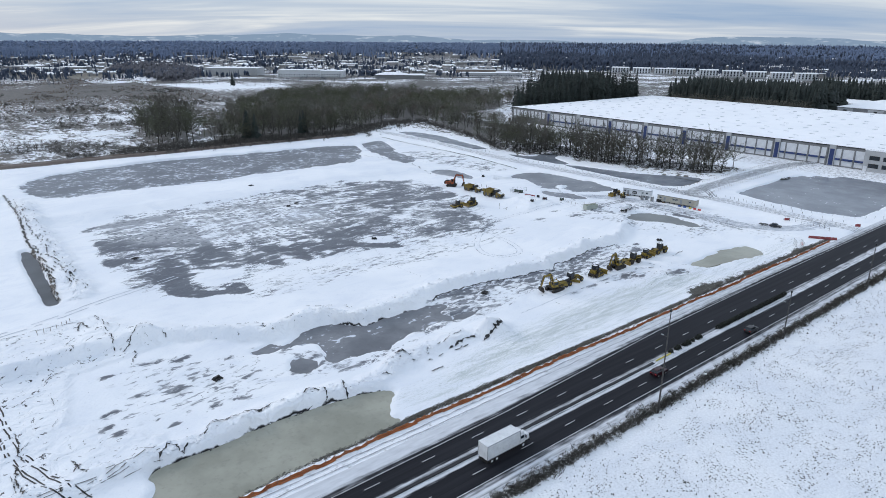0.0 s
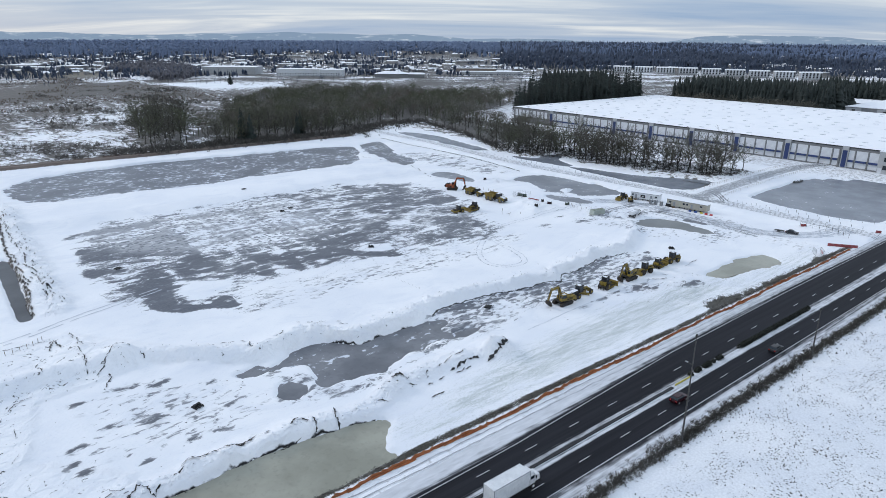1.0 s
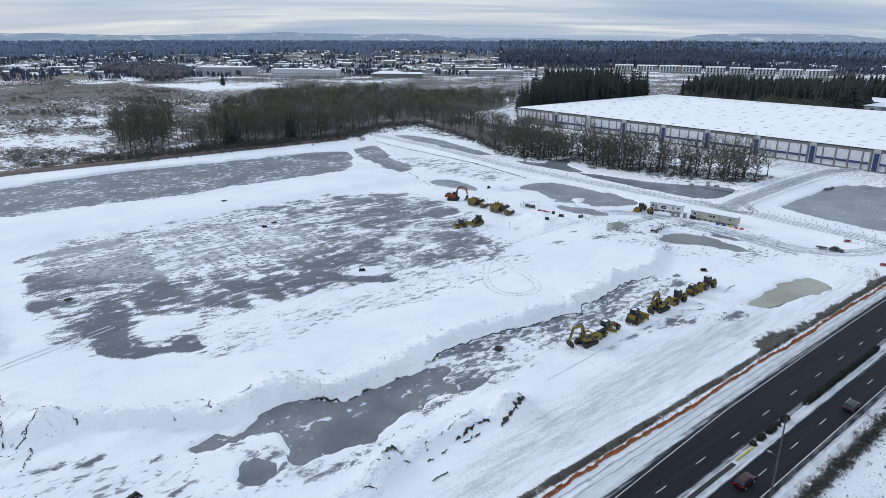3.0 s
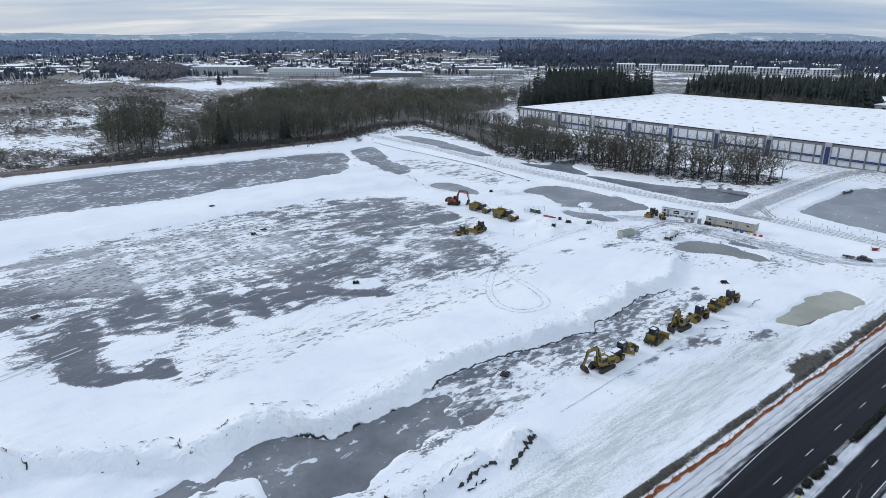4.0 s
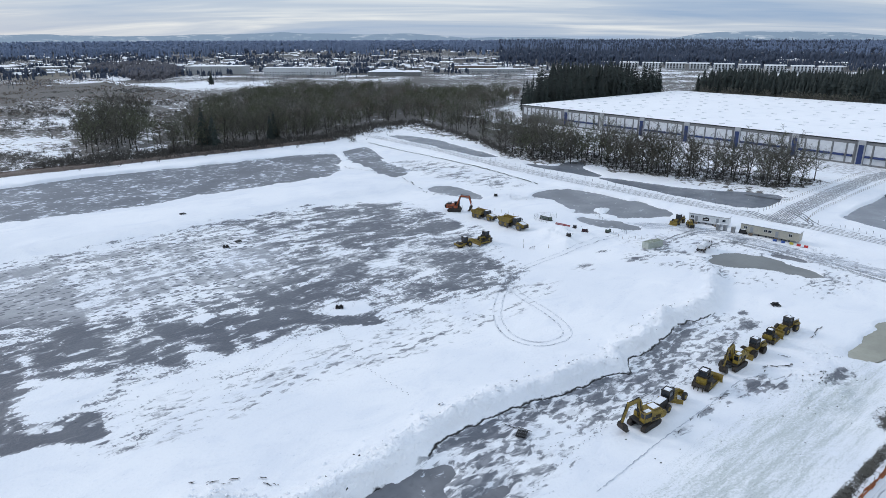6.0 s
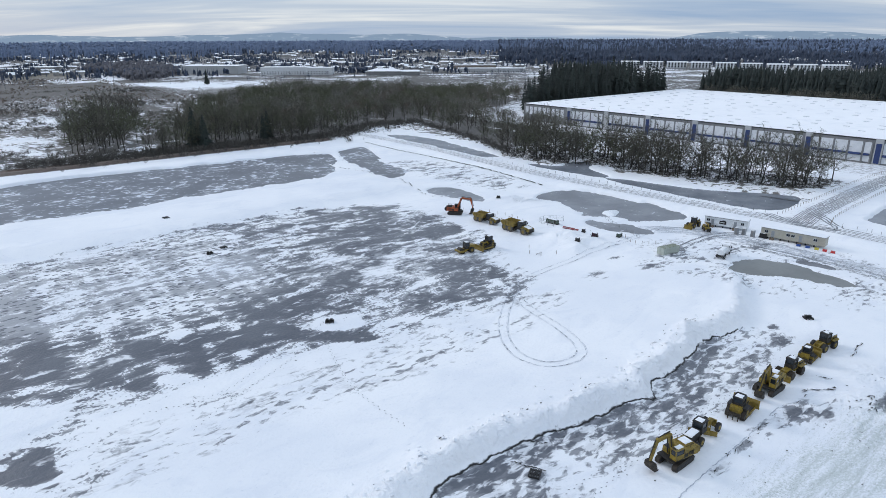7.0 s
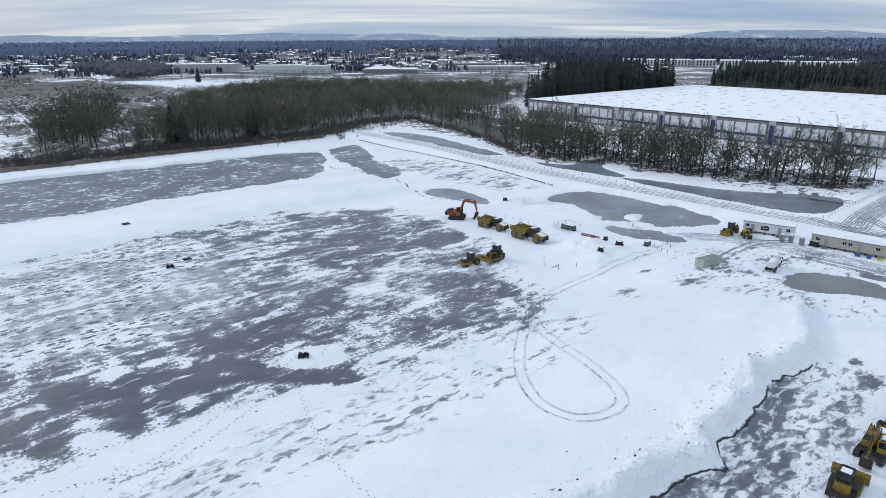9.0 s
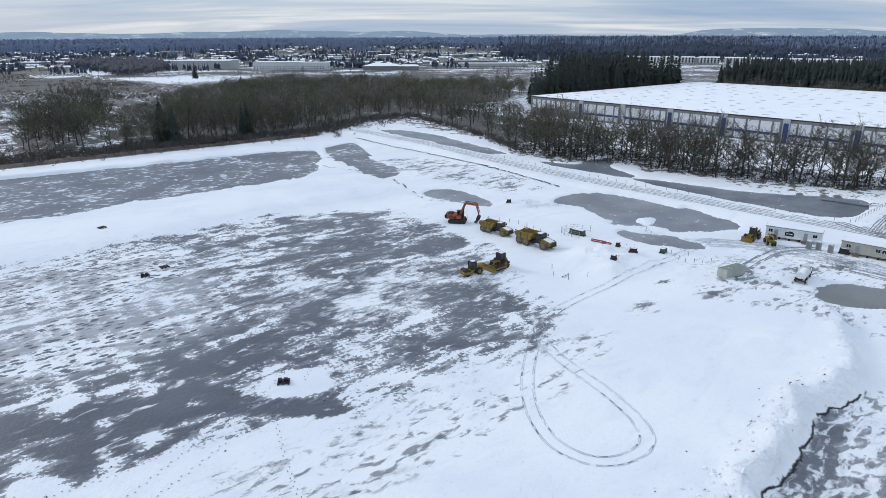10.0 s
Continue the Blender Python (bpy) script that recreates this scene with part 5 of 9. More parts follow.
BRICK_FAR = plain("brownish_wall", (0.16, 0.13, 0.11), (0.24, 0.2, 0.17), 0.8, 0, 0.2, 2)
flat_building("distribution_hall", "long pale grey distribution hall with snowy roof", 505, 1318, (105, 60, 14), -38, WALL_LIGHT, 0)
flat_building("white_hall", "white two-storey commercial hall with small windows", 590, 1190, (84, 34, 13), -40, WALL_WHITE, 2)
flat_building("white_hall", "white commercial hall with small dark windows", 640, 1150, (44, 30, 12), -40, WALL_WHITE, 2)
flat_building("school_hall", "long low pale hall with snowy roof", 935, 1010, (130, 30, 7), -42, WALL_LIGHT, 1)
flat_building("school_hall", "long low pale hall with snowy roof", 990, 1120, (90, 26, 8), -42, BRICK_FAR, 1)
flat_building("storage_hall", "grey storage hall beyond the conifers with snowy roof", 790, 250, (70, 60, 11), -90, WALL_GREY, 0)
hip_building(712, 1048, 62, 34, 7, -40)
for _k in range(9):
    apartment_block(1262 + 17 * _k - 0.6 * _k * _k, 925 - 46 * _k, 38, -66 + 1.5 * _k)


# ---- trees ----
def bare_tree(h, seed, spread=0.34, limbs=13, twigs=9):
    """Trunk that forks into limbs, and a rounded crown of thin twigs, as two meshes."""
    rnd = random.Random(seed)
    wood, fine = Build(), Build()

    def sliver(p, d, length, w):
        side = Vector((rnd.uniform(-1, 1), rnd.uniform(-1, 1), rnd.uniform(-1, 1))).cross(d).normalized() * w
        fine.add([p - side, p + side, p + d * length], [(0, 1, 2)])

    knots = [Vector((0, 0, -0.4))]
    lean = Vector((rnd.uniform(-0.07, 0.07), rnd.uniform(-0.07, 0.07), 1))
    for k in range(1, 6):
        knots.append(knots[-1] + Vector((lean.x * h / 5 + rnd.uniform(-0.3, 0.3), lean.y * h / 5 + rnd.uniform(-0.3, 0.3), h * 0.82 / 5)))
    r0 = h * 0.017
    for k in range(5):
        wood.tube(knots[k], knots[k + 1], r0 * (1 - k * 0.18), r0 * (1 - (k + 1) * 0.18), 6, False)
    low, wide = rnd.uniform(0.22, 0.34), spread * h * rnd.uniform(0.9, 1.15)
    for k in range(limbs):
        q = (k + rnd.random()) / limbs
        at = low + (0.86 - low) * q ** 1.15
        i = min(int(at * 5), 4)
        base = knots[i].lerp(knots[i + 1], at * 5 - i)
        a = k * 2.4 + rnd.uniform(-0.5, 0.5)
        # the crown's outline is an uneven oval round 0.62 of the height
        rise = 0.37 + 0.61 * q + rnd.uniform(-0.06, 0.07)
        reach = wide * math.sqrt(max(0.06, 1 - ((rise - 0.60) / 0.43) ** 2)) * rnd.uniform(0.72, 1.12)
        tip = Vector((knots[3].x + math.cos(a) * reach, knots[3].y + math.sin(a) * reach, h * rise))
        if tip.z < base.z + 0.4:
            tip.z = base.z + 0.4
        bend = base.lerp(tip, 0.5) + Vector((math.cos(a) * reach * 0.10, math.sin(a) * reach * 0.10, -reach * rnd.uniform(0.0, 0.14)))
        rl = r0 * (0.44 - 0.26 * q)
        wood.tube(base, bend, rl, rl * 0.7, 4, False)
        wood.tube(bend, tip, rl * 0.7, rl * 0.25, 4, False)
        for j in range(5):
            u = 0.22 + 0.78 * (j + rnd.random()) / 5
            p = bend.lerp(tip, (u - 0.5) * 2) if u > 0.5 else base.lerp(bend, u * 2)
            d = ((tip - base).normalized() * 0.8 + Vector((rnd.uniform(-1, 1), rnd.uniform(-1, 1), rnd.uniform(-0.5, 0.9)))).normalized()
            e = p + d * (0.16 * h * rnd.uniform(0.6, 1.1))
            wood.tube(p, e, rl * 0.35, rl * 0.1, 3, False)
            for _ in range(twigs):
                w = p.lerp(e, rnd.uniform(0.1, 1.05))
                dd = (d + Vector((rnd.uniform(-1.3, 1.3), rnd.uniform(-1.3, 1.3), rnd.uniform(-0.8, 1.1)))).normalized()
                sliver(w, dd, rnd.uniform(0.5, 1.55), 0.020 + 0.0007 * h)
    return wood.mesh("trunk"), fine.mesh("crown")


def conifer(h, seed, tiers=17, wide=0.17):
    rnd = random.Random(seed)
    wood, green = Build(), Build()
    wood.tube((0, 0, -0.5), (0, 0, h * 0.96), h * 0.014, 0.04, 6, False)
    for k in range(tiers):
        q = (k + rnd.random() * 0.6) / tiers
        z = h * (0.12 + 0.86 * q)
        r = h * wide * (1 - q) ** 0.8 * rnd.uniform(0.75, 1.15) + 0.35
        m = max(5, int(9 - 4 * q))
        for j in range(m):
            a = (j + rnd.random()) * math.tau / m
            rr = r * rnd.uniform(0.65, 1.15)
            u = Vector((math.cos(a), math.sin(a), 0))
            v = Vector((-u.y, u.x, 0)) * rr * rnd.uniform(0.26, 0.4)
            tip = Vector((0, 0, z)) + u * rr + Vector((0, 0, -rr * rnd.uniform(0.25, 0.55)))
            mid = Vector((0, 0, z + 0.02 * h)) + u * rr * 0.45
            root = Vector((0, 0, z + 0.025 * h))
            green.add([root, mid + v + Vector((0, 0, -rr * 0.22)), tip, mid - v + Vector((0, 0, -rr * 0.22)), mid],
                      [(0, 1, 4), (1, 2, 4), (2, 3, 4), (3, 0, 4)])
    return wood.mesh("trunk"), green.mesh("crown")


def tree_thing(meshes, material, name, label, category, group):
    ob = thing(name, label, category, group)
    part("trunk", meshes[0], BARK, ob)
    part("crown", meshes[1], material, ob)
    return ob


TREES = [bare_tree(15 + k % 4 * 1.9, 20 + k, 0.27 + 0.035 * (k % 3), 14 + k % 4, 26) for k in range(8)]
FIRS = [conifer(24 + 3 * k, 50 + k, 18 + k, 0.15 + 0.012 * k) for k in range(4)]
_kinds = []
for _k in range(8):
    _m = TREES[_k]
    _kinds.append(tree_thing(_m, TWIG_BROWN if _k % 2 else TWIG_MOSS, "bare_tree", "leafless deciduous tree with grey-brown twigs" if _k % 2 else "leafless mossy greenish deciduous tree", "tree", "bare trees at the edge of the woods"))
_firs = [tree_thing(FIRS[_k], NEEDLES, "conifer", "tall dark green conifer with drooping boughs", "conifer", "tall conifers") for _k in range(4)]
_used = set()
BROAD_FIRS = [conifer(22 + 2 * k, 64 + k, 22, 0.225 + 0.02 * k) for k in range(3)]
_broad = [tree_thing(m, NEEDLES, "conifer", "broad dark green conifer at the wood's edge", "conifer", "conifers among bare trees") for m in BROAD_FIRS]


def plant(kinds, k, s, n, scale, rnd):
    src = kinds[k % len(kinds)]
    m = site(s, n, ground_z(s, n) - 0.1, rnd.uniform(0, 360)) @ Matrix.Diagonal((scale * rnd.uniform(0.85, 1.15), scale * rnd.uniform(0.85, 1.15), scale, 1))
    if src.name not in _used:
        _used.add(src.name)
        src.matrix_world = m
        return
    c = copy_thing(src, m)
    c.matrix_world = m


def scatter(outline, count, seed, keep=None, gap=3.0):
    """Points within an outline, no two nearer than gap."""
    rnd = random.Random(seed)
    xs, ys = [p[0] for p in outline], [p[1] for p in outline]
    out, tries = [], 0
    grid = {}
    while len(out) < count and tries < count * 30:
        tries += 1
        x, y = rnd.uniform(min(xs), max(xs)), rnd.uniform(min(ys), max(ys))
        odd = False
        for (ax, ay), (bx, by) in zip(outline, outline[1:] + outline[:1]):
            if (ay > y) != (by > y) and x < (bx - ax) * (y - ay) / (by - ay) + ax:
                odd = not odd
        if not odd or (keep is not None and not keep(x, y, rnd)):
            continue
        c = (int(x // gap), int(y // gap))
        if any(math.hypot(x - px, y - py) < gap for i in (-1, 0, 1) for j in (-1, 0, 1) for px, py in grid.get((c[0] + i, c[1] + j), ())):
            continue
        grid.setdefault(c, []).append((x, y))
        out.append((x, y))
    return out


_r = random.Random(8)
for _k, (_s, _n) in enumerate(scatter(GROVE, 125, 11, None, 3.6)):
    plant(_kinds, _r.randrange(8), _s, _n, _r.choice((0.62, 0.8, 0.95, 1.05, 1.16)) * _r.uniform(0.9, 1.08), _r)
for _k, (_s, _n) in enumerate(scatter(WOOD_EDGE_A, 62, 12, None, 5.0)):
    plant(_kinds, _r.randrange(8), _s, _n, _r.uniform(0.75, 1.3), _r)
for _k, (_s, _n) in enumerate(scatter(WOOD_EDGE_B, 135, 13, None, 5.2)):
    plant(_kinds, _r.randrange(8), _s, _n, _r.uniform(0.58, 1.16) * (1.04 if _s < 260 else 0.92), _r)
for _k, (_s, _n) in enumerate([(183, 450), (186, 455), (180, 456), (223, 455), (227, 458), (384, 1017), (330, 720)]):
    plant(_broad, _k, _s, _n, _r.uniform(0.8, 1.0), _r)
CONIFERS = [(448, 446), (520, 441), (648, 441), (656, 478), (570, 492), (480, 480)]
for _k, (_s, _n) in enumerate(scatter(CONIFERS, 190, 14, None, 4.0)):
    plant(_firs, _r.randrange(4), _s, _n, _r.uniform(0.8, 1.42), _r)


def joined_trees(name, label, spots, makers, material, lo, hi, seed, category="woodland"):
    """Many trees as one mesh of kind stuff. makers: (vertices, triangles) of low trees of height 1."""
    rnd = random.Random(seed)
    arr = np.array(spots)
    zs = height(arr[:, 0].copy(), arr[:, 1].copy())
    V, T, base = [], [], 0
    for (s, n), z in zip(spots, zs):
        v, f = makers[rnd.randrange(len(makers))]
        h, a, w = rnd.uniform(lo, hi), rnd.uniform(0, math.tau), rnd.uniform(0.8, 1.25)
        c, q = math.cos(a) * w, math.sin(a) * w
        V.append(np.stack([s + h * (v[:, 0] * c - v[:, 1] * q), n + h * (v[:, 0] * q + v[:, 1] * c), z + h * v[:, 2]], 1))
        T.append(f + base)
        base += len(v)
    me = bpy.data.meshes.new(name)
    v, f = np.concatenate(V).astype(np.float32), np.concatenate(T).astype(np.int32)
    me.vertices.add(len(v)); me.vertices.foreach_set("co", v.ravel())
    me.loops.add(f.size); me.loops.foreach_set("vertex_index", f.ravel())
    me.polygons.add(len(f)); me.polygons.foreach_set("loop_start", np.arange(0, f.size, 3, dtype=np.int32))
    me.update(calc_edges=True)
    ob = part(name, me, material)
    ob.matrix_world = SITE
    return tagged(ob, label, category, kind="stuff")


def triangles(b):
    tri = []
    for f in b.f:
        tri += [(f[0], f[i], f[i + 1]) for i in range(1, len(f) - 1)]
    return np.array(b.v), np.array(tri)


def small_bare(seed, slivers):
    """A bare tree of height 1: trunk, some limbs and a rounded, lumpy cloud of twig slivers."""
    rnd = random.Random(seed)
    b = Build()
    b.tube((0, 0, -0.03), (0, 0, 0.7), 0.016, 0.006, 4, False)
    puffs = [(0.0, 0.0, 0.70, 0.24)]
    for k in range(6):
        a, z = k * 1.1 + rnd.random(), rnd.uniform(0.26, 0.5)
        x, y, q = math.cos(a) * rnd.uniform(0.16, 0.28), math.sin(a) * rnd.uniform(0.16, 0.28), z + rnd.uniform(0.16, 0.34)
        b.tube((0, 0, z), (x, y, q), 0.008, 0.002, 3, False)
        puffs.append((x, y, q, rnd.uniform(0.13, 0.2)))
    for _ in range(slivers):
        cx, cy, cz, r = rnd.choice(puffs)
        d = Vector((rnd.gauss(0, 1), rnd.gauss(0, 1), rnd.gauss(0, 1))).normalized()
        p = Vector((cx, cy, cz)) + d * r * rnd.random() ** 0.45
        d = d + Vector((rnd.uniform(-0.7, 0.7), rnd.uniform(-0.7, 0.7), rnd.uniform(-0.3, 0.8)))
        side = d.cross(Vector((rnd.uniform(-1, 1), rnd.uniform(-1, 1), rnd.uniform(-1, 1)))).normalized() * 0.0072
        b.add([p - side, p + side, p + d.normalized() * rnd.uniform(0.05, 0.12)], [(0, 1, 2)])
    return triangles(b)


def small_fir(seed, tiers, sides):
    rnd = random.Random(seed)
    b = Build()
    for k in range(tiers):
        q = k / tiers
        z, r = 0.08 + 0.84 * q, 0.155 * (1 - q) ** 0.8 * rnd.uniform(0.7, 1.2) + 0.014
        ring = [(math.cos(j * math.tau / sides + k) * r * rnd.uniform(0.6, 1.25), math.sin(j * math.tau / sides + k) * r * rnd.uniform(0.6, 1.25), z - r * rnd.uniform(0.0, 0.5)) for j in range(sides)]
        b.add(ring + [(0, 0, z + 1.7 / tiers)], [(j, (j + 1) % sides, sides) for j in range(sides)])
    return triangles(b)


BARE_SMALL = [small_bare(70 + k, 400) for k in range(6)]
FIR_MID = [small_fir(80 + k, 13, 8) for k in range(6)]
FIR_FAR = [small_fir(90 + k, 3, 4) for k in range(4)] 


def small_lump(seed):
    """A rounded distant crown of height 1 with an uneven outline."""
    rnd = random.Random(seed)
    b = Build()
    rings = []
    for z, r in ((0.18, 0.30), (0.66, 0.27)):
        rings += [(math.cos(j * 1.2566 + z * 3) * r * rnd.uniform(0.6, 1.25), math.sin(j * 1.2566 + z * 3) * r * rnd.uniform(0.6, 1.25), z + rnd.uniform(-0.08, 0.08)) for j in range(5)]
    f = [(5 * k + j, 5 * k + (j + 1) % 5, 5 * k + 5 + (j + 1) % 5, 5 * k + 5 + j) for k in (0,) for j in range(5)]
    b.add(rings + [(0, 0, 1.0)], f + [(5 + j, 5 + (j + 1) % 5, 10) for j in range(5)])
    return triangles(b)


LUMP_FAR = [small_lump(60 + k) for k in range(4)]
LUMP_WIDE = [(v * np.array((1.6, 1.6, 1.0)), f) for v, f in (small_lump(66 + k) for k in range(4))]
ROUND_FAR = [small_bare(95 + k, 26) for k in range(3)]
joined_trees("woodland", "dense leafless winter woodland in grey-brown", scatter(WOODS, 330, 15, None, 7.0), BARE_SMALL, TWIG_BROWN, 9, 19, 21)
joined_trees("woodland", "mossy leafless winter woodland", scatter(WOODS, 300, 16, lambda x, y, r: r.random() < 0.35 + 1.6 * float(rough(np.array([x]), np.array([y]), 60, 8)[0]), 6.0), BARE_SMALL, TWIG_MOSS, 11, 21, 22)
joined_trees("woodland", "reddish-brown thickets of a leafless wood", scatter(WOODS, 240, 28, lambda x, y, r: r.random() < 0.35 - 1.6 * float(rough(np.array([x]), np.array([y]), 60, 8)[0]), 6.0), BARE_SMALL, TWIG_RED, 7, 15, 30)
joined_trees("woodland", "pale grey leafless trees in the winter wood", scatter(WOODS, 90, 34, None, 10.0), BARE_SMALL, TWIG_GREY, 12, 21, 32)
BLOCK = [(666, 418), (664, 300), (664, 258), (700, 258), (745, 262), (740, 330), (720, 420)]
joined_trees("conifer_wood", "dark conifer block behind the warehouse", scatter(BLOCK, 1000, 17, None, 2.8), FIR_MID, NEEDLES, 20, 37, 23)
joined_trees("bare_trees", "pale leafless trees before a dark conifer block", scatter([(656, 418), (656, 262), (663, 262), (663, 418)], 70, 27, None, 2.5), BARE_SMALL, TWIG_BROWN, 12, 21, 29)
joined_trees("conifer_wood", "dark conifers behind the rear hall", scatter([(816, 330), (816, 215), (856, 215), (856, 330)], 260, 19, None, 3.0), FIR_MID, NEEDLES, 16, 36, 25)
joined_trees("conifer_wood", "dark conifers between warehouse and woods", scatter([(540, 490), (650, 480), (662, 530), (580, 540)], 260, 18, None, 3.2), FIR_MID, NEEDLES, 20, 42, 24)


# ---- town and distance ----
def heading(a, d):
    """A point of the plan, d metres out at a degrees to the right of the camera's line."""
    x, y = d * math.sin(radians(a)), d * math.cos(radians(a))
    return x * 0.7666 + y * 0.6421, -x * 0.6421 + y * 0.7666


def houses(count, seed, near, far, material, label):
    """Small gabled houses: walls and snowy roofs as two meshes of kind stuff."""
    rnd = random.Random(seed)
    walls, roofs = Build(), Build()
    made = 0
    while made < count:
        a, d = rnd.uniform(-44, 44), near + (far - near) * rnd.random() ** 1.3
        s, n = heading(a, d)
        if float(rough(np.array([s]), np.array([n]), 260, 7)[0]) < -0.05 or not clear_of(s, n):
            continue
        made += 1
        L, D, h = rnd.uniform(9, 17), rnd.uniform(7, 10), rnd.uniform(3.2, 6.5)
        z = ground_z(s, n)
        turn = rnd.choice((0, 90)) + rnd.uniform(-12, 12) + 50 * round(float(rough(np.array([s]), np.array([n]), 500, 3)[0]) * 3)
        m = pose(s, n, z, 0, 0, turn)
        walls.add([m @ Vector((x * L / 2, y * D / 2, q)) for q in (-1, h) for x, y in ((-1, -1), (1, -1), (1, 1), (-1, 1))] + [m @ Vector((x * L / 2, 0, h + 2.0)) for x in (-1, 1)],
                  [(0, 1, 5, 4), (1, 2, 6, 5), (2, 3, 7, 6), (3, 0, 4, 7), (4, 8, 7), (5, 6, 9)])
        o = 0.6
        roofs.add([m @ Vector(v) for v in ((-L / 2 - o, -D / 2 - o, h - 0.2), (L / 2 + o, -D / 2 - o, h - 0.2), (L / 2 + o, 0, h + 2.4), (-L / 2 - o, 0, h + 2.4), (L / 2 + o, D / 2 + o, h - 0.2), (-L / 2 - o, D / 2 + o, h - 0.2))],
                  [(0, 1, 2, 3), (3, 2, 4, 5)])
    for name, b, mt, lb in (("town_houses", walls, material, label), ("town_roofs", roofs, ROOF_SNOW, "snow-covered gabled roofs of distant houses")):
        ob = part(name, b, mt)
        ob.matrix_world = SITE
        tagged(ob, lb, "houses", kind="stuff")


KEEP_CLEAR = [(440, 560, 1270, 1360), (540, 680, 1120, 1220), (860, 1060, 960, 1150), (670, 770, 1010, 1090), (1230, 1440, 480, 980)]


def clear_of(s, n):
    if any(a < s < b and c < n < d for a, b, c, d in KEEP_CLEAR):
        return False
    return not (s < 760 and n < 1000) and not (s > 1.1 * n and math.hypot(s, n) < 1590)


HOUSE_WALL = plain("town_walls", (0.14, 0.14, 0.145), (0.40, 0.39, 0.37), 0.8, 0, 0.012, 0.05)
houses(640, 31, 1450, 2750, HOUSE_WALL, "mixed walls of distant town houses")


def halls(count, seed):
    rnd = random.Random(seed)
    walls, roofs = Build(), Build()
    made = 0
    while made < count:
        s, n = heading(rnd.uniform(-42, 42), rnd.uniform(1650, 2600))
        if not clear_of(s, n):
            continue
        made += 1
        L, D, h, z, turn = rnd.uniform(30, 95), rnd.uniform(18, 40), rnd.uniform(5, 8), ground_z(s, n), -40 + rnd.choice((0, 90)) + rnd.uniform(-6, 6)
        walls.box((s, n, z + h / 2 - 1), (L, D, h + 2), (0, 0, turn))
        roofs.box((s, n, z + h + 0.3), (L + 1, D + 1, 0.6), (0, 0, turn))
    for name, b, mt, lb in (("town_halls", walls, HOUSE_WALL, "low commercial halls of the distant town"), ("hall_roofs", roofs, ROOF_SNOW, "flat snowy roofs of the distant town")):
        ob = part(name, b, mt)
        ob.matrix_world = SITE
        tagged(ob, lb, "buildings", kind="stuff")


halls(60, 33)


def belt_fast(count, seed, near, far, patch, limit, spread=46):
    g = np.random.RandomState(seed)
    a, d = np.radians(g.uniform(-spread, spread, count * 4)), g.uniform(near, far, count * 4)
    x, y = d * np.sin(a), d * np.cos(a)
    s, n = x * 0.7666 + y * 0.6421, -x * 0.6421 + y * 0.7666
    ok = rough(s, n, patch, 17 + seed) > limit
    ok &= ~((s < 760) & (n < 1000)) & ~((s > 1.1 * n) & (np.hypot(s, n) < 1590))
    for p, q, c, e in KEEP_CLEAR:
        ok &= ~((s > p) & (s < q) & (n > c) & (n < e))
    return list(zip(s[ok][:count].tolist(), n[ok][:count].tolist()))


# far trees carry the air's haze in their base colour
joined_trees("town_trees", "dark trees scattered between distant houses", belt_fast(8000, 41, 1300, 2900, 90, 0.0), FIR_FAR + LUMP_FAR, HAZE_BLUE_WOOD, 6, 14, 42)
joined_trees("town_trees", "leafless trees between distant houses", belt_fast(2200, 43, 1100, 2300, 120, 0.0), ROUND_FAR, HAZE_BLUE_WOOD, 8, 15, 44)
joined_trees("far_woods", "haze-blued wooded belt on the horizon", belt_fast(15000, 45, 2650, 4400, 400, -0.25), LUMP_WIDE + LUMP_WIDE + FIR_FAR, HAZY_WOOD, 11, 22, 46)
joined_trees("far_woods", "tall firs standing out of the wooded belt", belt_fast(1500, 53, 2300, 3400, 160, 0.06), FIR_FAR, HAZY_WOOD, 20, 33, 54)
# deep woods reaching nearer beyond the conifers and the apartment row
_woods = [(s, n) for s, n in belt_fast(17000, 51, 1750, 4200, 500, -0.6, 34) if 3.5 < math.degrees(math.atan2(s * 0.7666 - n * 0.6421, s * 0.6421 + n * 0.7666)) < 27 + 6 * math.sin(s * 0.01)]
joined_trees("far_woods", "haze-blued conifer woods beyond the apartment row", _woods, FIR_FAR + FIR_FAR + LUMP_FAR, HAZE_BLUE_WOOD, 14, 27, 52)
# thickets round the far field
joined_trees("grove", "hazy purple-brown leafless grove by the far field", scatter([(306, 1500), (340, 1440), (318, 1150), (372, 1180), (440, 1320), (500, 1540), (520, 1800), (440, 1880), (360, 1700)], 1150, 47, None, 6), ROUND_FAR + LUMP_FAR, HAZY_THICKET, 8, 15, 48)
joined_trees("far_woods", "conifer belt beyond the apartment row", [(s, n) for s, n in belt_fast(4500, 49, 1600, 2600, 300, -0.15) if n < s * 0.75], FIR_FAR, HAZE_BLUE_WOOD, 10, 18, 50)


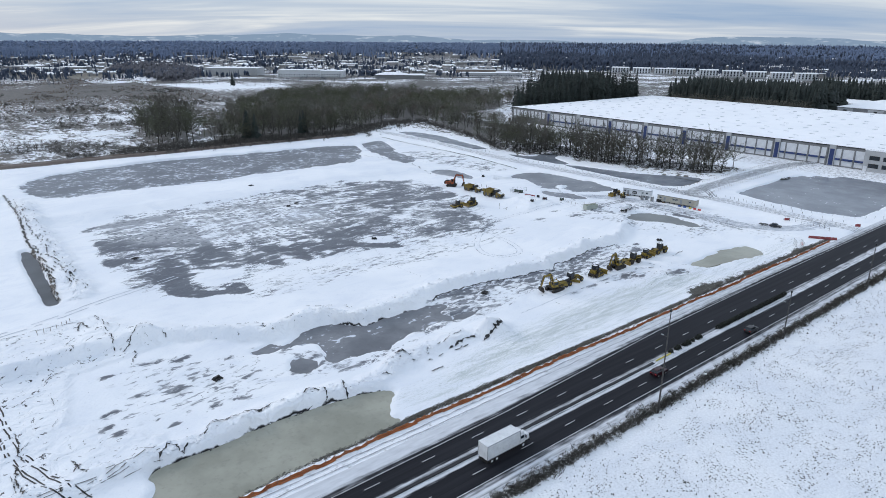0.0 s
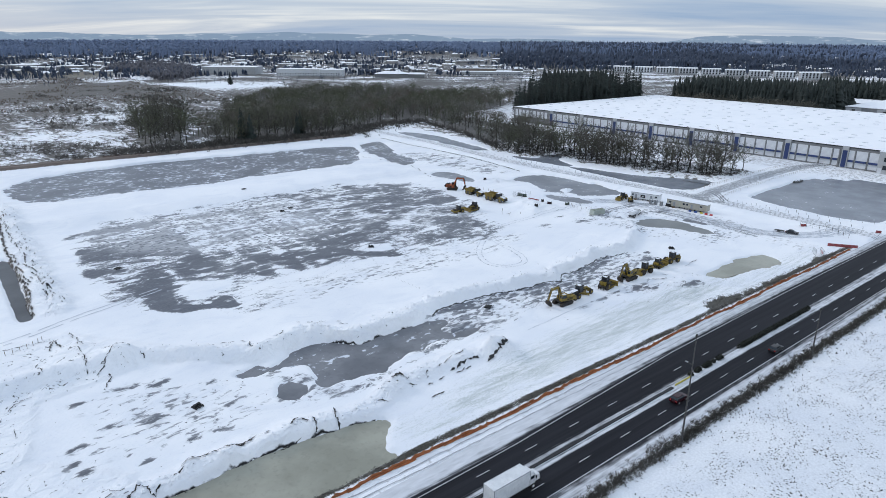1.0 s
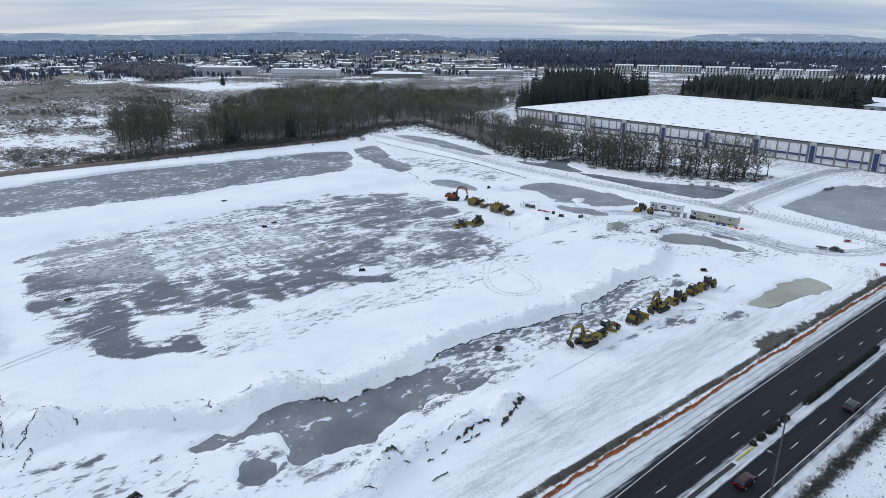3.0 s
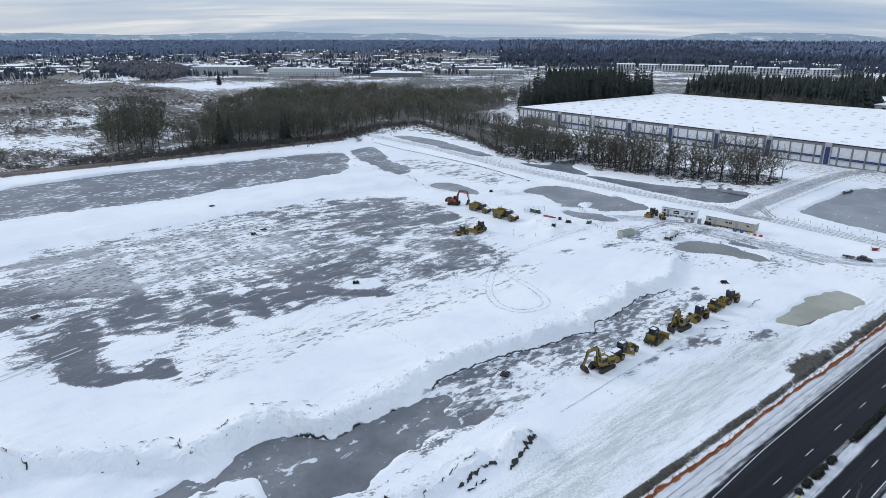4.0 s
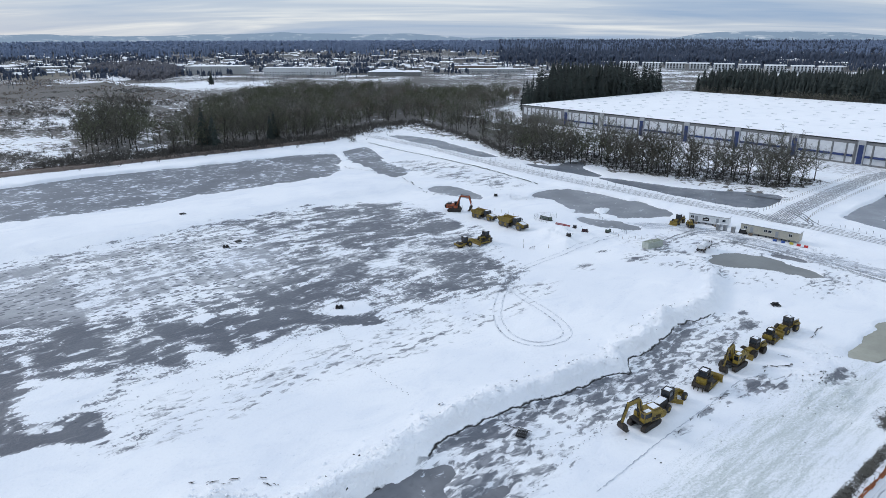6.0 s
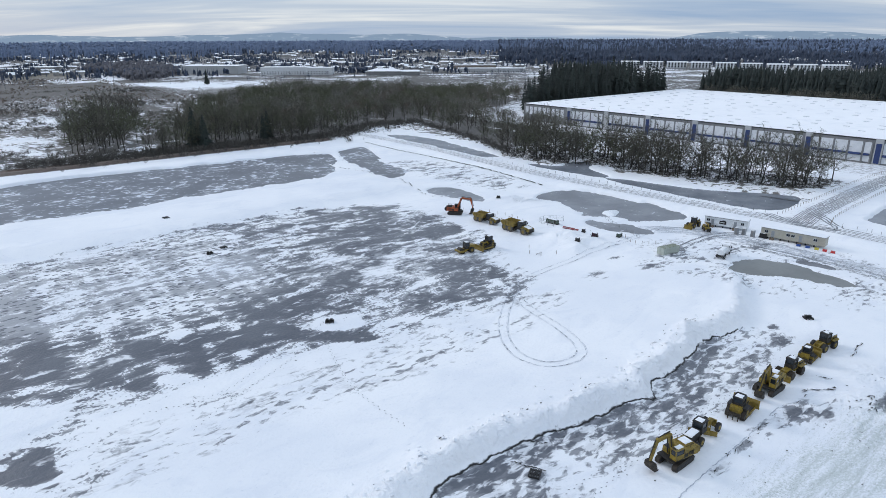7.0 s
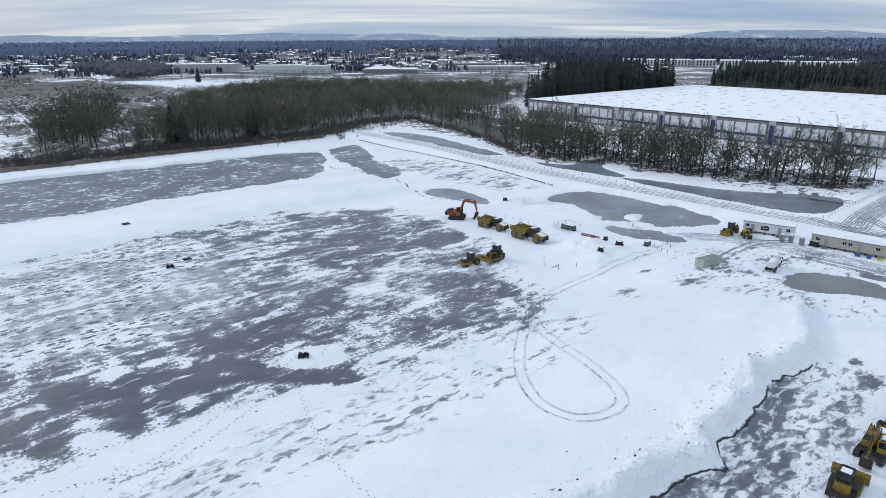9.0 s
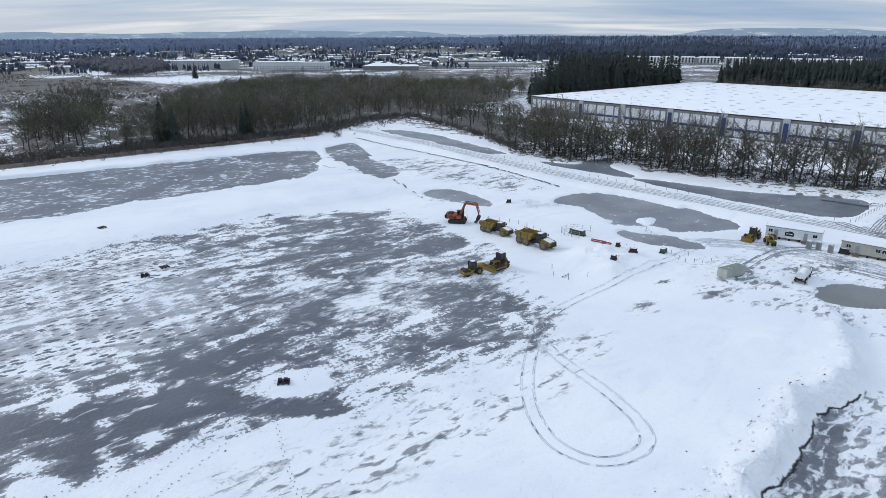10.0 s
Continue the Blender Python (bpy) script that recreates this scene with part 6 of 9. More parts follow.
def hills():
    """Low snow-flecked hills closing the horizon, their distance haze painted as a glowing colour."""
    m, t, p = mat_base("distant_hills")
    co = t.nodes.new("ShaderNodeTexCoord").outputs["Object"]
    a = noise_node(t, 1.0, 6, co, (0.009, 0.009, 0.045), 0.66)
    # pale blue haze sits in this colour, which is emitted rather than lit
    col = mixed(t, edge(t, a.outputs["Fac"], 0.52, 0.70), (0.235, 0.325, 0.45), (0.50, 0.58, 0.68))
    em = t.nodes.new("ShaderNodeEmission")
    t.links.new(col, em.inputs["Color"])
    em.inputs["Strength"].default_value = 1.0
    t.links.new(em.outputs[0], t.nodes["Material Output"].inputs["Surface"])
    ridges = ((4700, 106, 11, -60, 6), (4800, 72, 19, -25, 14), (4560, 98, 15, 14, 60))
    for d, top, seed, a0, a1 in ridges:
        b = Build()
        k = 160
        rows = []
        for i in range(k + 1):
            a = a0 + (a1 - a0) * i / k
            x, y = d * math.sin(radians(a)), d * math.cos(radians(a))
            fade = float(step(np.array([i]), 0, 26)[0] * (1 - step(np.array([i]), k - 26, k)[0]))
            z = 40 + (top - 40) * fade * (0.86 + 0.9 * float(rough(np.array([x / 600]), np.array([y / 600]), 1.0, seed)[0])) + fade * 7 * float(rough(np.array([x / 90]), np.array([y / 90]), 1.0, seed + 5)[0])
            rows += [(x, y, -40), (x, y, z), (x * 1.05, y * 1.05, z * 0.5)]
        f = []
        for i in range(k):
            o = 3 * i
            f += [(o, o + 3, o + 4, o + 1), (o + 1, o + 4, o + 5, o + 2)]
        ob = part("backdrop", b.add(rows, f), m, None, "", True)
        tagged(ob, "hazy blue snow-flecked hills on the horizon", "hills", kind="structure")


hills()


# ---- machines and vehicles (each faces +x, stands on z = 0) ----
def stadium(x0, x1, z0, z1, k=5):
    r = (z1 - z0) / 2
    zc = (z0 + z1) / 2
    right = [(x1 - r + r * math.sin(math.pi * i / k), zc - r * math.cos(math.pi * i / k)) for i in range(k + 1)]
    left = [(x0 + r - r * math.sin(math.pi * i / k), zc + r * math.cos(math.pi * i / k)) for i in range(k + 1)]
    return right + left


def track(ob, y, x0, x1, h, w):
    """A crawler track: belt with grousers, and the frame with rollers inside it."""
    b = Build().prism(stadium(x0, x1, 0, h), y - w / 2, y + w / 2)
    k = int((x1 - x0) / 0.22)
    for i in range(k):
        x = x0 + h / 2 + (x1 - x0 - h) * (i + 0.5) / k
        b.box((x, y, h + 0.02), (0.07, w, 0.07)).box((x, y, 0.02), (0.07, w, 0.05))
    belt = part("track", b, TRACK_STEEL, ob)
    f = Build().prism(stadium(x0 + 0.3, x1 - 0.3, 0.22, h - 0.2), y - w / 2 - 0.03, y + w / 2 + 0.03)
    for i in range(5):
        x = x0 + 0.6 + (x1 - x0 - 1.2) * i / 4
        f.tube((x, y - w / 2 - 0.06, 0.3), (x, y + w / 2 + 0.06, 0.3), 0.17, 0.17, 8)
    part("track_frame", f, BLACK_STEEL, belt)
    return belt


def cab(ob, x, y, z, size, paint, snow=True):
    """A glazed cab: posts and roof of paint, dark panes a little behind them."""
    L, W, h = size
    b = Build().box((x, y, z + h * 0.195), (L, W, h * 0.39), top=(0.98, 0.96))
    c = part("cab", b, paint, ob)
    part("cab_roof", Build().box((x, y, z + h - 0.08), (L + 0.1, W + 0.1, 0.16), top=(0.94, 0.94)), paint, c)
    for sx in (-1, 1):
        for sy in (-1, 1):
            part("cab_post", Build().box((x + sx * (L / 2 - 0.06), y + sy * (W / 2 - 0.06), z + h * 0.65), (0.12, 0.12, h * 0.6)), paint, c)
    g = Build()
    for sy in (-1, 1):
        g.box((x, y + sy * (W / 2 - 0.1), z + h * 0.62), (L - 0.22, 0.04, h * 0.66))
    for sx in (-1, 1):
        g.box((x + sx * (L / 2 - 0.1), y, z + h * 0.62), (0.04, W - 0.22, h * 0.66))
    part("cab_glass", g, GLASS_DARK, c, "dark tinted cab windows")
    if snow:
        part("snow_cap", Build().box((x - 0.08 * L, y, z + h + 0.05), (L * 0.66, W * 0.7, 0.1), top=(0.8, 0.8)), SNOW, c, "snow on the cab roof")
    return c


def wheel(ob, x, y, r, w, paint, rubber=None):
    b = Build().tube((x, y - w / 2, r), (x, y + w / 2, r), r * 0.94, r * 0.94, 18)
    b.tube((x, y - w * 0.36, r), (x, y + w * 0.36, r), r, r, 18)
    if r > 0.7:
        for i in range(18):
            a = i * math.tau / 18
            b.box((x + math.sin(a) * r, y, r + math.cos(a) * r), (0.12, w * 0.8, 0.07), (0, math.degrees(a), 0))
    t = part("wheel", b, rubber or RUBBER, ob)
    s = 1 if y > 0 else -1
    part("rim", Build().tube((x, y + s * w * 0.38, r), (x, y + s * (w / 2 + 0.02), r), r * 0.55, r * 0.5, 12).tube((x, y + s * w * 0.4, r), (x, y + s * (w / 2 + 0.1), r), r * 0.2, r * 0.16, 8), paint, t)
    return t


def bar(b, p, q, w, h0, h1):
    """A flat-sided beam in the x-z plane from p to q."""
    dx, dz = q[0] - p[0], q[1] - p[1]
    d = math.hypot(dx, dz)
    nx, nz = -dz / d, dx / d
    b.prism([(p[0] + nx * h0 / 2, p[1] + nz * h0 / 2), (q[0] + nx * h1 / 2, q[1] + nz * h1 / 2), (q[0] - nx * h1 / 2, q[1] - nz * h1 / 2), (p[0] - nx * h0 / 2, p[1] - nz * h0 / 2)], -w / 2, w / 2)


def excavator(paint, label, elbow, wrist, tip, swing=0.0, size=1.0):
    ob = thing("excavator", label, "excavator")
    for y in (-1.25, 1.25):
        track(ob, y, -2.3, 2.3, 1.0, 0.65)
    part("undercarriage", Build().box((0, 0, 0.75), (2.0, 1.9, 0.5)).tube((0, 0, 0.9), (0, 0, 1.25), 0.75, 0.75, 16), BLACK_STEEL, ob)
    turn = Matrix.Rotation(radians(swing), 4, "Z")
    before = set(ob.children)
    part("engine_house", Build().box((-1.35, 0, 1.85), (2.7, 2.7, 1.2), top=(0.94, 0.94)).box((0.35, -0.8, 1.7), (1.3, 1.1, 0.9)), paint, ob)
    part("platform", Build().box((0.1, 0, 1.2), (3.7, 2.66, 0.2)).box((0.35, -0.8, 2.17), (1.2, 1.0, 0.06)), BLACK_STEEL, ob, "black slewing platform and walkway")
    part("counterweight", Build().prism([(-2.6, 1.2), (-3.15, 1.45), (-3.2, 2.0), (-2.9, 2.35), (-2.55, 2.35)], -1.35, 1.35), BLACK_STEEL if paint is ORANGE_PAINT else paint, ob)
    part("engine_cover", Build().box((-1.7, -0.1, 2.58), (1.5, 1.9, 0.3), top=(0.85, 0.85)).tube((-1.1, -0.8, 2.5), (-1.1, -0.8, 3.0), 0.08, 0.08, 8), BLACK_STEEL if paint is ORANGE_PAINT else paint, ob)
    if paint is not ORANGE_PAINT:
        part("snow_cap", Build().box((-1.7, -0.1, 2.77), (1.35, 1.45, 0.12), top=(0.8, 0.8)), SNOW, ob, "snow on the engine cover")
    cab(ob, 0.65, 0.85, 1.35, (1.7, 1.0, 1.65), paint if paint is not ORANGE_PAINT else BLACK_STEEL, paint is not ORANGE_PAINT)
    vent = Build()
    for y in (-1.34, 1.34):
        for k in range(5):
            vent.box((-1.9 + k * 0.22, y * 1.0, 1.75), (0.1, 0.06, 0.6))
        vent.box((-0.5, y, 1.6), (0.7, 0.05, 0.5))
    part("vent", vent, BLACK_STEEL, ob, "black engine louvres")
    rail = Build()
    for y in (-1.15, 1.15):
        rail.tube((-2.4, y, 2.9), (-0.4, y, 2.9), 0.03, 0.03, 5)
        for x in (-2.4, -1.4, -0.4):
            rail.tube((x, y, 2.4), (x, y, 2.9), 0.03, 0.03, 5)
    part("handrail", rail, BLACK_STEEL, ob)
    part("work_lamp", Build().box((1.45, 0.85, 3.1), (0.12, 0.5, 0.12)), BLACK_STEEL, ob)
    b = Build()
    knee = (elbow[0] * 0.42, 1.7 + (elbow[1] - 1.7) * 0.86 + 0.7)
    bar(b, (0.5, 1.7), knee, 0.36, 0.5, 0.62)
    bar(b, knee, elbow, 0.34, 0.62, 0.36)
    part("boom", b, paint, ob)
    b = Build()
    back = (elbow[0] + (elbow[0] - wrist[0]) * 0.18, elbow[1] + (elbow[1] - wrist[1]) * 0.18)
    bar(b, back, elbow, 0.28, 0.28, 0.55)
    bar(b, elbow, wrist, 0.28, 0.55, 0.26)
    part("stick", b, paint, ob)
    b = Build()
    for y in (-0.35, 0.35):
        b.tube((1.1, y, 1.6), (knee[0], y, knee[1] - 0.1), 0.1, 0.07, 8)
    b.tube((knee[0], 0, knee[1] + 0.45), (back[0], 0, back[1]), 0.1, 0.06, 8)
    b.tube((elbow[0] + 0.2, 0, elbow[1] + 0.3), (wrist[0] + 0.3, 0, wrist[1] + 0.5), 0.09, 0.06, 8)
    part("hydraulic_ram", b, BLACK_STEEL, ob)
    wx, wz = wrist
    tx, tz = tip
    bucket = [(wx + 0.25, wz), (wx + 0.45, wz - 0.5), (wx + 0.2, wz - 1.0), (tx + 0.3, tz - 0.05), (tx - 0.25, tz), (wx - 0.55, wz - 0.35), (wx - 0.25, wz)]
    b = Build().prism(bucket, -0.62, 0.62)
    for k in range(5):
        b.box((tx - 0.32, -0.5 + k * 0.25, tz + 0.02), (0.28, 0.09, 0.1))
    part("bucket", b, TRACK_STEEL, ob, "worn brown-black digging bucket")
    for c in set(ob.children) - before:
        c.matrix_local = turn @ c.matrix_local
    ob.scale = (size,) * 3
    return ob


def dozer(label, size=1.0, high=True):
    ob = thing("bulldozer", label, "bulldozer")
    for y in (-1.05, 1.05):
        b = Build()
        if high:
            b.prism([(-1.9, 0.1), (-1.6, 0), (1.5, 0), (1.9, 0.3), (1.8, 0.7), (-0.7, 1.55), (-1.15, 1.5), (-2.0, 0.6)], y - 0.3, y + 0.3)
        else:
            b.prism(stadium(-1.9, 1.9, 0, 0.95), y - 0.3, y + 0.3)
        for i in range(14):
            b.box((-1.5 + i * 0.22, y, 0.0), (0.06, 0.6, 0.06))
        t = part("track", b, TRACK_STEEL, ob)
        part("track_frame", Build().box((0, y, 0.42), (2.6, 0.66, 0.4)).tube((-0.9, y - 0.36, 1.1), (-0.9, y + 0.36, 1.1), 0.32, 0.32, 12), MUSTARD, t)
    part("hood", Build().box((0.75, 0, 1.35), (2.2, 1.25, 1.2), top=(0.9, 0.86)).box((-0.6, 0, 1.2), (1.9, 1.5, 1.0)).box((0, 0, 0.7), (3.2, 1.3, 0.5)), YELLOW, ob)
    part("fender", Build().box((-0.7, 1.05, 1.75), (1.6, 0.62, 0.12)).box((-0.7, -1.05, 1.75), (1.6, 0.62, 0.12)), BLACK_STEEL, ob)
    part("fuel_tank", Build().box((-1.6, 0, 1.6), (0.7, 1.6, 0.8), top=(0.92, 0.95)), YELLOW, ob)
    part("engine_cover", Build().box((0.75, 0, 1.98), (1.7, 0.7, 0.08), top=(0.95, 0.9)), BLACK_STEEL, ob, "black hood top")
    part("exhaust", Build().tube((1.1, 0.3, 1.9), (1.1, 0.3, 2.6), 0.08, 0.07, 8).tube((0.7, -0.3, 1.9), (0.7, -0.3, 2.35), 0.12, 0.12, 8), BLACK_STEEL, ob)
    cab(ob, -0.75, 0, 1.75, (1.5, 1.45, 1.45), BLACK_STEEL)
    part("grille", Build().box((1.87, 0, 1.35), (0.06, 0.95, 0.85)).box((0.85, 0.64, 1.35), (1.3, 0.06, 0.5)).box((0.85, -0.64, 1.35), (1.3, 0.06, 0.5)), BLACK_STEEL, ob, "black grille and side louvres")
    part("handrail", Build().tube((-0.1, 0.75, 1.9), (0.4, 0.6, 2.3), 0.03, 0.03, 5).tube((-0.1, -0.75, 1.9), (0.4, -0.6, 2.3), 0.03, 0.03, 5).box((-0.1, 0.0, 3.25), (0.2, 1.2, 0.1)), BLACK_STEEL, ob)
    blade = [(2.75, 0.05), (2.95, 0.0), (2.75, 0.5), (2.75, 0.95), (3.0, 1.35), (2.85, 1.4), (2.6, 0.95), (2.6, 0.45)]
    part("blade", Build().prism(blade, -1.85, 1.85).box((2.68, 1.0, 0.7), (0.2, 0.2, 1.0)).box((2.68, -1.0, 0.7), (0.2, 0.2, 1.0)), MUSTARD, ob, "curved worn blade")
    b = Build()
    for y in (-1.45, 1.45):
        b.box((1.2, y, 0.45), (2.9, 0.16, 0.26))
    for y in (-0.5, 0.5):
        b.tube((1.7, y, 1.5), (2.7, y, 0.8), 0.09, 0.06, 8)
    part("push_arm", b, YELLOW, ob)
    b = Build().box((-2.35, 0, 0.9), (0.5, 1.8, 0.35))
    for y in (-0.7, 0, 0.7):
        b.box((-2.55, y, 0.55), (0.14, 0.12, 0.9), (0, 15, 0))
    part("ripper", b, TRACK_STEEL, ob)
    ob.scale = (size,) * 3
    return ob


def grader():
    ob = thing("motor_grader", "long yellow motor grader with snow on its hood", "motor grader")
    for x in (-3.3, -1.8):
        for y in (-0.95, 0.95):
            wheel(ob, x, y, 0.68, 0.45, YELLOW)
    for y in (-0.95, 0.95):
        wheel(ob, 3.2, y, 0.68, 0.42, YELLOW)
    part("engine_hood", Build().box((-2.7, 0, 1.55), (2.6, 1.25, 1.1), top=(0.94, 0.9)).box((-4.05, 0, 1.3), (0.3, 1.3, 0.9)), BLACK_STEEL, ob, "dark engine hood")
    part("rear_frame", Build().box((-2.5, 0, 0.85), (3.2, 1.0, 0.4)), YELLOW, ob)
    part("tail_lamp", Build().box((-4.22, 0.45, 1.5), (0.06, 0.2, 0.12)), LAMP_RED, ob, "red tail lamps")
    part("tail_lamp", Build().box((-4.22, -0.45, 1.5), (0.06, 0.2, 0.12)), LAMP_RED, ob, "red tail lamps")
    part("snow_cap", Build().box((-2.8, 0, 2.16), (2.2, 1.1, 0.14), top=(0.9, 0.8)), SNOW, ob, "snow on the hood")
    b = Build()
    bar(b, (-0.6, 1.3), (0.7, 1.9), 0.4, 0.45, 0.42)
    bar(b, (0.6, 1.9), (2.6, 1.75), 0.36, 0.42, 0.4)
    bar(b, (2.5, 1.8), (3.6, 1.0), 0.4, 0.42, 0.5)
    part("front_frame", b, YELLOW, ob)
    part("front_axle", Build().box((3.2, 0, 0.7), (0.3, 2.0, 0.3)).box((3.75, 0, 0.9), (0.25, 0.9, 0.7)), YELLOW, ob)
    cab(ob, -0.55, 0, 1.35, (1.5, 1.4, 1.75), BLACK_STEEL)
    part("moldboard", Build().box((0.9, 0.1, 0.45), (0.16, 3.7, 0.65), (0, 12, 28)), MUSTARD, ob, "angled grading blade")
    part("drawbar", Build().tube((1.0, 0, 0.75), (1.0, 0, 0.95), 0.8, 0.8, 16).box((2.1, 0, 0.95), (2.4, 0.22, 0.22)).tube((0.9, 0.8, 1.0), (0.9, 0.8, 2.5), 0.09, 0.07, 8).tube((0.9, -0.8, 1.0), (0.9, -0.8, 2.5), 0.09, 0.07, 8), YELLOW, ob)
    return ob


def wheel_loader(label, name, front, size=1.0, spiked=False):
    """Articulated four-wheeler with a bucket or a blade."""
    ob = thing(name, label, name.replace("_", " "))
    for x in (-1.6, 1.6):
        for y in (-1.05, 1.05):
            if spiked:
                b = Build().tube((x, y - 0.45, 0.75), (x, y + 0.45, 0.75), 0.66, 0.66, 16)
                for i in range(14):
                    a = i * math.tau / 14
                    for q in (-0.28, 0, 0.28):
                        b.box((x + math.sin(a) * 0.72, y + q, 0.75 + math.cos(a) * 0.72), (0.16, 0.18, 0.16), (0, math.degrees(a), 0))
                part("wheel", b, TRACK_STEEL, ob, "spiked steel wheel")
            else:
                wheel(ob, x, y, 0.82, 0.62, YELLOW)
    part("engine_hood", Build().box((-1.9, 0, 1.75), (2.2, 1.5, 1.1), top=(0.9, 0.88)).box((-1.6, 0, 1.1), (2.6, 1.3, 0.6)).box((-3.05, 0, 1.25), (0.4, 1.7, 0.8)), YELLOW, ob)
    part("snow_cap", Build().box((-2.0, 0, 2.35), (1.6, 1.2, 0.12), top=(0.85, 0.85)), SNOW, ob, "snow on the hood")
    part("grille", Build().box((-3.02, 0, 1.75), (0.06, 1.1, 0.7)).box((-2.1, 0.72, 1.8), (1.1, 0.06, 0.5)).box((-2.1, -0.72, 1.8), (1.1, 0.06, 0.5)), BLACK_STEEL, ob, "black grille and side louvres")
    part("handrail", Build().tube((-0.9, 0.95, 1.8), (-0.9, 0.95, 2.7), 0.03, 0.03, 5).tube((-0.9, -0.95, 1.8), (-0.9, -0.95, 2.7), 0.03, 0.03, 5).tube((-2.7, 0.8, 2.6), (-0.9, 0.95, 2.7), 0.03, 0.03, 5).tube((-2.7, -0.8, 2.6), (-0.9, -0.95, 2.7), 0.03, 0.03, 5), BLACK_STEEL, ob)
    part("fender", Build().box((-1.6, 1.05, 1.75), (1.7, 0.66, 0.1)).box((-1.6, -1.05, 1.75), (1.7, 0.66, 0.1)), YELLOW, ob)
    part("front_frame", Build().box((1.3, 0, 1.05), (1.9, 1.1, 0.8)).box((0.2, 0, 0.95), (0.9, 0.6, 0.5)), YELLOW, ob)
    cab(ob, -0.15, 0, 1.4, (1.4, 1.5, 1.85), BLACK_STEEL)
    part("beacon", Build().tube((-0.3, 0.5, 3.3), (-0.3, 0.5, 3.5), 0.07, 0.06, 8).tube((-1.4, -0.45, 2.3), (-1.4, -0.45, 3.1), 0.07, 0.07, 8), BLACK_STEEL, ob)
    if front == "bucket":
        b = Build()
        for y in (-0.5, 0.5):
            bar(b, (1.2, 1.7), (3.0, 0.75), 0.18, 0.4, 0.35)
            for i in range(len(b.v) - 8, len(b.v)):
                b.v[i] = (b.v[i][0], b.v[i][1] + y, b.v[i][2])
        part("lift_arm", b, YELLOW, ob)
        part("bucket", Build().prism([(3.0, 1.25), (2.9, 0.5), (3.1, 0.05), (4.1, 0.02), (4.05, 0.12), (3.3, 0.3), (3.2, 0.8), (3.4, 1.3)], -1.4, 1.4), MUSTARD, ob, "worn loader bucket")
    else:
        part("blade", Build().prism([(2.95, 0.1), (3.15, 0.05), (2.95, 0.6), (3.15, 1.15), (3.0, 1.2), (2.8, 0.6)], -1.75, 1.75), MUSTARD, ob, "curved worn blade")
        part("blade_arm", Build().box((2.3, 0.7, 0.6), (1.3, 0.18, 0.25)).box((2.3, -0.7, 0.6), (1.3, 0.18, 0.25)), YELLOW, ob)
    ob.scale = (size,) * 3
    return ob


def dump_truck():
    ob = thing("dump_truck", "yellow articulated dump truck with muddy wheels and snowy hood", "dump truck", "parked dump trucks")
    for x in (-3.6, -1.75, 3.0):
        for y in (-1.15, 1.15):
            wheel(ob, x, y, 0.92, 0.66, MUSTARD, MUDDY_RUBBER)
    part("chassis", Build().box((-2.2, 0, 1.15), (5.2, 0.9, 0.5)).box((1.9, 0, 1.1), (3.6, 0.9, 0.5)).tube((0.1, 0, 0.8), (0.1, 0, 1.5), 0.4, 0.4, 10), BLACK_STEEL, ob)
    body = Build()
    side = [(-5.0, 2.35), (-4.3, 1.55), (-0.6, 1.45), (0.35, 2.9), (0.2, 3.05), (-4.7, 2.75)]
    for y0, y1 in ((-1.5, -1.35), (1.35, 1.5)):
        body.prism(side, y0, y1)
    body.prism([(-5.0, 2.35), (-4.3, 1.55), (-0.6, 1.45), (0.35, 2.9), (0.25, 3.0), (-0.7, 1.65), (-4.25, 1.72), (-4.95, 2.45)], -1.4, 1.4)
    for k in range(5):
        x = -4.1 + k * 0.95
        for y in (-1.55, 1.55):
            body.box((x, y, 2.15), (0.12, 0.1, 1.15))
    body.box((-2.2, -1.54, 2.85), (4.9, 0.14, 0.14), (0, 3.5, 0)).box((-2.2, 1.54, 2.85), (4.9, 0.14, 0.14), (0, 3.5, 0))
    part("dump_body", body, MUSTARD, ob, "worn mustard dump body")
    part("hood", Build().prism([(2.2, 1.2), (4.5, 1.0), (4.75, 1.25), (4.65, 1.75), (2.3, 2.25)], -1.15, 1.15).box((3.0, 1.2, 1.75), (1.9, 0.7, 0.12)).box((3.0, -1.2, 1.75), (1.9, 0.7, 0.12)), YELLOW, ob)
    part("grille", Build().box((4.72, 0, 1.45), (0.12, 1.7, 0.55)).box((4.72, 0, 0.95), (0.2, 2.2, 0.3)), BLACK_STEEL, ob, "black grille and bumper")
    part("snow_cap", Build().box((3.55, 0, 2.06), (1.9, 1.6, 0.12), (0, 12, 0), top=(0.9, 0.85)), SNOW, ob, "snow on the hood")
    cab(ob, 1.4, 0, 1.45, (1.6, 1.9, 1.75), BLACK_STEEL)
    part("mirror", Build().box((2.2, 1.35, 2.6), (0.1, 0.3, 0.5)), BLACK_STEEL, ob)
    part("mirror", Build().box((2.2, -1.35, 2.6), (0.1, 0.3, 0.5)), BLACK_STEEL, ob)
    return ob


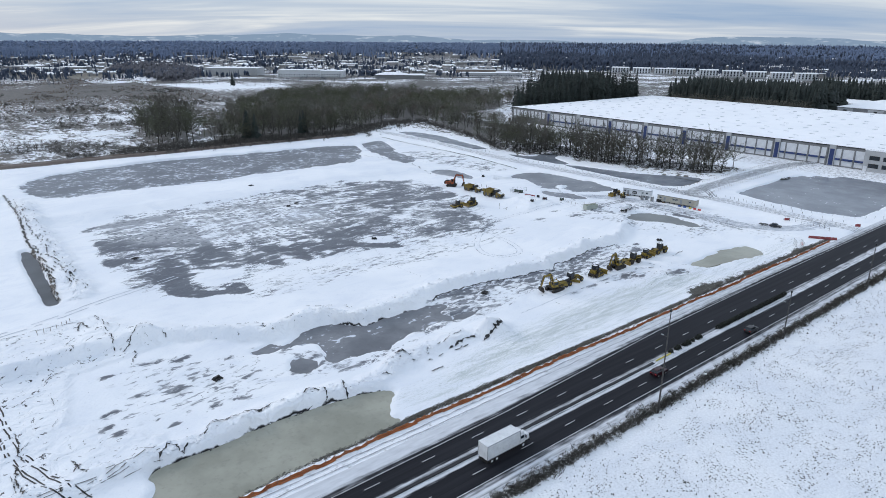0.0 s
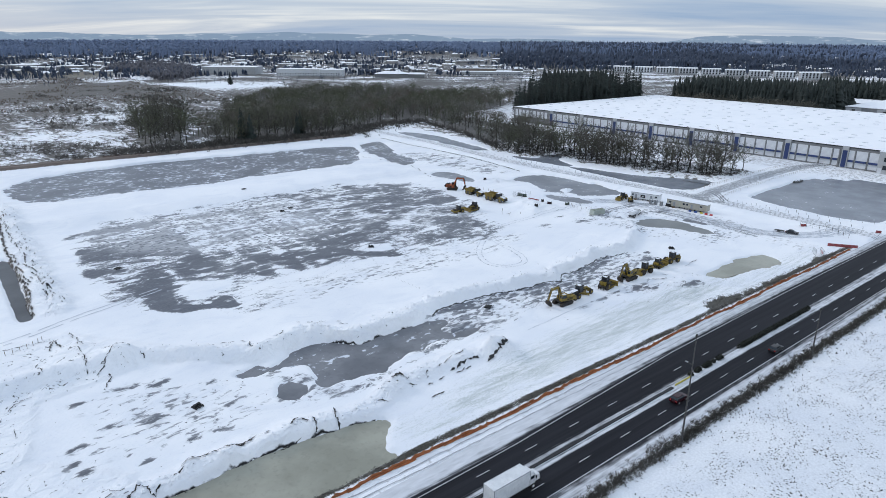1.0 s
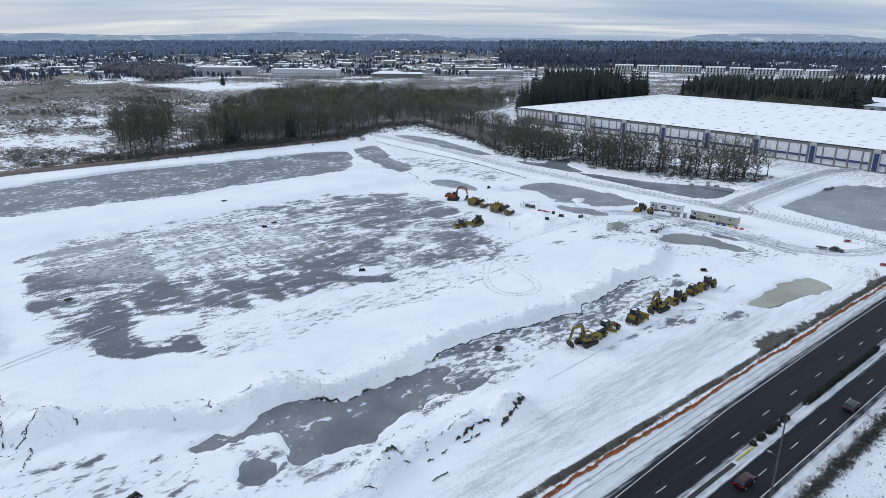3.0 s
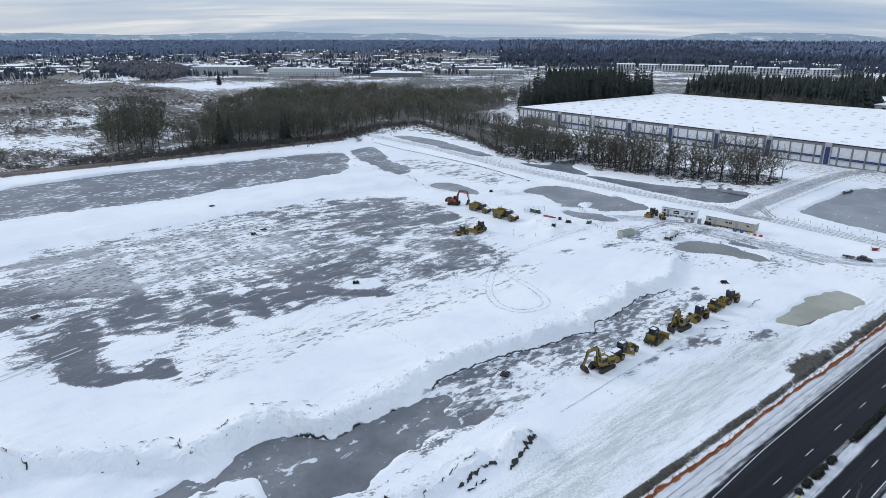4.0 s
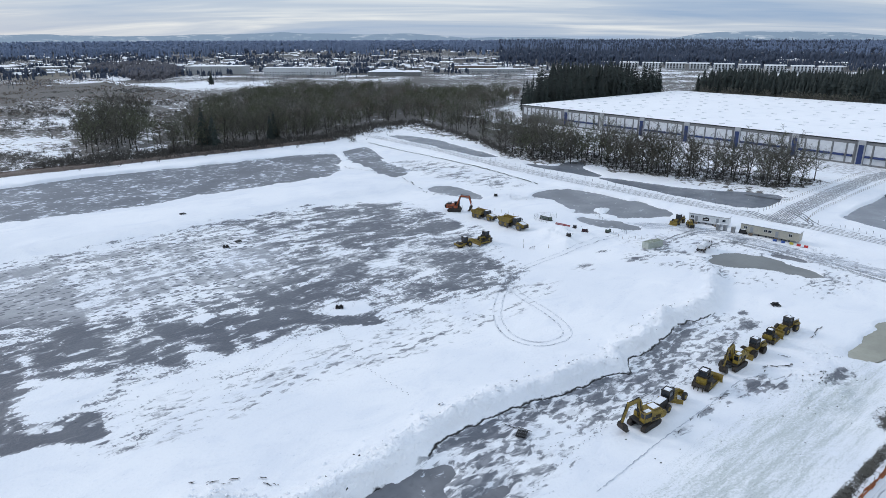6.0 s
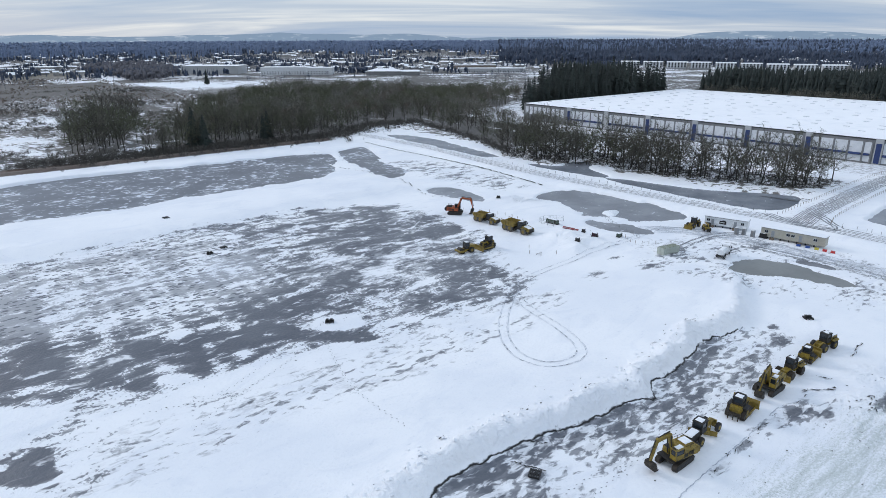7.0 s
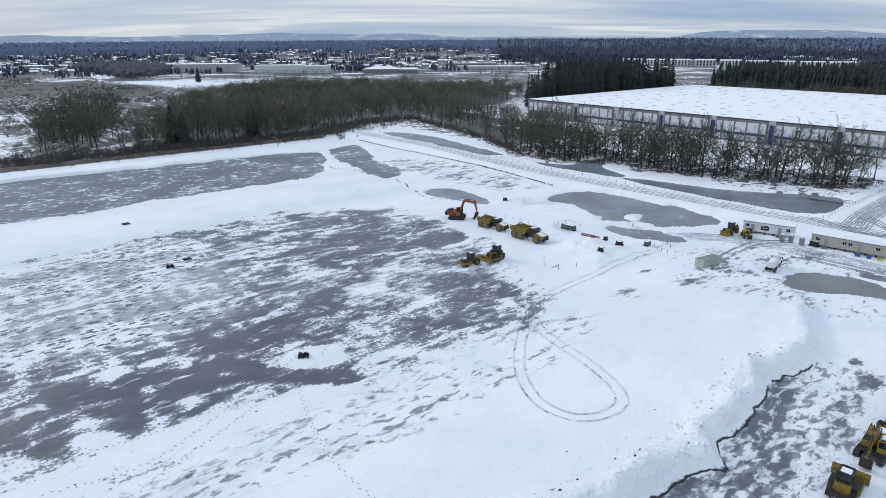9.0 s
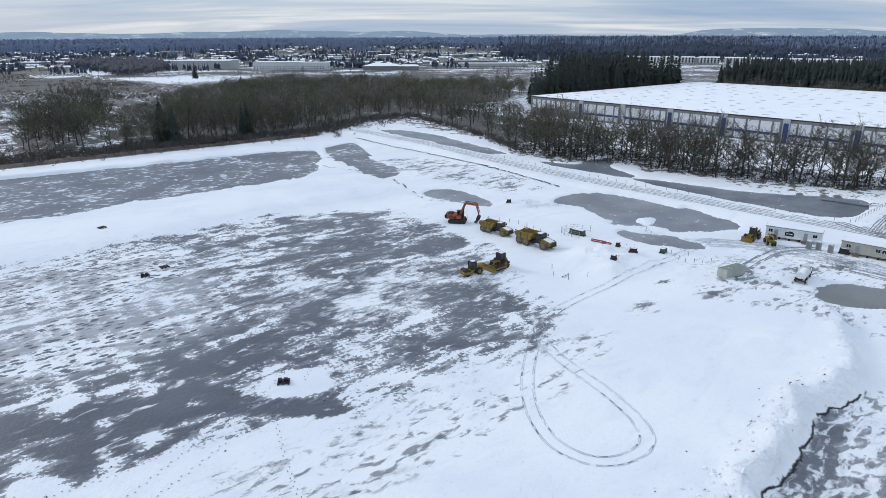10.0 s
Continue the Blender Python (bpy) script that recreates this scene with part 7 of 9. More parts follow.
def roller():
    ob = thing("soil_roller", "yellow single-drum soil roller with dark cab", "road roller")
    part("drum", Build().tube((1.6, -1.05, 0.78), (1.6, 1.05, 0.78), 0.78, 0.78, 24), TRACK_STEEL, ob, "heavy steel drum", True)
    part("drum_frame", Build().box((1.6, 1.18, 0.85), (2.2, 0.2, 0.5)).box((1.6, -1.18, 0.85), (2.2, 0.2, 0.5)).box((2.65, 0, 0.95), (0.25, 2.5, 0.5)).box((0.5, 0, 0.95), (0.3, 2.5, 0.5)), YELLOW, ob)
    for y in (-0.85, 0.85):
        wheel(ob, -1.4, y, 0.78, 0.55, YELLOW)
    part("engine_hood", Build().box((-1.75, 0, 1.6), (2.0, 1.5, 0.9), top=(0.88, 0.9)).box((-1.2, 0, 1.0), (2.4, 1.1, 0.5)), YELLOW, ob)
    cab(ob, -0.15, 0, 1.25, (1.3, 1.5, 1.75), BLACK_STEEL)
    return ob


def telehandler():
    ob = thing("telehandler", "yellow telescopic handler with raised boom", "telehandler")
    for x in (-1.3, 1.4):
        for y in (-0.95, 0.95):
            wheel(ob, x, y, 0.62, 0.42, YELLOW)
    part("body", Build().box((0, 0, 1.05), (4.4, 1.5, 0.6)).box((-0.2, -0.7, 1.5), (2.2, 0.7, 0.7)), YELLOW, ob)
    cab(ob, 0.1, 0.55, 1.3, (1.4, 0.95, 1.35), BLACK_STEEL, False)
    b = Build()
    bar(b, (-2.0, 2.1), (2.6, 2.6), 0.35, 0.45, 0.38)
    bar(b, (2.4, 2.6), (3.4, 1.4), 0.3, 0.35, 0.3)
    part("boom", b, YELLOW, ob)
    part("fork", Build().box((3.5, 0, 1.0), (0.12, 1.2, 0.9)).box((4.1, 0.35, 0.6), (1.2, 0.12, 0.08)).box((4.1, -0.35, 0.6), (1.2, 0.12, 0.08)), BLACK_STEEL, ob)
    return ob


def water_truck():
    ob = thing("water_truck", "white water tanker truck with black bumper", "tank truck")
    for x in (-2.6, -1.4, 2.3):
        for y in (-1.0, 1.0):
            wheel(ob, x, y, 0.5, 0.35, WHITE_PAINT)
    part("chassis", Build().box((-0.2, 0, 0.8), (7.0, 0.9, 0.3)), BLACK_STEEL, ob)
    tank = Build()
    k = 16
    ring = [(1.15 * math.cos(i * math.tau / k), 1.75 + 0.78 * math.sin(i * math.tau / k)) for i in range(k)]
    tank.add([(-3.6, y * 0.85, 1.75 + (z - 1.75) * 0.85) for y, z in ring] + [(-3.4, y, z) for y, z in ring] + [(0.9, y, z) for y, z in ring] + [(1.05, y * 0.85, 1.75 + (z - 1.75) * 0.85) for y, z in ring],
             [(r * k + i, r * k + (i + 1) % k, (r + 1) * k + (i + 1) % k, (r + 1) * k + i) for r in range(3) for i in range(k)] + [tuple(range(k)), tuple(range(3 * k, 4 * k))])
    part("tank", tank, WHITE_PAINT, ob)
    part("snow_cap", Build().box((-1.3, 0, 2.54), (4.0, 1.1, 0.14), top=(0.9, 0.6)), SNOW, ob, "snow on the tank")
    part("cab_shell", Build().box((2.1, 0, 1.5), (1.5, 2.1, 1.3)).box((2.0, 0, 2.4), (1.2, 1.9, 0.8), top=(0.85, 0.92)).box((3.3, 0, 1.3), (1.1, 1.7, 0.9), top=(0.9, 0.9)), WHITE_PAINT, ob)
    part("window", Build().box((2.62, 0, 2.4), (0.08, 1.6, 0.6), (0, -8, 0)).box((2.0, 0, 2.4), (0.9, 1.93, 0.5)), GLASS_DARK, ob)
    part("bumper", Build().box((3.95, 0, 0.75), (0.25, 2.2, 0.4)).box((3.87, 0, 1.3), (0.06, 1.1, 0.6)), BLACK_STEEL, ob)
    part("mirror", Build().box((2.7, 1.25, 2.2), (0.1, 0.2, 0.5)), BLACK_STEEL, ob)
    part("mirror", Build().box((2.7, -1.25, 2.2), (0.1, 0.2, 0.5)), BLACK_STEEL, ob)
    part("spray_bar", Build().box((-3.75, 0, 0.75), (0.15, 2.3, 0.25)), BLACK_STEEL, ob)
    return ob


def box_truck():
    ob = thing("box_truck", "white box truck driving on the highway", "truck")
    for x in (-4.4, -3.2, 3.6):
        for y in (-1.05, 1.05):
            wheel(ob, x, y, 0.5, 0.36, WHITE_PAINT)
    part("chassis", Build().box((-0.2, 0, 0.85), (9.6, 0.9, 0.3)).box((-5.5, 0, 0.6), (0.15, 2.3, 0.3)), BLACK_STEEL, ob)
    box = part("cargo_box", Build().box((-1.5, 0, 2.55), (8.2, 2.55, 2.9)), WHITE_PAINT, ob, "plain white cargo box")
    b = Build()
    for y in (-1.27, 1.27):
        b.box((-1.5, y, 3.98), (8.24, 0.08, 0.1)).box((-1.5, y, 1.14), (8.24, 0.08, 0.12))
        for x in (-5.58, 2.58):
            b.box((x, y, 2.55), (0.1, 0.08, 2.9))
    part("corner_rail", b, GREY_PLASTIC, box)
    part("cab_shell", Build().box((3.4, 0, 1.75), (1.5, 2.2, 1.7)).box((3.3, 0, 2.85), (1.3, 2.05, 0.7), top=(0.8, 0.92)).box((4.75, 0, 1.5), (1.4, 1.9, 1.0), top=(0.92, 0.88)), WHITE_PAINT, ob)
    part("window", Build().box((4.1, 0, 2.3), (0.08, 1.8, 0.65), (0, -10, 0)).box((3.4, 0, 2.25), (0.9, 2.22, 0.6)), GLASS_DARK, ob)
    part("bumper", Build().box((5.45, 0, 0.8), (0.25, 2.3, 0.4)).box((5.44, 0, 1.45), (0.06, 1.1, 0.6)), BLACK_STEEL, ob)
    part("headlight", Build().box((5.4, 0.8, 1.3), (0.1, 0.3, 0.25)), LAMP_CLEAR, ob)
    part("headlight", Build().box((5.4, -0.8, 1.3), (0.1, 0.3, 0.25)), LAMP_CLEAR, ob)
    part("mirror", Build().box((4.0, 1.4, 2.3), (0.1, 0.25, 0.6)), BLACK_STEEL, ob)
    part("mirror", Build().box((4.0, -1.4, 2.3), (0.1, 0.25, 0.6)), BLACK_STEEL, ob)
    return ob


def car(label, paint, suv=True):
    ob = thing("car", label, "car")
    h = 0.12 if suv else 0.0
    lower = [(-2.2, 0.35), (-2.25, 0.75), (-2.15, 0.98 + h), (-1.5, 1.02 + h), (0.9, 1.02 + h), (2.0, 0.86 + h), (2.28, 0.62), (2.25, 0.35)]
    part("body", Build().prism(lower, -0.9, 0.9), paint, ob)
    rear = -2.0 if suv else -1.5
    part("roof", Build().box(((rear + 0.75) / 2 - 0.1, 0, 1.3 + h), (0.75 - rear, 1.66, 0.62), top=(0.66, 0.8), shift=(-0.12, 0)), paint, ob)
    part("window", Build().box(((rear + 0.75) / 2 - 0.08, 0, 1.27 + h), (0.75 - rear + 0.03, 1.69, 0.44), top=(0.76, 0.86), shift=(-0.07, 0)), GLASS_DARK, ob)
    for x in (-1.4, 1.4):
        for y in (-0.82, 0.82):
            wheel(ob, x, y, 0.35, 0.22, GREY_PLASTIC)
    part("headlight", Build().box((2.2, 0.62, 0.74), (0.12, 0.36, 0.14)), LAMP_CLEAR, ob)
    part("headlight", Build().box((2.2, -0.62, 0.74), (0.12, 0.36, 0.14)), LAMP_CLEAR, ob)
    part("tail_lamp", Build().box((-2.22, 0.68, 0.86), (0.08, 0.28, 0.18)), LAMP_RED, ob)
    part("tail_lamp", Build().box((-2.22, -0.68, 0.86), (0.08, 0.28, 0.18)), LAMP_RED, ob)
    return ob


def put(ob, s, n, turn, z=None, grow=1.0):
    """Stands a thing on the ground of the plan, turned from the road's direction."""
    ob.matrix_world = site(s, n, ground_z(s, n) + 0.02 if z is None else z, turn) @ Matrix.Diagonal((*(grow * v for v in ob.scale), 1))


# machine row beside the icy strip
put(excavator(YELLOW, "yellow crawler excavator with bucket resting on the snow", (3.9, 4.5), (4.7, 1.8), (4.0, 0.3), -10), 138.2, 114.2, 180, grow=1.13)
put(grader(), 146.8, 115.0, 4, grow=1.2)
put(dozer("yellow crawler bulldozer with snow on its cab roof", 1.08), 158.6, 114.6, 8, grow=1.1)
put(excavator(YELLOW, "yellow crawler excavator with folded boom and wide bucket", (3.4, 4.4), (4.5, 1.7), (3.8, 0.3), 6, 0.95), 170.2, 115.0, 180, grow=1.2)
put(wheel_loader("yellow soil compactor with spiked wheels and blade", "soil_compactor", "blade", 1.0, True), 179.0, 115.2, 176, grow=1.1)
put(dozer("small yellow bulldozer with low tracks", 0.9, False), 187.6, 115.6, 6, grow=1.1)
put(wheel_loader("yellow wheel loader with lowered bucket", "wheel_loader", "bucket", 1.0), 195.4, 115.6, 172, grow=1.1)
# machines on the far side of the field
put(excavator(ORANGE_PAINT, "orange crawler excavator with black counterweight and raised boom", (4.8, 4.9), (5.5, 2.1), (4.8, 0.3), 0, 1.12), 204.6, 245.6, -48, grow=1.05)
_t = dump_truck()
put(_t, 205.8, 229.8, -84, grow=1.1)
_c = copy_thing(_t, Matrix())
put(_c, 206.0, 214.8, -86, grow=1.12)
put(roller(), 178.6, 209.6, 172, grow=1.1)
put(dozer("yellow crawler bulldozer with tall exhaust", 1.05), 186.4, 208.8, 180, grow=1.1)
# by the site offices
put(wheel_loader("yellow wheel loader with black bucket beside a site office", "wheel_loader", "bucket", 0.9), 256.4, 181.0, -178, grow=1.15)
put(telehandler(), 256.0, 176.0, -140)
put(water_truck(), 234.4, 158.4, 12)
# on the highway
put(box_truck(), 70.5, 65.6, 0, 0.1)
put(car("dark red sport utility car on the wet highway", DARK_RED), 118.4, 64.6, 0, 0.1)
put(car("dark grey sport utility car on the wet highway", GREY_CAR), 157.6, 62.6, 0, 0.1)


# ---- site offices and stores ----
def site_office(label, wall, L, doors, windows, sign):
    """A modular trailer on blocks; its front faces -y."""
    ob = thing("site_office", label, "site office trailer")
    b = Build().box((0, 0, 2.0), (L, 3.5, 2.7))
    for k in range(int(L / 0.6)):
        b.box((-L / 2 + 0.3 + 0.6 * k, -1.76, 2.0), (0.05, 0.03, 2.6))
    part("wall", b, wall, ob)
    part("roof", Build().box((0, 0, 3.42), (L + 0.3, 3.8, 0.14)), WALL_GREY, ob)
    part("snow_cap", Build().box((0, 0, 3.58), (L + 0.2, 3.7, 0.2), top=(0.99, 0.95)), SNOW, ob, "snow on the trailer roof")
    s = Build()
    for k in range(int(L / 2.4)):
        s.box((-L / 2 + 1.2 + 2.4 * k, -1.5, 0.33), (0.4, 0.3, 0.66)).box((-L / 2 + 1.2 + 2.4 * k, 1.5, 0.33), (0.4, 0.3, 0.66))
    part("pier", s, BLACK_STEEL, ob)
    for x in doors:
        part("door", Build().box((x, -1.78, 1.72), (0.95, 0.08, 2.0)), GREY_PLASTIC, ob, "grey steel door")
        part("steps", Build().box((x, -2.2, 0.3), (1.2, 0.7, 0.6)).box((x, -2.7, 0.15), (1.2, 0.4, 0.3)), WOOD, ob)
    for x in windows:
        w = part("window", Build().box((x, -1.78, 2.3), (1.1, 0.08, 0.95)), WALL_WHITE, ob)
        part("pane", Build().box((x - 0.26, -1.83, 2.3), (0.46, 0.03, 0.8)).box((x + 0.26, -1.83, 2.3), (0.46, 0.03, 0.8)), GLASS_DARK, w)
    if sign is not None:
        part("sign", Build().box((sign, -1.82, 1.9), (2.2, 0.06, 1.1)), BLACK_STEEL, ob, "dark company sign with a pale bar")
        part("sign_bar", Build().box((sign, -1.87, 1.95), (1.5, 0.03, 0.18)), WHITE_PAINT, ob)
    return ob


put(site_office("white modular site office trailer with snowy roof", WHITE_PAINT, 13.6, (-4.2, 3.0), (-5.6, -0.6, 5.2), -0.9), 264.6, 173.6, -74)
put(site_office("tan modular site office trailer with snowy roof", TAN_SIDING, 18.5, (-5.6, 2.4), (-7.6, -1.2, 0.2, 6.5), None), 265.2, 152.0, -82)


DUSTED_ROOF = plain("dusted_container_roof", (0.14, 0.16, 0.11), (0.30, 0.33, 0.27), 0.8, 0, 0.6, 4, (0.66, 0.70, 0.74), 0.5)


def container():
    ob = thing("shipping_container", "pale grey-green steel shipping container dusted with snow", "shipping container")
    b = Build().box((0, 0, 1.3), (6.06, 2.4, 2.5))
    for k in range(22):
        for y in (-1.22, 1.22):
            b.box((-2.85 + k * 0.27, y, 1.3), (0.13, 0.05, 2.2))
    part("shell", b, GREEN_STEEL, ob)
    f = Build()
    for x in (-3.03, 3.03):
        for y in (-1.2, 1.2):
            f.box((x, y, 1.3), (0.16, 0.16, 2.6))
        f.box((x, 0, 2.55), (0.16, 2.4, 0.12)).box((x, 0, 0.07), (0.16, 2.4, 0.14))
    part("frame", f, GREEN_STEEL, ob)
    part("door", Build().box((-3.08, 0.6, 1.3), (0.06, 1.1, 2.3)).box((-3.08, -0.6, 1.3), (0.06, 1.1, 2.3)), GREEN_STEEL, ob)
    part("roof", Build().box((0, 0, 2.58), (6.0, 2.3, 0.06)), DUSTED_ROOF, ob, "mossy container roof dusted with snow")
    return ob


_o = container()
_o.scale = (1.05, 1.0, 0.8)
put(_o, 223.6, 169.8, -10)


def portable_toilet(s, n, turn):
    ob = thing("portable_toilet", "grey plastic portable toilet with domed roof", "portable toilet", "toilets by the site office")
    part("body", Build().box((0, 0, 1.1), (1.1, 1.1, 2.1)), GREY_PLASTIC, ob)
    part("roof", Build().box((0, 0, 2.28), (1.15, 1.15, 0.25), top=(0.7, 0.7)), WHITE_PAINT, ob)
    part("door", Build().box((-0.56, 0, 1.1), (0.05, 0.75, 1.9)), WALL_GREY, ob)
    put(ob, s, n, turn)


portable_toilet(260.8, 165.6, 5)
portable_toilet(260.6, 162.6, 5)
portable_toilet(259.8, 167.6, 5)


def generator(s, n, turn, paint, L, label, name="generator"):
    ob = thing(name, label, name.replace("_", " "))
    ob.scale = (1.0, 0.9, 0.7) if L < 2.1 else (1.0, 1.0, 0.9)
    part("housing", Build().box((0, 0, 1.0), (L, 1.3, 1.3), top=(0.96, 0.92)), paint, ob)
    part("skid", Build().box((0, 0, 0.2), (L + 0.4, 1.4, 0.25)), BLACK_STEEL, ob)
    part("vent", Build().box((L * 0.3, -0.66, 1.0), (0.6, 0.05, 0.8)), BLACK_STEEL, ob)
    part("snow_cap", Build().box((0, 0, 1.68), (L * 0.8, 1.0, 0.08), top=(0.9, 0.8)), SNOW, ob, "snow on the housing")
    put(ob, s, n, turn)


generator(262.5, 160.0, 96, BLACK_STEEL, 2.2, "dark generator standing between the site offices")
generator(222.8, 214.5, -82, TANK_GREEN, 4.6, "dark green fuel tank on a skid in the snow", "fuel_tank")
generator(219.2, 193.4, -60, DARK_RED, 1.9, "small red and black utility machine in the snow", "pump")
generator(227.2, 189.8, 10, TANK_GREEN, 2.0, "dark green box standing in the snow", "equipment_box")
generator(208.4, 191.5, -70, BLACK_STEEL, 1.2, "small black equipment box in the snow", "equipment_box")
generator(221.0, 199.4, -70, BLACK_STEEL, 0.9, "small dark pump lying in the snow", "pump")
generator(232.5, 252.0, -40, BLACK_STEEL, 1.3, "small black box on the snow near the excavator", "equipment_box")


DULL_RED = plain("faded_red_plastic", (0.20, 0.025, 0.03), (0.32, 0.06, 0.06), 0.6, 0, 1, 6, (0.6, 0.6, 0.62), 0.45)


def pipe_stack(s, n, turn, paint, label, count, L):
    ob = thing("pipe_stack", label, "pipes")
    for k in range(count):
        part("pipe", Build().tube((-L / 2, (k - count / 2) * 0.34, 0.2 + 0.3 * (k % 2)), (L / 2, (k - count / 2) * 0.34 + 0.1, 0.2 + 0.3 * (k % 2)), 0.17, 0.17, 10), paint, ob)
    put(ob, s, n, turn)


pipe_stack(221.2, 205.8, -78, DULL_RED, "dull red plastic barriers half buried in snow", 2, 4.2)
pipe_stack(220.4, 202.6, -70, DULL_RED, "dull red plastic barriers half buried in snow", 2, 2.6)
for _k, (_s, _n, _m, _l) in enumerate(((262.6, 146.5, BLUE_PLASTIC, "blue plastic crates before the tan office"), (262.9, 144.0, LINE_YELLOW, "yellow plastic boxes before the tan office"), (263.1, 141.8, RED_PLASTIC, "red fuel cans before the tan office"), (263.3, 139.6, RED_PLASTIC, "red fuel cans before the tan office"), (262.2, 149.0, BLUE_PLASTIC, "blue plastic crates before the tan office"))):
    _o = thing("storage_box", _l, "storage box", "boxes before the tan office")
    part("box", Build().box((0, 0, 0.4), (0.8, 1.5, 0.8), top=(0.95, 0.95)), _m, _o)
    part("lid", Build().box((0, 0, 0.83), (0.84, 1.54, 0.08)), _m, _o)
    put(_o, _s, _n, 8, grow=0.75)


def snow_heap(s, n, r, h, seed):
    """A pushed-up heap of snow on the ice."""
    ob = thing("snow_heap", "pile of pushed-up snow on the frozen pond", "snow heap")
    rnd = random.Random(seed)
    rings, k = 7, 22
    v = [(0, 0, h)]
    for i in range(1, rings + 1):
        q = i / rings
        for j in range(k):
            a = j * math.tau / k
            w = r * q * (1 + 0.16 * math.sin(3 * a + seed) + rnd.uniform(-0.07, 0.07))
            v.append((w * math.cos(a) * 1.35, w * math.sin(a) * 0.8, max(-0.15, h * (1 - q) ** 0.8 + rnd.uniform(-0.16, 0.16) * (q < 0.95) - 0.15 * (i == rings))))
    f = [(0, 1 + j, 1 + (j + 1) % k) for j in range(k)] + [(1 + i * k + j, 1 + (i + 1) * k + j, 1 + (i + 1) * k + (j + 1) % k, 1 + i * k + (j + 1) % k) for i in range(rings - 1) for j in range(k)]
    part("mound", Build().add(v, f), SNOW, ob)
    put(ob, s, n, 20, -0.38)


snow_heap(250.5, 210.5, 3.6, 1.15, 3)


def pallet(s, n, turn, label):
    """A dark pallet with blocks on a cleared patch."""
    ob = thing("pallet", label, "pallet")
    b = Build()
    for k in range(5):
        b.box((0, -1.0 + k * 0.5, 0.36), (2.6, 0.3, 0.1))
    part("deck", b, LINER, ob)
    b = Build()
    for x in (-1.1, 0, 1.1):
        b.box((x, 0, 0.16), (0.25, 2.3, 0.3))
    part("bearer", b, BLACK_STEEL, ob)
    if turn % 2 == 0:
        part("block", Build().box((-0.7, 0, 0.75), (0.8, 0.8, 0.7)).box((0.5, 0.2, 0.7), (0.8, 0.7, 0.6)), LINER, ob)
    put(ob, s, n, turn, grow=0.75)


for _s, _n, _t, _l in ((118.2, 257.2, -10, "dark pallet with blocks lying in the snow"), (123.6, 260.6, 5, "small black pallet lying in the snow"), (122.0, 191.2, -30, "black pallet with a block on a snow heap"),
                       (208.6, 124.0, -40, "dark pallet tipped on the snow"), (37.7, 124.6, 20, "dark crate on tracked snow"), (119.2, 125.2, 31, "black debris pallet on the ice"),
                       (118.2, 300.0, 13, "small dark pallet on the snow dam"), (44.5, 223.0, 17, "short dark pallet on the snow")):
    pallet(_s, _n, _t, _l)


def pickup():
    ob = car("black pickup truck with a trailer parked on snow", GREY_CAR, False)
    ob.name = "pickup_truck"
    ob["category"] = "pickup truck"
    part("trailer_bed", Build().box((-4.6, 0, 0.62), (3.4, 1.8, 0.14)).box((-2.6, 0, 0.55), (0.9, 0.12, 0.12)), BLACK_STEEL, ob)
    for y in (-0.95, 0.95):
        wheel(ob, -4.9, y, 0.33, 0.2, GREY_PLASTIC)
    return ob


put(pickup(), 263.4, 105.5, -78)


def barrier(s, n, turn, L):
    ob = thing("safety_barrier", "red plastic safety barrier at the site gate", "barrier", "red barriers at the gate")
    for k in range(int(L / 2)):
        part("segment", Build().prism([(-0.3, 0), (0.3, 0), (0.12, 0.5), (0.1, 1.0), (-0.1, 1.0), (-0.12, 0.5)], k * 2 - L / 2 + 0.05, k * 2 - L / 2 + 1.95), DULL_RED, ob)
    put(ob, s, n, turn)


barrier(261.3, 86.4, 36, 10)
barrier(276.2, 107.3, 38, 3)
barrier(289.0, 84.0, 40, 2)


def gate_panel(s, n, turn):
    ob = thing("gate_panel", "temporary mesh gate with a red sign", "gate")
    f = Build()
    for x in (-2.2, 2.2):
        for y in (-1.2, 1.2):
            f.tube((x, y, 0), (x, y, 2.3), 0.04, 0.04, 6)
    for z in (0.15, 2.25):
        for y in (-1.2, 1.2):
            f.box((0, y, z), (4.4, 0.05, 0.05))
    part("frame", f, GALVANISED, ob)
    m = Build()
    for k in range(22):
        for y in (-1.2, 1.2):
            m.box((-2.1 + k * 0.2, y, 1.2), (0.05, 0.02, 2.1))
    part("mesh", m, WHITE_PAINT, ob)
    part("sign", Build().box((0.2, -1.26, 1.0), (2.4, 0.05, 0.9)), RED_PLASTIC, ob, "red sign with a pale bar")
    part("sign_bar", Build().box((0.2, -1.3, 1.15), (1.6, 0.03, 0.16)), WHITE_PAINT, ob)
    put(ob, s, n, turn)


gate_panel(244.6, 88.2, 36)


# ---- tracks in the snow ----
def bend(line, rounds=2):
    p = [Vector(q) for q in line]
    for _ in range(rounds):
        p = [p[0]] + [q for a, c in zip(p, p[1:]) for q in (a.lerp(c, 0.25), a.lerp(c, 0.75))] + [p[-1]]
    return [(q.x, q.y) for q in p]


def wheel_tracks(line, offsets, half, seed, label, material=SLUSH, gaps=0.0, wobble=0.12, every=1.4):
    b = Build()
    for k, o in enumerate(offsets):
        r = ribbon(line, half, 0.05, wobble, seed + k, True, every, o, (lambda i, rnd: rnd.random() < gaps) if gaps else None)
        b.add(r.v, r.f)
    ob = part("wheel_tracks", b, material)
    ob.matrix_world = SITE
    tagged(ob, label, "wheel tracks", kind="stuff")


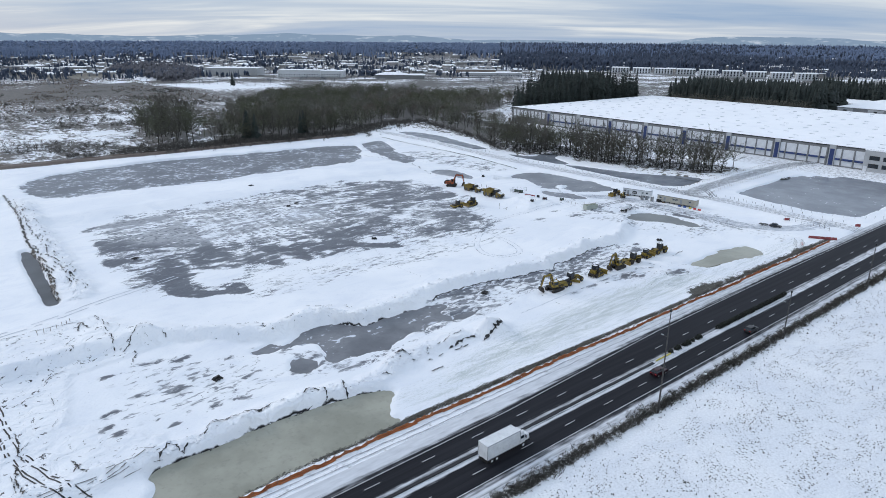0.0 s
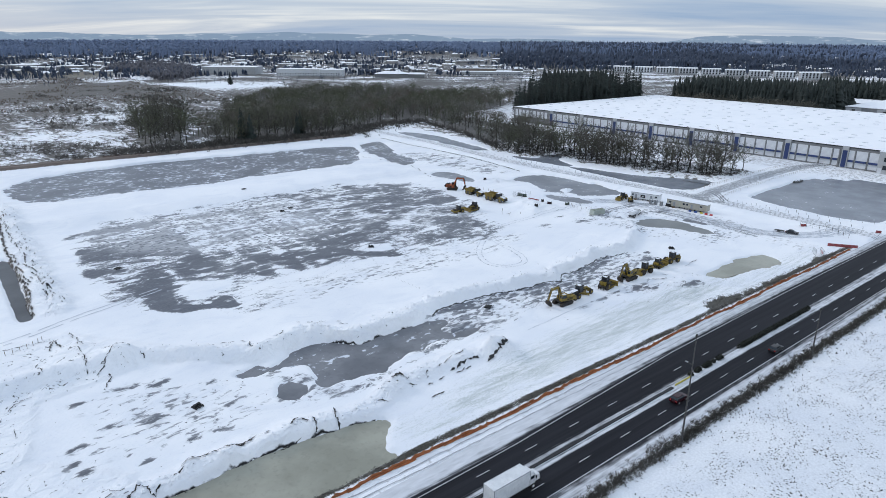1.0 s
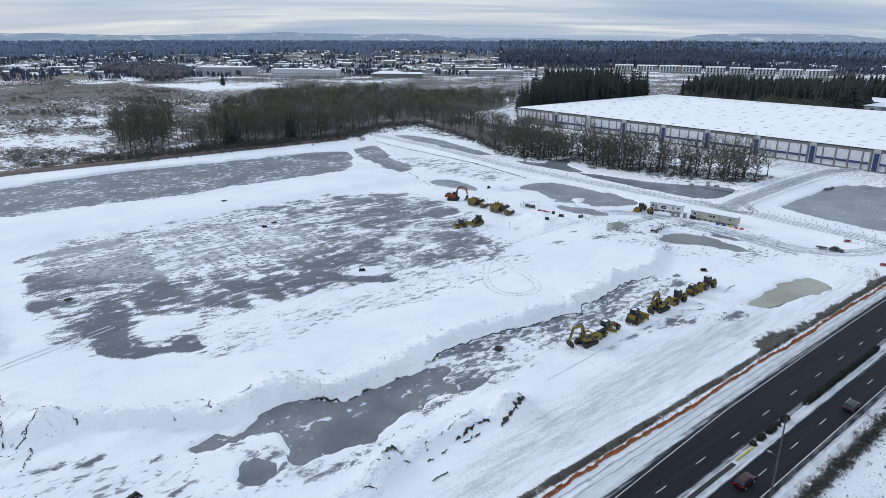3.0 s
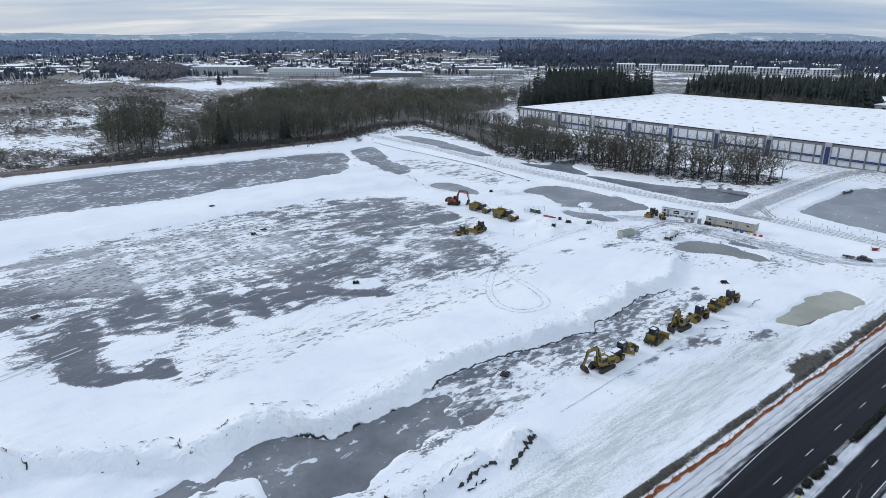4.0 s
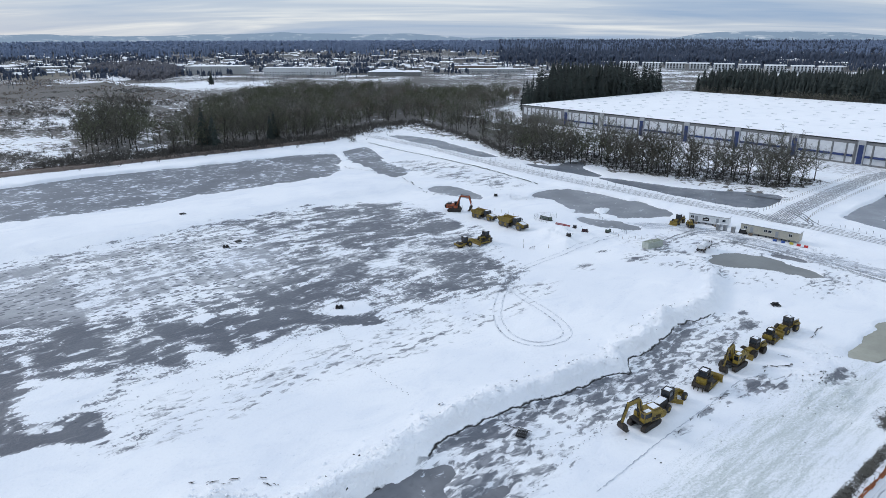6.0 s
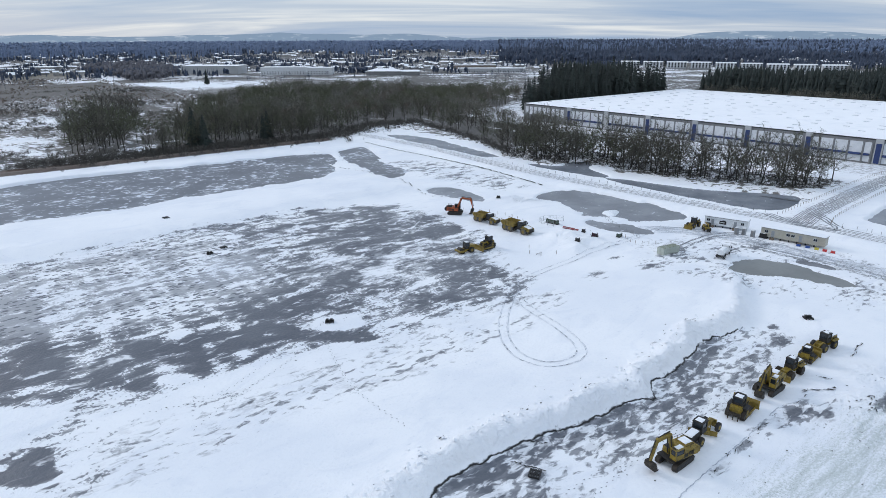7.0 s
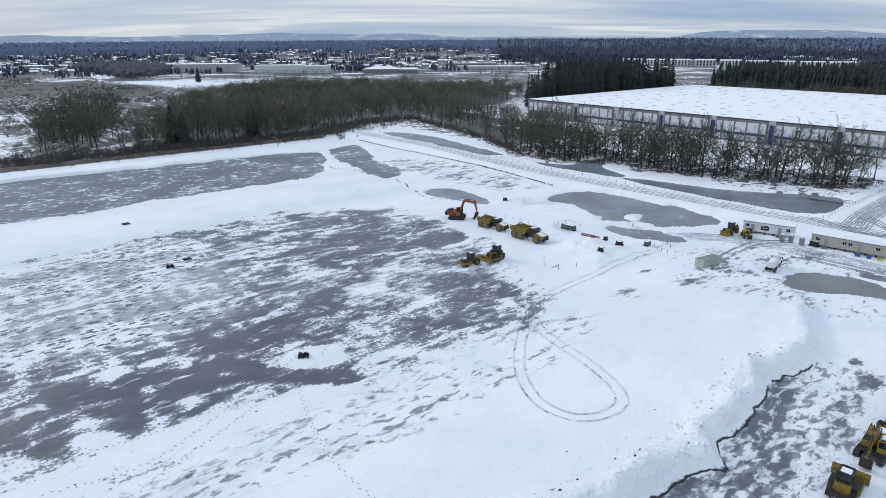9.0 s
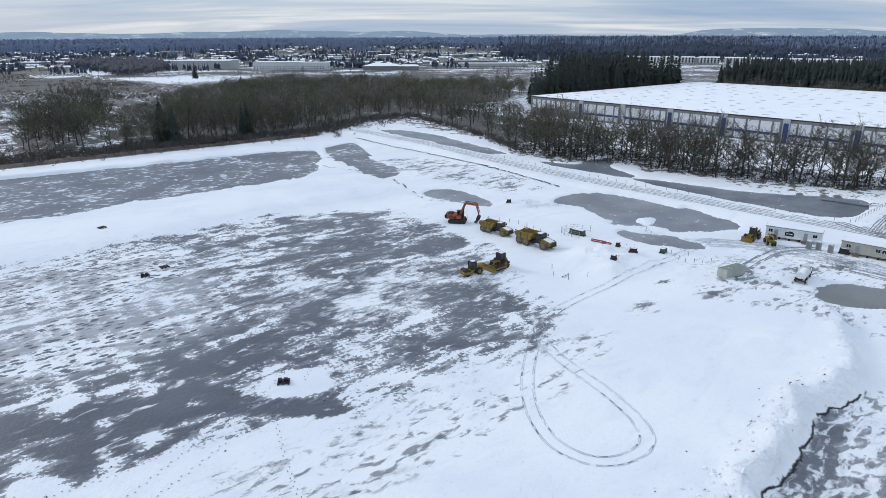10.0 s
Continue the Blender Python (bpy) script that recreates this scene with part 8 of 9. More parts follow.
DARK_SLUSH = plain("dark_wheel_slush", (0.10, 0.105, 0.11), (0.32, 0.34, 0.37), 0.7, 0, 0.5, 3.0, (0.5, 0.53, 0.58), 0.5)
PALE_RUT = plain("pale_wheel_rut", (0.42, 0.46, 0.52), (0.70, 0.73, 0.78), 0.75, 0, 0.5, 3.0)
wheel_tracks(bend(SITE_ROAD), (-2.7, -1.1, 1.0, 2.5), 0.19, 100, "grey wheel ruts along the snowy site road", DARK_SLUSH, 0.02, 0.08)
wheel_tracks(bend(SITE_ROAD), (-4.6,), 0.22, 110, "dark wet edge of the snowy site road", DARK_SLUSH, 0.25, 0.15)
wheel_tracks(bend(GATE_ROAD, 3), (-3.9, -3.1, -2.5, -1.6, -0.9, -0.2, 0.7, 1.3, 2.2, 2.9, 3.7), 0.16, 120, "dark churned wheel ruts on the gate road", DARK_SLUSH, 0.05, 0.12)
wheel_tracks(bend([(290, 172), (284, 160), (286, 146), (296, 152), (304, 162)]), (-1.6, 0, 1.5), 0.3, 130, "dark turning ruts at the junction", DARK_SLUSH, 0.1, 0.2)
LOOP_RUT = plain("thin_wheel_rut", (0.30, 0.33, 0.38), (0.68, 0.72, 0.78), 0.75, 0, 0.3, 3.0)
LOOP = bend([(250, 188), (234, 186.5), (203, 185), (182, 184), (170.6, 180.5), (161.6, 174), (152.4, 166.6), (146, 159), (142.6, 151.6), (143.6, 146), (148, 143.4), (153.4, 144), (157, 149), (160.4, 158), (162.4, 167), (166, 176), (172, 182.5)], 3)
wheel_tracks(LOOP, (-1.08, -0.82, 0.82, 1.08), 0.045, 140, "looping tyre tracks of a turning vehicle", LOOP_RUT, 0.22, 0.02, 0.5)
wheel_tracks(LOOP, (-0.95, 0.95), 0.085, 143, "darker wet stretches in looping tyre tracks", DARK_SLUSH, 0.86, 0.02, 1.2)
wheel_tracks(bend([(118, 108.4), (136, 109.7), (151, 110.2), (163.4, 111), (166, 111.3), (171, 109.7)]), (0.0,), 0.09, 150, "thin slushy edge beside the machine row", LOOP_RUT, 0.12, 0.10, 0.5)
wheel_tracks(bend([(228, 170), (244, 172), (254, 172), (262, 166)]), (-1.5, -1.0, 0.8, 1.2), 0.15, 160, "dark tracks behind the container", DARK_SLUSH, 0.1)
wheel_tracks(bend([(236, 193), (246, 186), (254, 172), (256, 150), (254, 124), (258, 104), (284, 92)]), (-3.1, -2.4, -1.6, -0.9, 0.3, 1.0, 1.7, 2.3, 3.3, 4.0), 0.15, 170, "wheel ruts across the snowy yard", LOOP_RUT, 0.12, 0.15)
wheel_tracks(bend([(250, 160), (252, 136), (250, 112)]), (-2.0, -1.2, -0.6, 1.0, 1.7), 0.15, 180, "dark wheel ruts in the yard", DARK_SLUSH, 0.15, 0.15)
wheel_tracks(bend([(-12, 176), (10, 180), (30, 190), (50, 196)]), (-1.1, 1.0), 0.22, 190, "faint wheel tracks over the snow", PALE_RUT, 0.2)
wheel_tracks(bend([(6, 98), (0, 112), (-3, 130), (-4, 150)]), (-1.6, -0.9, 0.6, 1.2), 0.13, 195, "dark wheel ruts by the long pond", LINER, 0.4, 0.2)
wheel_tracks(bend([(-8, 101), (8, 100), (20, 103)]), (-1.0, 0.1, 0.8, 1.6, 2.2), 0.08, 198, "dark wheel ruts at the pond's end", LINER, 0.5, 0.2)


def footprints(lines, seed):
    rnd = random.Random(seed)
    b = Build()
    for line in lines:
        line = bend(line)
        left = 1
        carry = 0.0
        for (ax, ay), (bx, by) in zip(line, line[1:]):
            d = math.hypot(bx - ax, by - ay)
            while carry < d:
                q = carry / d
                nx, ny = -(by - ay) / d, (bx - ax) / d
                left = -left
                s, n = ax + (bx - ax) * q + nx * 0.18 * left, ay + (by - ay) * q + ny * 0.18 * left
                a = math.atan2(by - ay, bx - ax) + rnd.uniform(-0.3, 0.3)
                z = ground_z(s, n) + 0.07
                b.add([(s + 0.16 * math.cos(a) * math.cos(u) - 0.09 * math.sin(a) * math.sin(u), n + 0.16 * math.sin(a) * math.cos(u) + 0.09 * math.cos(a) * math.sin(u), z) for u in (0, 1.05, 2.1, 3.14, 4.2, 5.2)], [(0, 1, 2, 3, 4, 5)])
                carry += rnd.uniform(0.75, 1.0)
            carry -= d
    ob = part("footprints", b, DARK_SLUSH)
    ob.matrix_world = SITE
    tagged(ob, "lines of footprints trodden into the snow", "footprints", kind="stuff")


footprints([[(71, 188.5), (80, 186.6), (93, 183.6), (105, 185)], [(79, 179), (91, 176), (104, 183.5), (115, 188)], [(84, 168.7), (93, 174.5), (104, 179), (115.5, 186)], [(117, 184), (112, 168), (110.5, 158), (111, 146)], [(125, 190), (134, 200), (140, 214)],
            [(120, 120), (135, 120), (146, 119.2), (158, 119), (166, 118.4), (177, 119.1)], [(104, 113), (124, 117.6), (142, 118.5), (160, 117.6)], [(130, 117), (133, 124), (131, 130)], [(118, 190), (128, 198), (142, 204), (160, 206), (176, 209)]], 5)


# ---- torn dark edges ----
def torn(line, seed, label, lo, hi, wide, chance, lift=0.12, spread=0.5, material=None):
    """Ragged dark strokes of liner or bare bank along a line, with gaps, tapered at both ends."""
    rnd = random.Random(seed)
    line = bend(line, 1)
    cum = [0.0]
    for (ax, ay), (bx, by) in zip(line, line[1:]):
        cum.append(cum[-1] + math.hypot(bx - ax, by - ay))
    sides, faces, u = [], [], 0.0
    while u < cum[-1]:
        L = min(rnd.uniform(lo, hi), cum[-1] - u + 0.3)
        if rnd.random() < chance:
            off, k, tilt = rnd.gauss(0, spread * 0.7), max(4, int(L / 0.3)), rnd.gauss(0, 0.16)
            base = len(sides)
            for i in range(k + 1):
                q = i / k
                d = min(max(u + L * q, 0.0), cum[-1] - 1e-6)
                j = next(x for x in range(len(line) - 1) if cum[x + 1] > d)
                (ax, ay), (bx, by) = line[j], line[j + 1]
                f, r = (d - cum[j]) / (cum[j + 1] - cum[j]), cum[j + 1] - cum[j]
                nx, ny = -(by - ay) / r, (bx - ax) / r
                o = off + tilt * (q - 0.5) * L + rnd.gauss(0, 0.07 + 0.12 * wide)
                w = wide * (0.12 + math.sin(math.pi * q) ** 0.6) * rnd.uniform(0.25, 1.1)
                x, y = ax + (bx - ax) * f + nx * o, ay + (by - ay) * f + ny * o
                sides += [(x + nx * w * rnd.uniform(0.4, 1.2), y + ny * w * rnd.uniform(0.4, 1.2)), (x - nx * w * 0.5, y - ny * w * 0.5)]
                if i:
                    m = base + 2 * i
                    faces.append((m - 2, m - 1, m + 1, m))
        u += L * rnd.uniform(0.7, 1.05)
    if not faces:
        return
    arr = np.array(sides)
    z = height(arr[:, 0].copy(), arr[:, 1].copy()) + lift
    b = Build().add([(x, y, zz + rnd.uniform(0, 0.08)) for (x, y), zz in zip(sides, z.tolist())], faces)
    ob = part("torn_liner", b, material or LINER)
    ob.matrix_world = SITE
    tagged(ob, label, "torn liner", kind="stuff")


LINER_EDGE = "black torn liner edge above the murky pond"
RIDGE_SCRAP = "black torn liner and clods along the snow ridge"
CRACK = "thin dark crack in the churned snow"
torn([(19, 101.5), (20.6, 104), (22.5, 104.4), (22.9, 101), (24.8, 104), (28.3, 104), (29.4, 105.2), (33, 105.2), (36, 105.9), (39, 105), (43, 106.2)], 1, LINER_EDGE, 1.6, 4.5, 0.34, 0.95, 0.15, 0.1)
torn([(36, 105.6), (39, 104.9), (43, 106), (45, 105.6)], 7, LINER_EDGE, 2.0, 4.0, 0.42, 1.0, 0.18, 0.1)
torn([(15, 99.8), (19, 99.4), (22.5, 99.6), (27, 100.4), (32, 100.4), (40, 101), (52, 101.6)], 8, LINER_EDGE, 1.5, 4.0, 0.16, 0.75, 0.3, 0.12)
torn([(48.8, 104.4), (51.1, 106), (52.3, 104)], 2, LINER_EDGE, 1.8, 3.0, 0.36, 1.0, 0.15, 0.08)
torn([(53.9, 105), (52.7, 101.6)], 26, LINER_EDGE, 2.0, 3.4, 0.26, 1.0, 0.15, 0.08)
torn([(59, 106.5), (58.1, 103.3), (57.2, 100.4)], 25, LINER_EDGE, 4.0, 6.4, 0.36, 1.0, 0.2, 0.06)
# flat black sheet stands in for the shade below a snow overhang
torn([(73.6, 106.2), (76.2, 106.8), (77.4, 105.6)], 6, "black sheet for the shade under a lip of snow", 3.4, 4.2, 0.95, 1.0, 0.2, 0.05)
torn([(76.6, 104.4), (78.4, 102.7), (80, 102.2), (85.3, 102.5)], 3, RIDGE_SCRAP, 1.4, 3.4, 0.24, 0.9, 0.15, 0.2)
torn([(70, 106.2), (72.8, 106.2)], 31, RIDGE_SCRAP, 1.0, 2.0, 0.22, 0.9, 0.15, 0.2)
torn([(67.6, 102.8), (69.2, 101.2)], 32, RIDGE_SCRAP, 1.0, 2.0, 0.26, 1.0, 0.15, 0.1)
torn([(82.6, 106), (81.6, 103.8)], 35, RIDGE_SCRAP, 1.6, 2.4, 0.2, 1.0, 0.15, 0.1)
torn([(77.6, 97.4), (81.4, 97.6)], 36, RIDGE_SCRAP, 2.4, 4.0, 0.3, 1.0, 0.15, 0.1)
torn([(88, 103.8), (91.6, 104.3), (93.7, 104.6), (97, 104.2)], 4, RIDGE_SCRAP, 1.4, 3.2, 0.55, 1.0, 0.16, 0.25)
torn([(88.6, 102.6), (93.2, 102.5)], 37, RIDGE_SCRAP, 1.2, 2.6, 0.32, 0.9, 0.16, 0.3)
torn([(85.6, 105.6), (90, 107), (95, 107.4)], 38, RIDGE_SCRAP, 0.8, 2.2, 0.2, 0.55, 0.16, 0.4)
torn([(98.2, 100.6), (101.7, 102.4), (105.8, 104.8)], 5, "dark bare slope of a snow heap", 7.0, 9.0, 0.85, 1.0, 0.25, 0.05)
torn([(16.3, 195), (17.9, 212), (18.6, 227), (18.1, 242), (17.7, 259), (17.8, 274), (18.9, 294), (19, 324), (18.6, 360)], 9, "dark broken bank along the ditch", 1.6, 5.0, 0.8, 1.0, 0.15, 0.25)
torn([(17.6, 196), (18.8, 212), (19.6, 227), (19.2, 242), (19, 260)], 34, "black wet bank above the ditch ice", 1.6, 4.0, 0.5, 0.9, 0.15, 0.3)
torn([(22.9, 212), (22.6, 228), (21.6, 242), (21.8, 258), (20.6, 283), (20.7, 315), (20, 346)], 33, "dark broken bank along the ditch", 0.9, 3.0, 0.4, 0.8, 0.15, 0.7)
torn([(24.5, 200), (25, 215), (24, 232), (24, 250), (23, 280), (22, 320)], 10, "dark clods in the churned snow", 0.6, 1.8, 0.3, 0.5, 0.15, 1.4)
torn([(6.2, 111.6), (7, 110.2), (7.5, 106.2)], 15, CRACK, 2.0, 4.0, 0.32, 1.0, 0.12, 0.12)
torn([(6, 107.8), (7.6, 109.6)], 39, CRACK, 1.6, 2.4, 0.2, 1.0, 0.12, 0.1)
torn([(-1.9, 115.6), (-2, 109.3), (-1.5, 104)], 11, CRACK, 2.0, 5.0, 0.34, 1.0, 0.12, 0.12)
torn([(-2.8, 113.4), (-2.3, 107)], 40, CRACK, 1.6, 4.0, 0.16, 0.9, 0.12, 0.15)
torn([(-0.5, 128), (-0.8, 122), (-0.7, 116.5)], 41, CRACK, 1.2, 3.4, 0.24, 0.9, 0.12, 0.2)
torn([(-0.6, 120.4), (1.2, 122.8)], 42, CRACK, 1.2, 2.4, 0.14, 1.0, 0.12, 0.1)
torn([(6.9, 146.2), (8.5, 148.7), (11.4, 149.2), (14.8, 148.8)], 12, CRACK, 1.2, 3.0, 0.16, 0.85, 0.12, 0.25)
torn([(0.6, 138.8), (3, 140.4), (5.3, 142.4)], 43, CRACK, 1.0, 2.6, 0.13, 0.8, 0.12, 0.2)
torn([(7, 138.4), (7.1, 134.4)], 44, CRACK, 1.4, 3.0, 0.1, 1.0, 0.12, 0.1)
torn([(5.5, 125.6), (6.9, 128.4)], 45, CRACK, 1.2, 2.4, 0.1, 1.0, 0.12, 0.1)
torn([(14.3, 162.4), (13.7, 154.2)], 46, CRACK, 1.2, 3.0, 0.22, 0.8, 0.12, 0.25)
torn([(17.2, 167.6), (19.3, 176), (19.9, 168.2)], 47, "dark crumbling edge of a snow heap", 2.0, 5.0, 0.3, 0.9, 0.15, 0.2)
torn([(23.4, 177), (23.6, 168), (23.2, 160), (22.8, 152)], 14, "dark crumbling edge of a snow heap", 0.9, 3.0, 0.24, 0.75, 0.15, 0.5)
torn([(24.2, 150.4), (27.8, 155), (31.5, 157), (34.4, 151.2)], 48, "dark crumbling edge of a snow heap", 1.2, 3.6, 0.24, 0.75, 0.15, 0.3)
torn([(24.6, 143.6), (26.8, 149.4)], 49, CRACK, 2.0, 4.0, 0.24, 0.9, 0.15, 0.15)
torn([(-8, 174.5), (1, 174.6), (7, 175.8), (11, 175.5), (18.6, 175.2)], 13, CRACK, 1.2, 4.0, 0.2, 0.85, 0.12, 0.3)
torn([(47.5, 146.2), (52.8, 145.8), (56.4, 145.4), (55.4, 138)], 16, "dark crumbling lip of the snow bluff", 0.9, 2.6, 0.2, 0.6, 0.15, 0.4)
torn([(62.3, 140.2), (65.6, 143.5)], 50, "dark crumbling lip of the snow bluff", 2.4, 4.4, 0.26, 1.0, 0.15, 0.1)
torn([(70.6, 146.2), (73.6, 144.2), (78.6, 142.6), (81, 137.6)], 51, "dark crumbling lip of the snow bluff", 0.7, 2.2, 0.2, 0.6, 0.15, 0.5)
torn([(110, 138.6), (118, 138), (124, 136.6), (132, 135.6), (140, 134.6), (152, 133.6), (170, 138), (184, 138)], 17, "dark specks on the lip of the snow bluff", 0.5, 1.6, 0.14, 0.14, 0.15, 0.6)
torn([(174.6, 111.2), (176.1, 109.4), (179.8, 107.2)], 18, "black scraps of liner beside the machine row", 0.9, 2.6, 0.34, 0.95, 0.14, 0.2)
torn([(136, 108.9), (148, 109.4), (150.3, 109.6), (159.2, 110.3), (166, 110.6), (171, 109.6), (176, 110.4)], 56, "thin dark slush line beside the machine row", 0.8, 2.6, 0.10, 0.5, 0.1, 0.25)
torn([(182, 111.5), (183.2, 109.2)], 52, "black scraps of liner beside the machine row", 1.4, 2.4, 0.2, 1.0, 0.14, 0.1)
torn([(191.4, 110.9), (193.4, 110), (197, 110.4), (201.5, 111.3), (204, 111.2)], 53, "black scraps of liner beside the machine row", 1.2, 3.0, 0.2, 0.85, 0.14, 0.15)
torn([(172, 101.8), (175, 103), (180.7, 102.8), (181.4, 101), (174.5, 100)], 19, "dark clods between snow heaps", 0.5, 1.6, 0.24, 0.55, 0.15, 0.7)
torn([(118.6, 129.8), (119.6, 127.4), (121, 124.6)], 54, "black crack round a heap of snow on the ice", 1.6, 4.0, 0.26, 1.0, 0.14, 0.1)
torn([(124.6, 131.4), (126.4, 129.2)], 55, "black crack in the icy strip", 1.6, 3.0, 0.22, 1.0, 0.14, 0.08)
torn([(216, 352), (222, 330), (224, 310), (218, 290), (214, 274), (222, 262)], 21, "dark broken crust along the dam's end", 0.8, 2.8, 0.42, 0.6, 0.12, 0.8)
torn([(226, 400), (221, 372), (216, 352)], 22, "dark clods in the snow", 0.6, 2.0, 0.3, 0.4, 0.12, 0.8)
torn([(270, 412), (269, 384), (271, 336), (270, 298), (265, 258)], 23, "dark grassy lip along the snowy terrace", 2.5, 7.0, 0.8, 1.0, 0.14, 0.2, HEDGE)
torn([(193, 194), (196, 195)], 27, "dark scrap half buried in snow", 0.8, 1.6, 0.3, 0.9, 0.2, 0.3)
torn([(320.5, 189), (323, 171)], 28, "dark stone weir across the pond", 3.0, 6.0, 1.2, 1.0, 0.75, 0.15)
torn([(311, 142), (316, 145), (322, 144)], 29, "dark floating debris at the pond edge", 1.5, 3.0, 0.4, 0.9, 0.5, 0.8)
torn([(363, 148), (374, 149)], 30, "dark rocky spit in the frozen pond", 2.0, 5.0, 1.4, 1.0, 0.8, 0.6)


def clods(lines, count, seed, spread, lo, hi, material, label):
    """Loose lumps scattered along lines."""
    rnd = random.Random(seed)
    spots = []
    for _ in range(count):
        line = rnd.choice(lines)
        i = rnd.randrange(len(line) - 1)
        q = rnd.random()
        spots.append((line[i][0] + (line[i + 1][0] - line[i][0]) * q + rnd.gauss(0, spread), line[i][1] + (line[i + 1][1] - line[i][1]) * q + rnd.gauss(0, spread)))
    arr = np.array(spots)
    zs = height(arr[:, 0].copy(), arr[:, 1].copy())
    b = Build()
    for (s, n), z in zip(spots, zs):
        r = rnd.uniform(lo, hi)
        ring = [(s + r * math.cos(i * 1.2566) * rnd.uniform(0.6, 1.2), n + r * math.sin(i * 1.2566) * rnd.uniform(0.6, 1.2), z + r * rnd.uniform(-0.1, 0.35)) for i in range(5)]
        b.add(ring + [(s + rnd.uniform(-0.3, 0.3) * r, n + rnd.uniform(-0.3, 0.3) * r, z + r * rnd.uniform(0.5, 0.9))], [(i, (i + 1) % 5, 5) for i in range(5)])
    ob = part("clods", b, material)
    ob.matrix_world = SITE
    tagged(ob, label, "clods", kind="stuff")


BANKS = [POND_BANK, [(s, n + 4.2) for s, n in BLUFF[2:]], [(22, 190), (25, 230), (25, 280), (24, 340)], [(240, 250), (236, 244), (244, 240)]]
clods(BANKS, 1300, 3, 1.4, 0.15, 0.5, SNOW, "loose lumps of snow along the banks")
clods(BANKS, 70, 4, 1.6, 0.08, 0.26, LINER, "small dark lumps along the banks")
clods([[(130, 108), (160, 102), (196, 104)], [(150, 96), (190, 98)], [(205, 192), (230, 200)], [(100, 135), (190, 137)]], 80, 6, 3.0, 0.08, 0.2, LINER, "small dark lumps scattered on the snow")
clods([[(0, 120), (40, 125), (60, 115)], [(10, 150), (45, 150)], [(60, 185), (120, 190)]], 90, 7, 6.0, 0.08, 0.22, LINER, "small dark lumps scattered on the snow")


# ---- fences ----
def safety_fence():
    ob = thing("safety_fence", "sagging orange mesh fence along the verge", "fence")
    rnd = random.Random(6)
    s = 10.0
    post = Build().box((0, 0, 0.5), (0.07, 0.07, 1.25)).mesh("post")
    spots = []
    while s < 262:
        spots.append((s, 83.2 + 0.25 * math.sin(s * 0.13) + rnd.uniform(-0.12, 0.12)))
        s += rnd.uniform(1.9, 2.6)
    for (s0, n0), (s1, n1) in zip(spots, spots[1:]):
        z0, z1 = ground_z(s0, n0), ground_z(s1, n1)
        h0, h1, sag, out = rnd.uniform(0.5, 0.9), rnd.uniform(0.5, 0.9), rnd.uniform(0.0, 0.3), rnd.uniform(-0.3, 0.3)
        m = ((s0 + s1) / 2, (n0 + n1) / 2 + out)
        zm, hm = (z0 + z1) / 2, (h0 + h1) / 2 - sag
        t = 0.03
        b = Build()
        rows = [(s0, n0, z0, h0), (m[0], m[1], zm, hm), (s1, n1, z1, h1)]
        v = [(s, n + dy, z + q) for s, n, z, h in rows for dy in (-t, t) for q in (-0.1, h)]
        b.add(v, [(4 * i, 4 * i + 4, 4 * i + 5, 4 * i + 1) for i in range(2)] + [(4 * i + 2, 4 * i + 3, 4 * i + 7, 4 * i + 6) for i in range(2)] + [(4 * i + 1, 4 * i + 5, 4 * i + 7, 4 * i + 3) for i in range(2)])
        w = rnd.uniform(0.15, 0.6)
        b.add([(s0, n0 - w, z0 + 0.08), (s1, n1 - w, z1 + 0.08), (s1, n1, z1 + 0.16), (s0, n0, z0 + 0.16)], [(0, 1, 2, 3)])
        part("mesh_panel", b, ORANGE_NET, ob)
        p = part("post", post, WOOD, ob)
        p.location = (s0, n0, z0)
    ob.matrix_world = SITE


safety_fence()


def post_fence(line, label, step_m, h, material, rails, seed):
    ob = thing("fence", label, "fence")
    rnd = random.Random(seed)
    line = bend(line, 1)
    post = Build().box((0, 0, h / 2 - 0.15), (0.09, 0.09, h + 0.3)).mesh("post")
    pts = []
    carry = 0.0
    for (ax, ay), (bx, by) in zip(line, line[1:]):
        d = math.hypot(bx - ax, by - ay)
        while carry < d:
            pts.append((ax + (bx - ax) * carry / d, ay + (by - ay) * carry / d))
            carry += step_m
        carry -= d
    arr = np.array(pts)
    zs = height(arr[:, 0].copy(), arr[:, 1].copy())
    for (s, n), z in zip(pts, zs):
        p = part("post", post, material, ob)
        p.location = (s, n, z)
        p.rotation_euler = (rnd.uniform(-0.06, 0.06), rnd.uniform(-0.06, 0.06), rnd.uniform(0, 3))
    for q in rails:
        b = Build()
        for i in range(len(pts) - 1):
            b.tube((*pts[i], zs[i] + q), (*pts[i + 1], zs[i + 1] + q), 0.025, 0.025, 3, False)
        part("wire", b, material, ob)
    ob.matrix_world = SITE


post_fence([(290.5, 90), (291, 130), (292, 142)], "row of thin fence posts beside the site road", 4.2, 1.2, GALVANISED, (), 1)
post_fence([(294, 170), (291, 200), (288, 248), (287, 290), (290, 322)], "row of thin fence posts along the frozen roadside pond", 4.2, 1.2, GALVANISED, (), 2)
post_fence([(290, 322), (292, 365), (293, 410), (300, 440), (320, 452)], "row of thin fence posts beside the site road", 4.2, 1.2, GALVANISED, (), 3)
post_fence([(297, 169.5), (320, 170), (345, 171), (378, 173), (408, 172)], "post fence along the gate road", 2.6, 1.3, WOOD, (1.1,), 4)
post_fence([(294, 152), (305, 155), (334, 156.5), (378, 158.5), (405, 158)], "post fence between gate road and frozen pond", 2.6, 1.3, WOOD, (1.1,), 5)
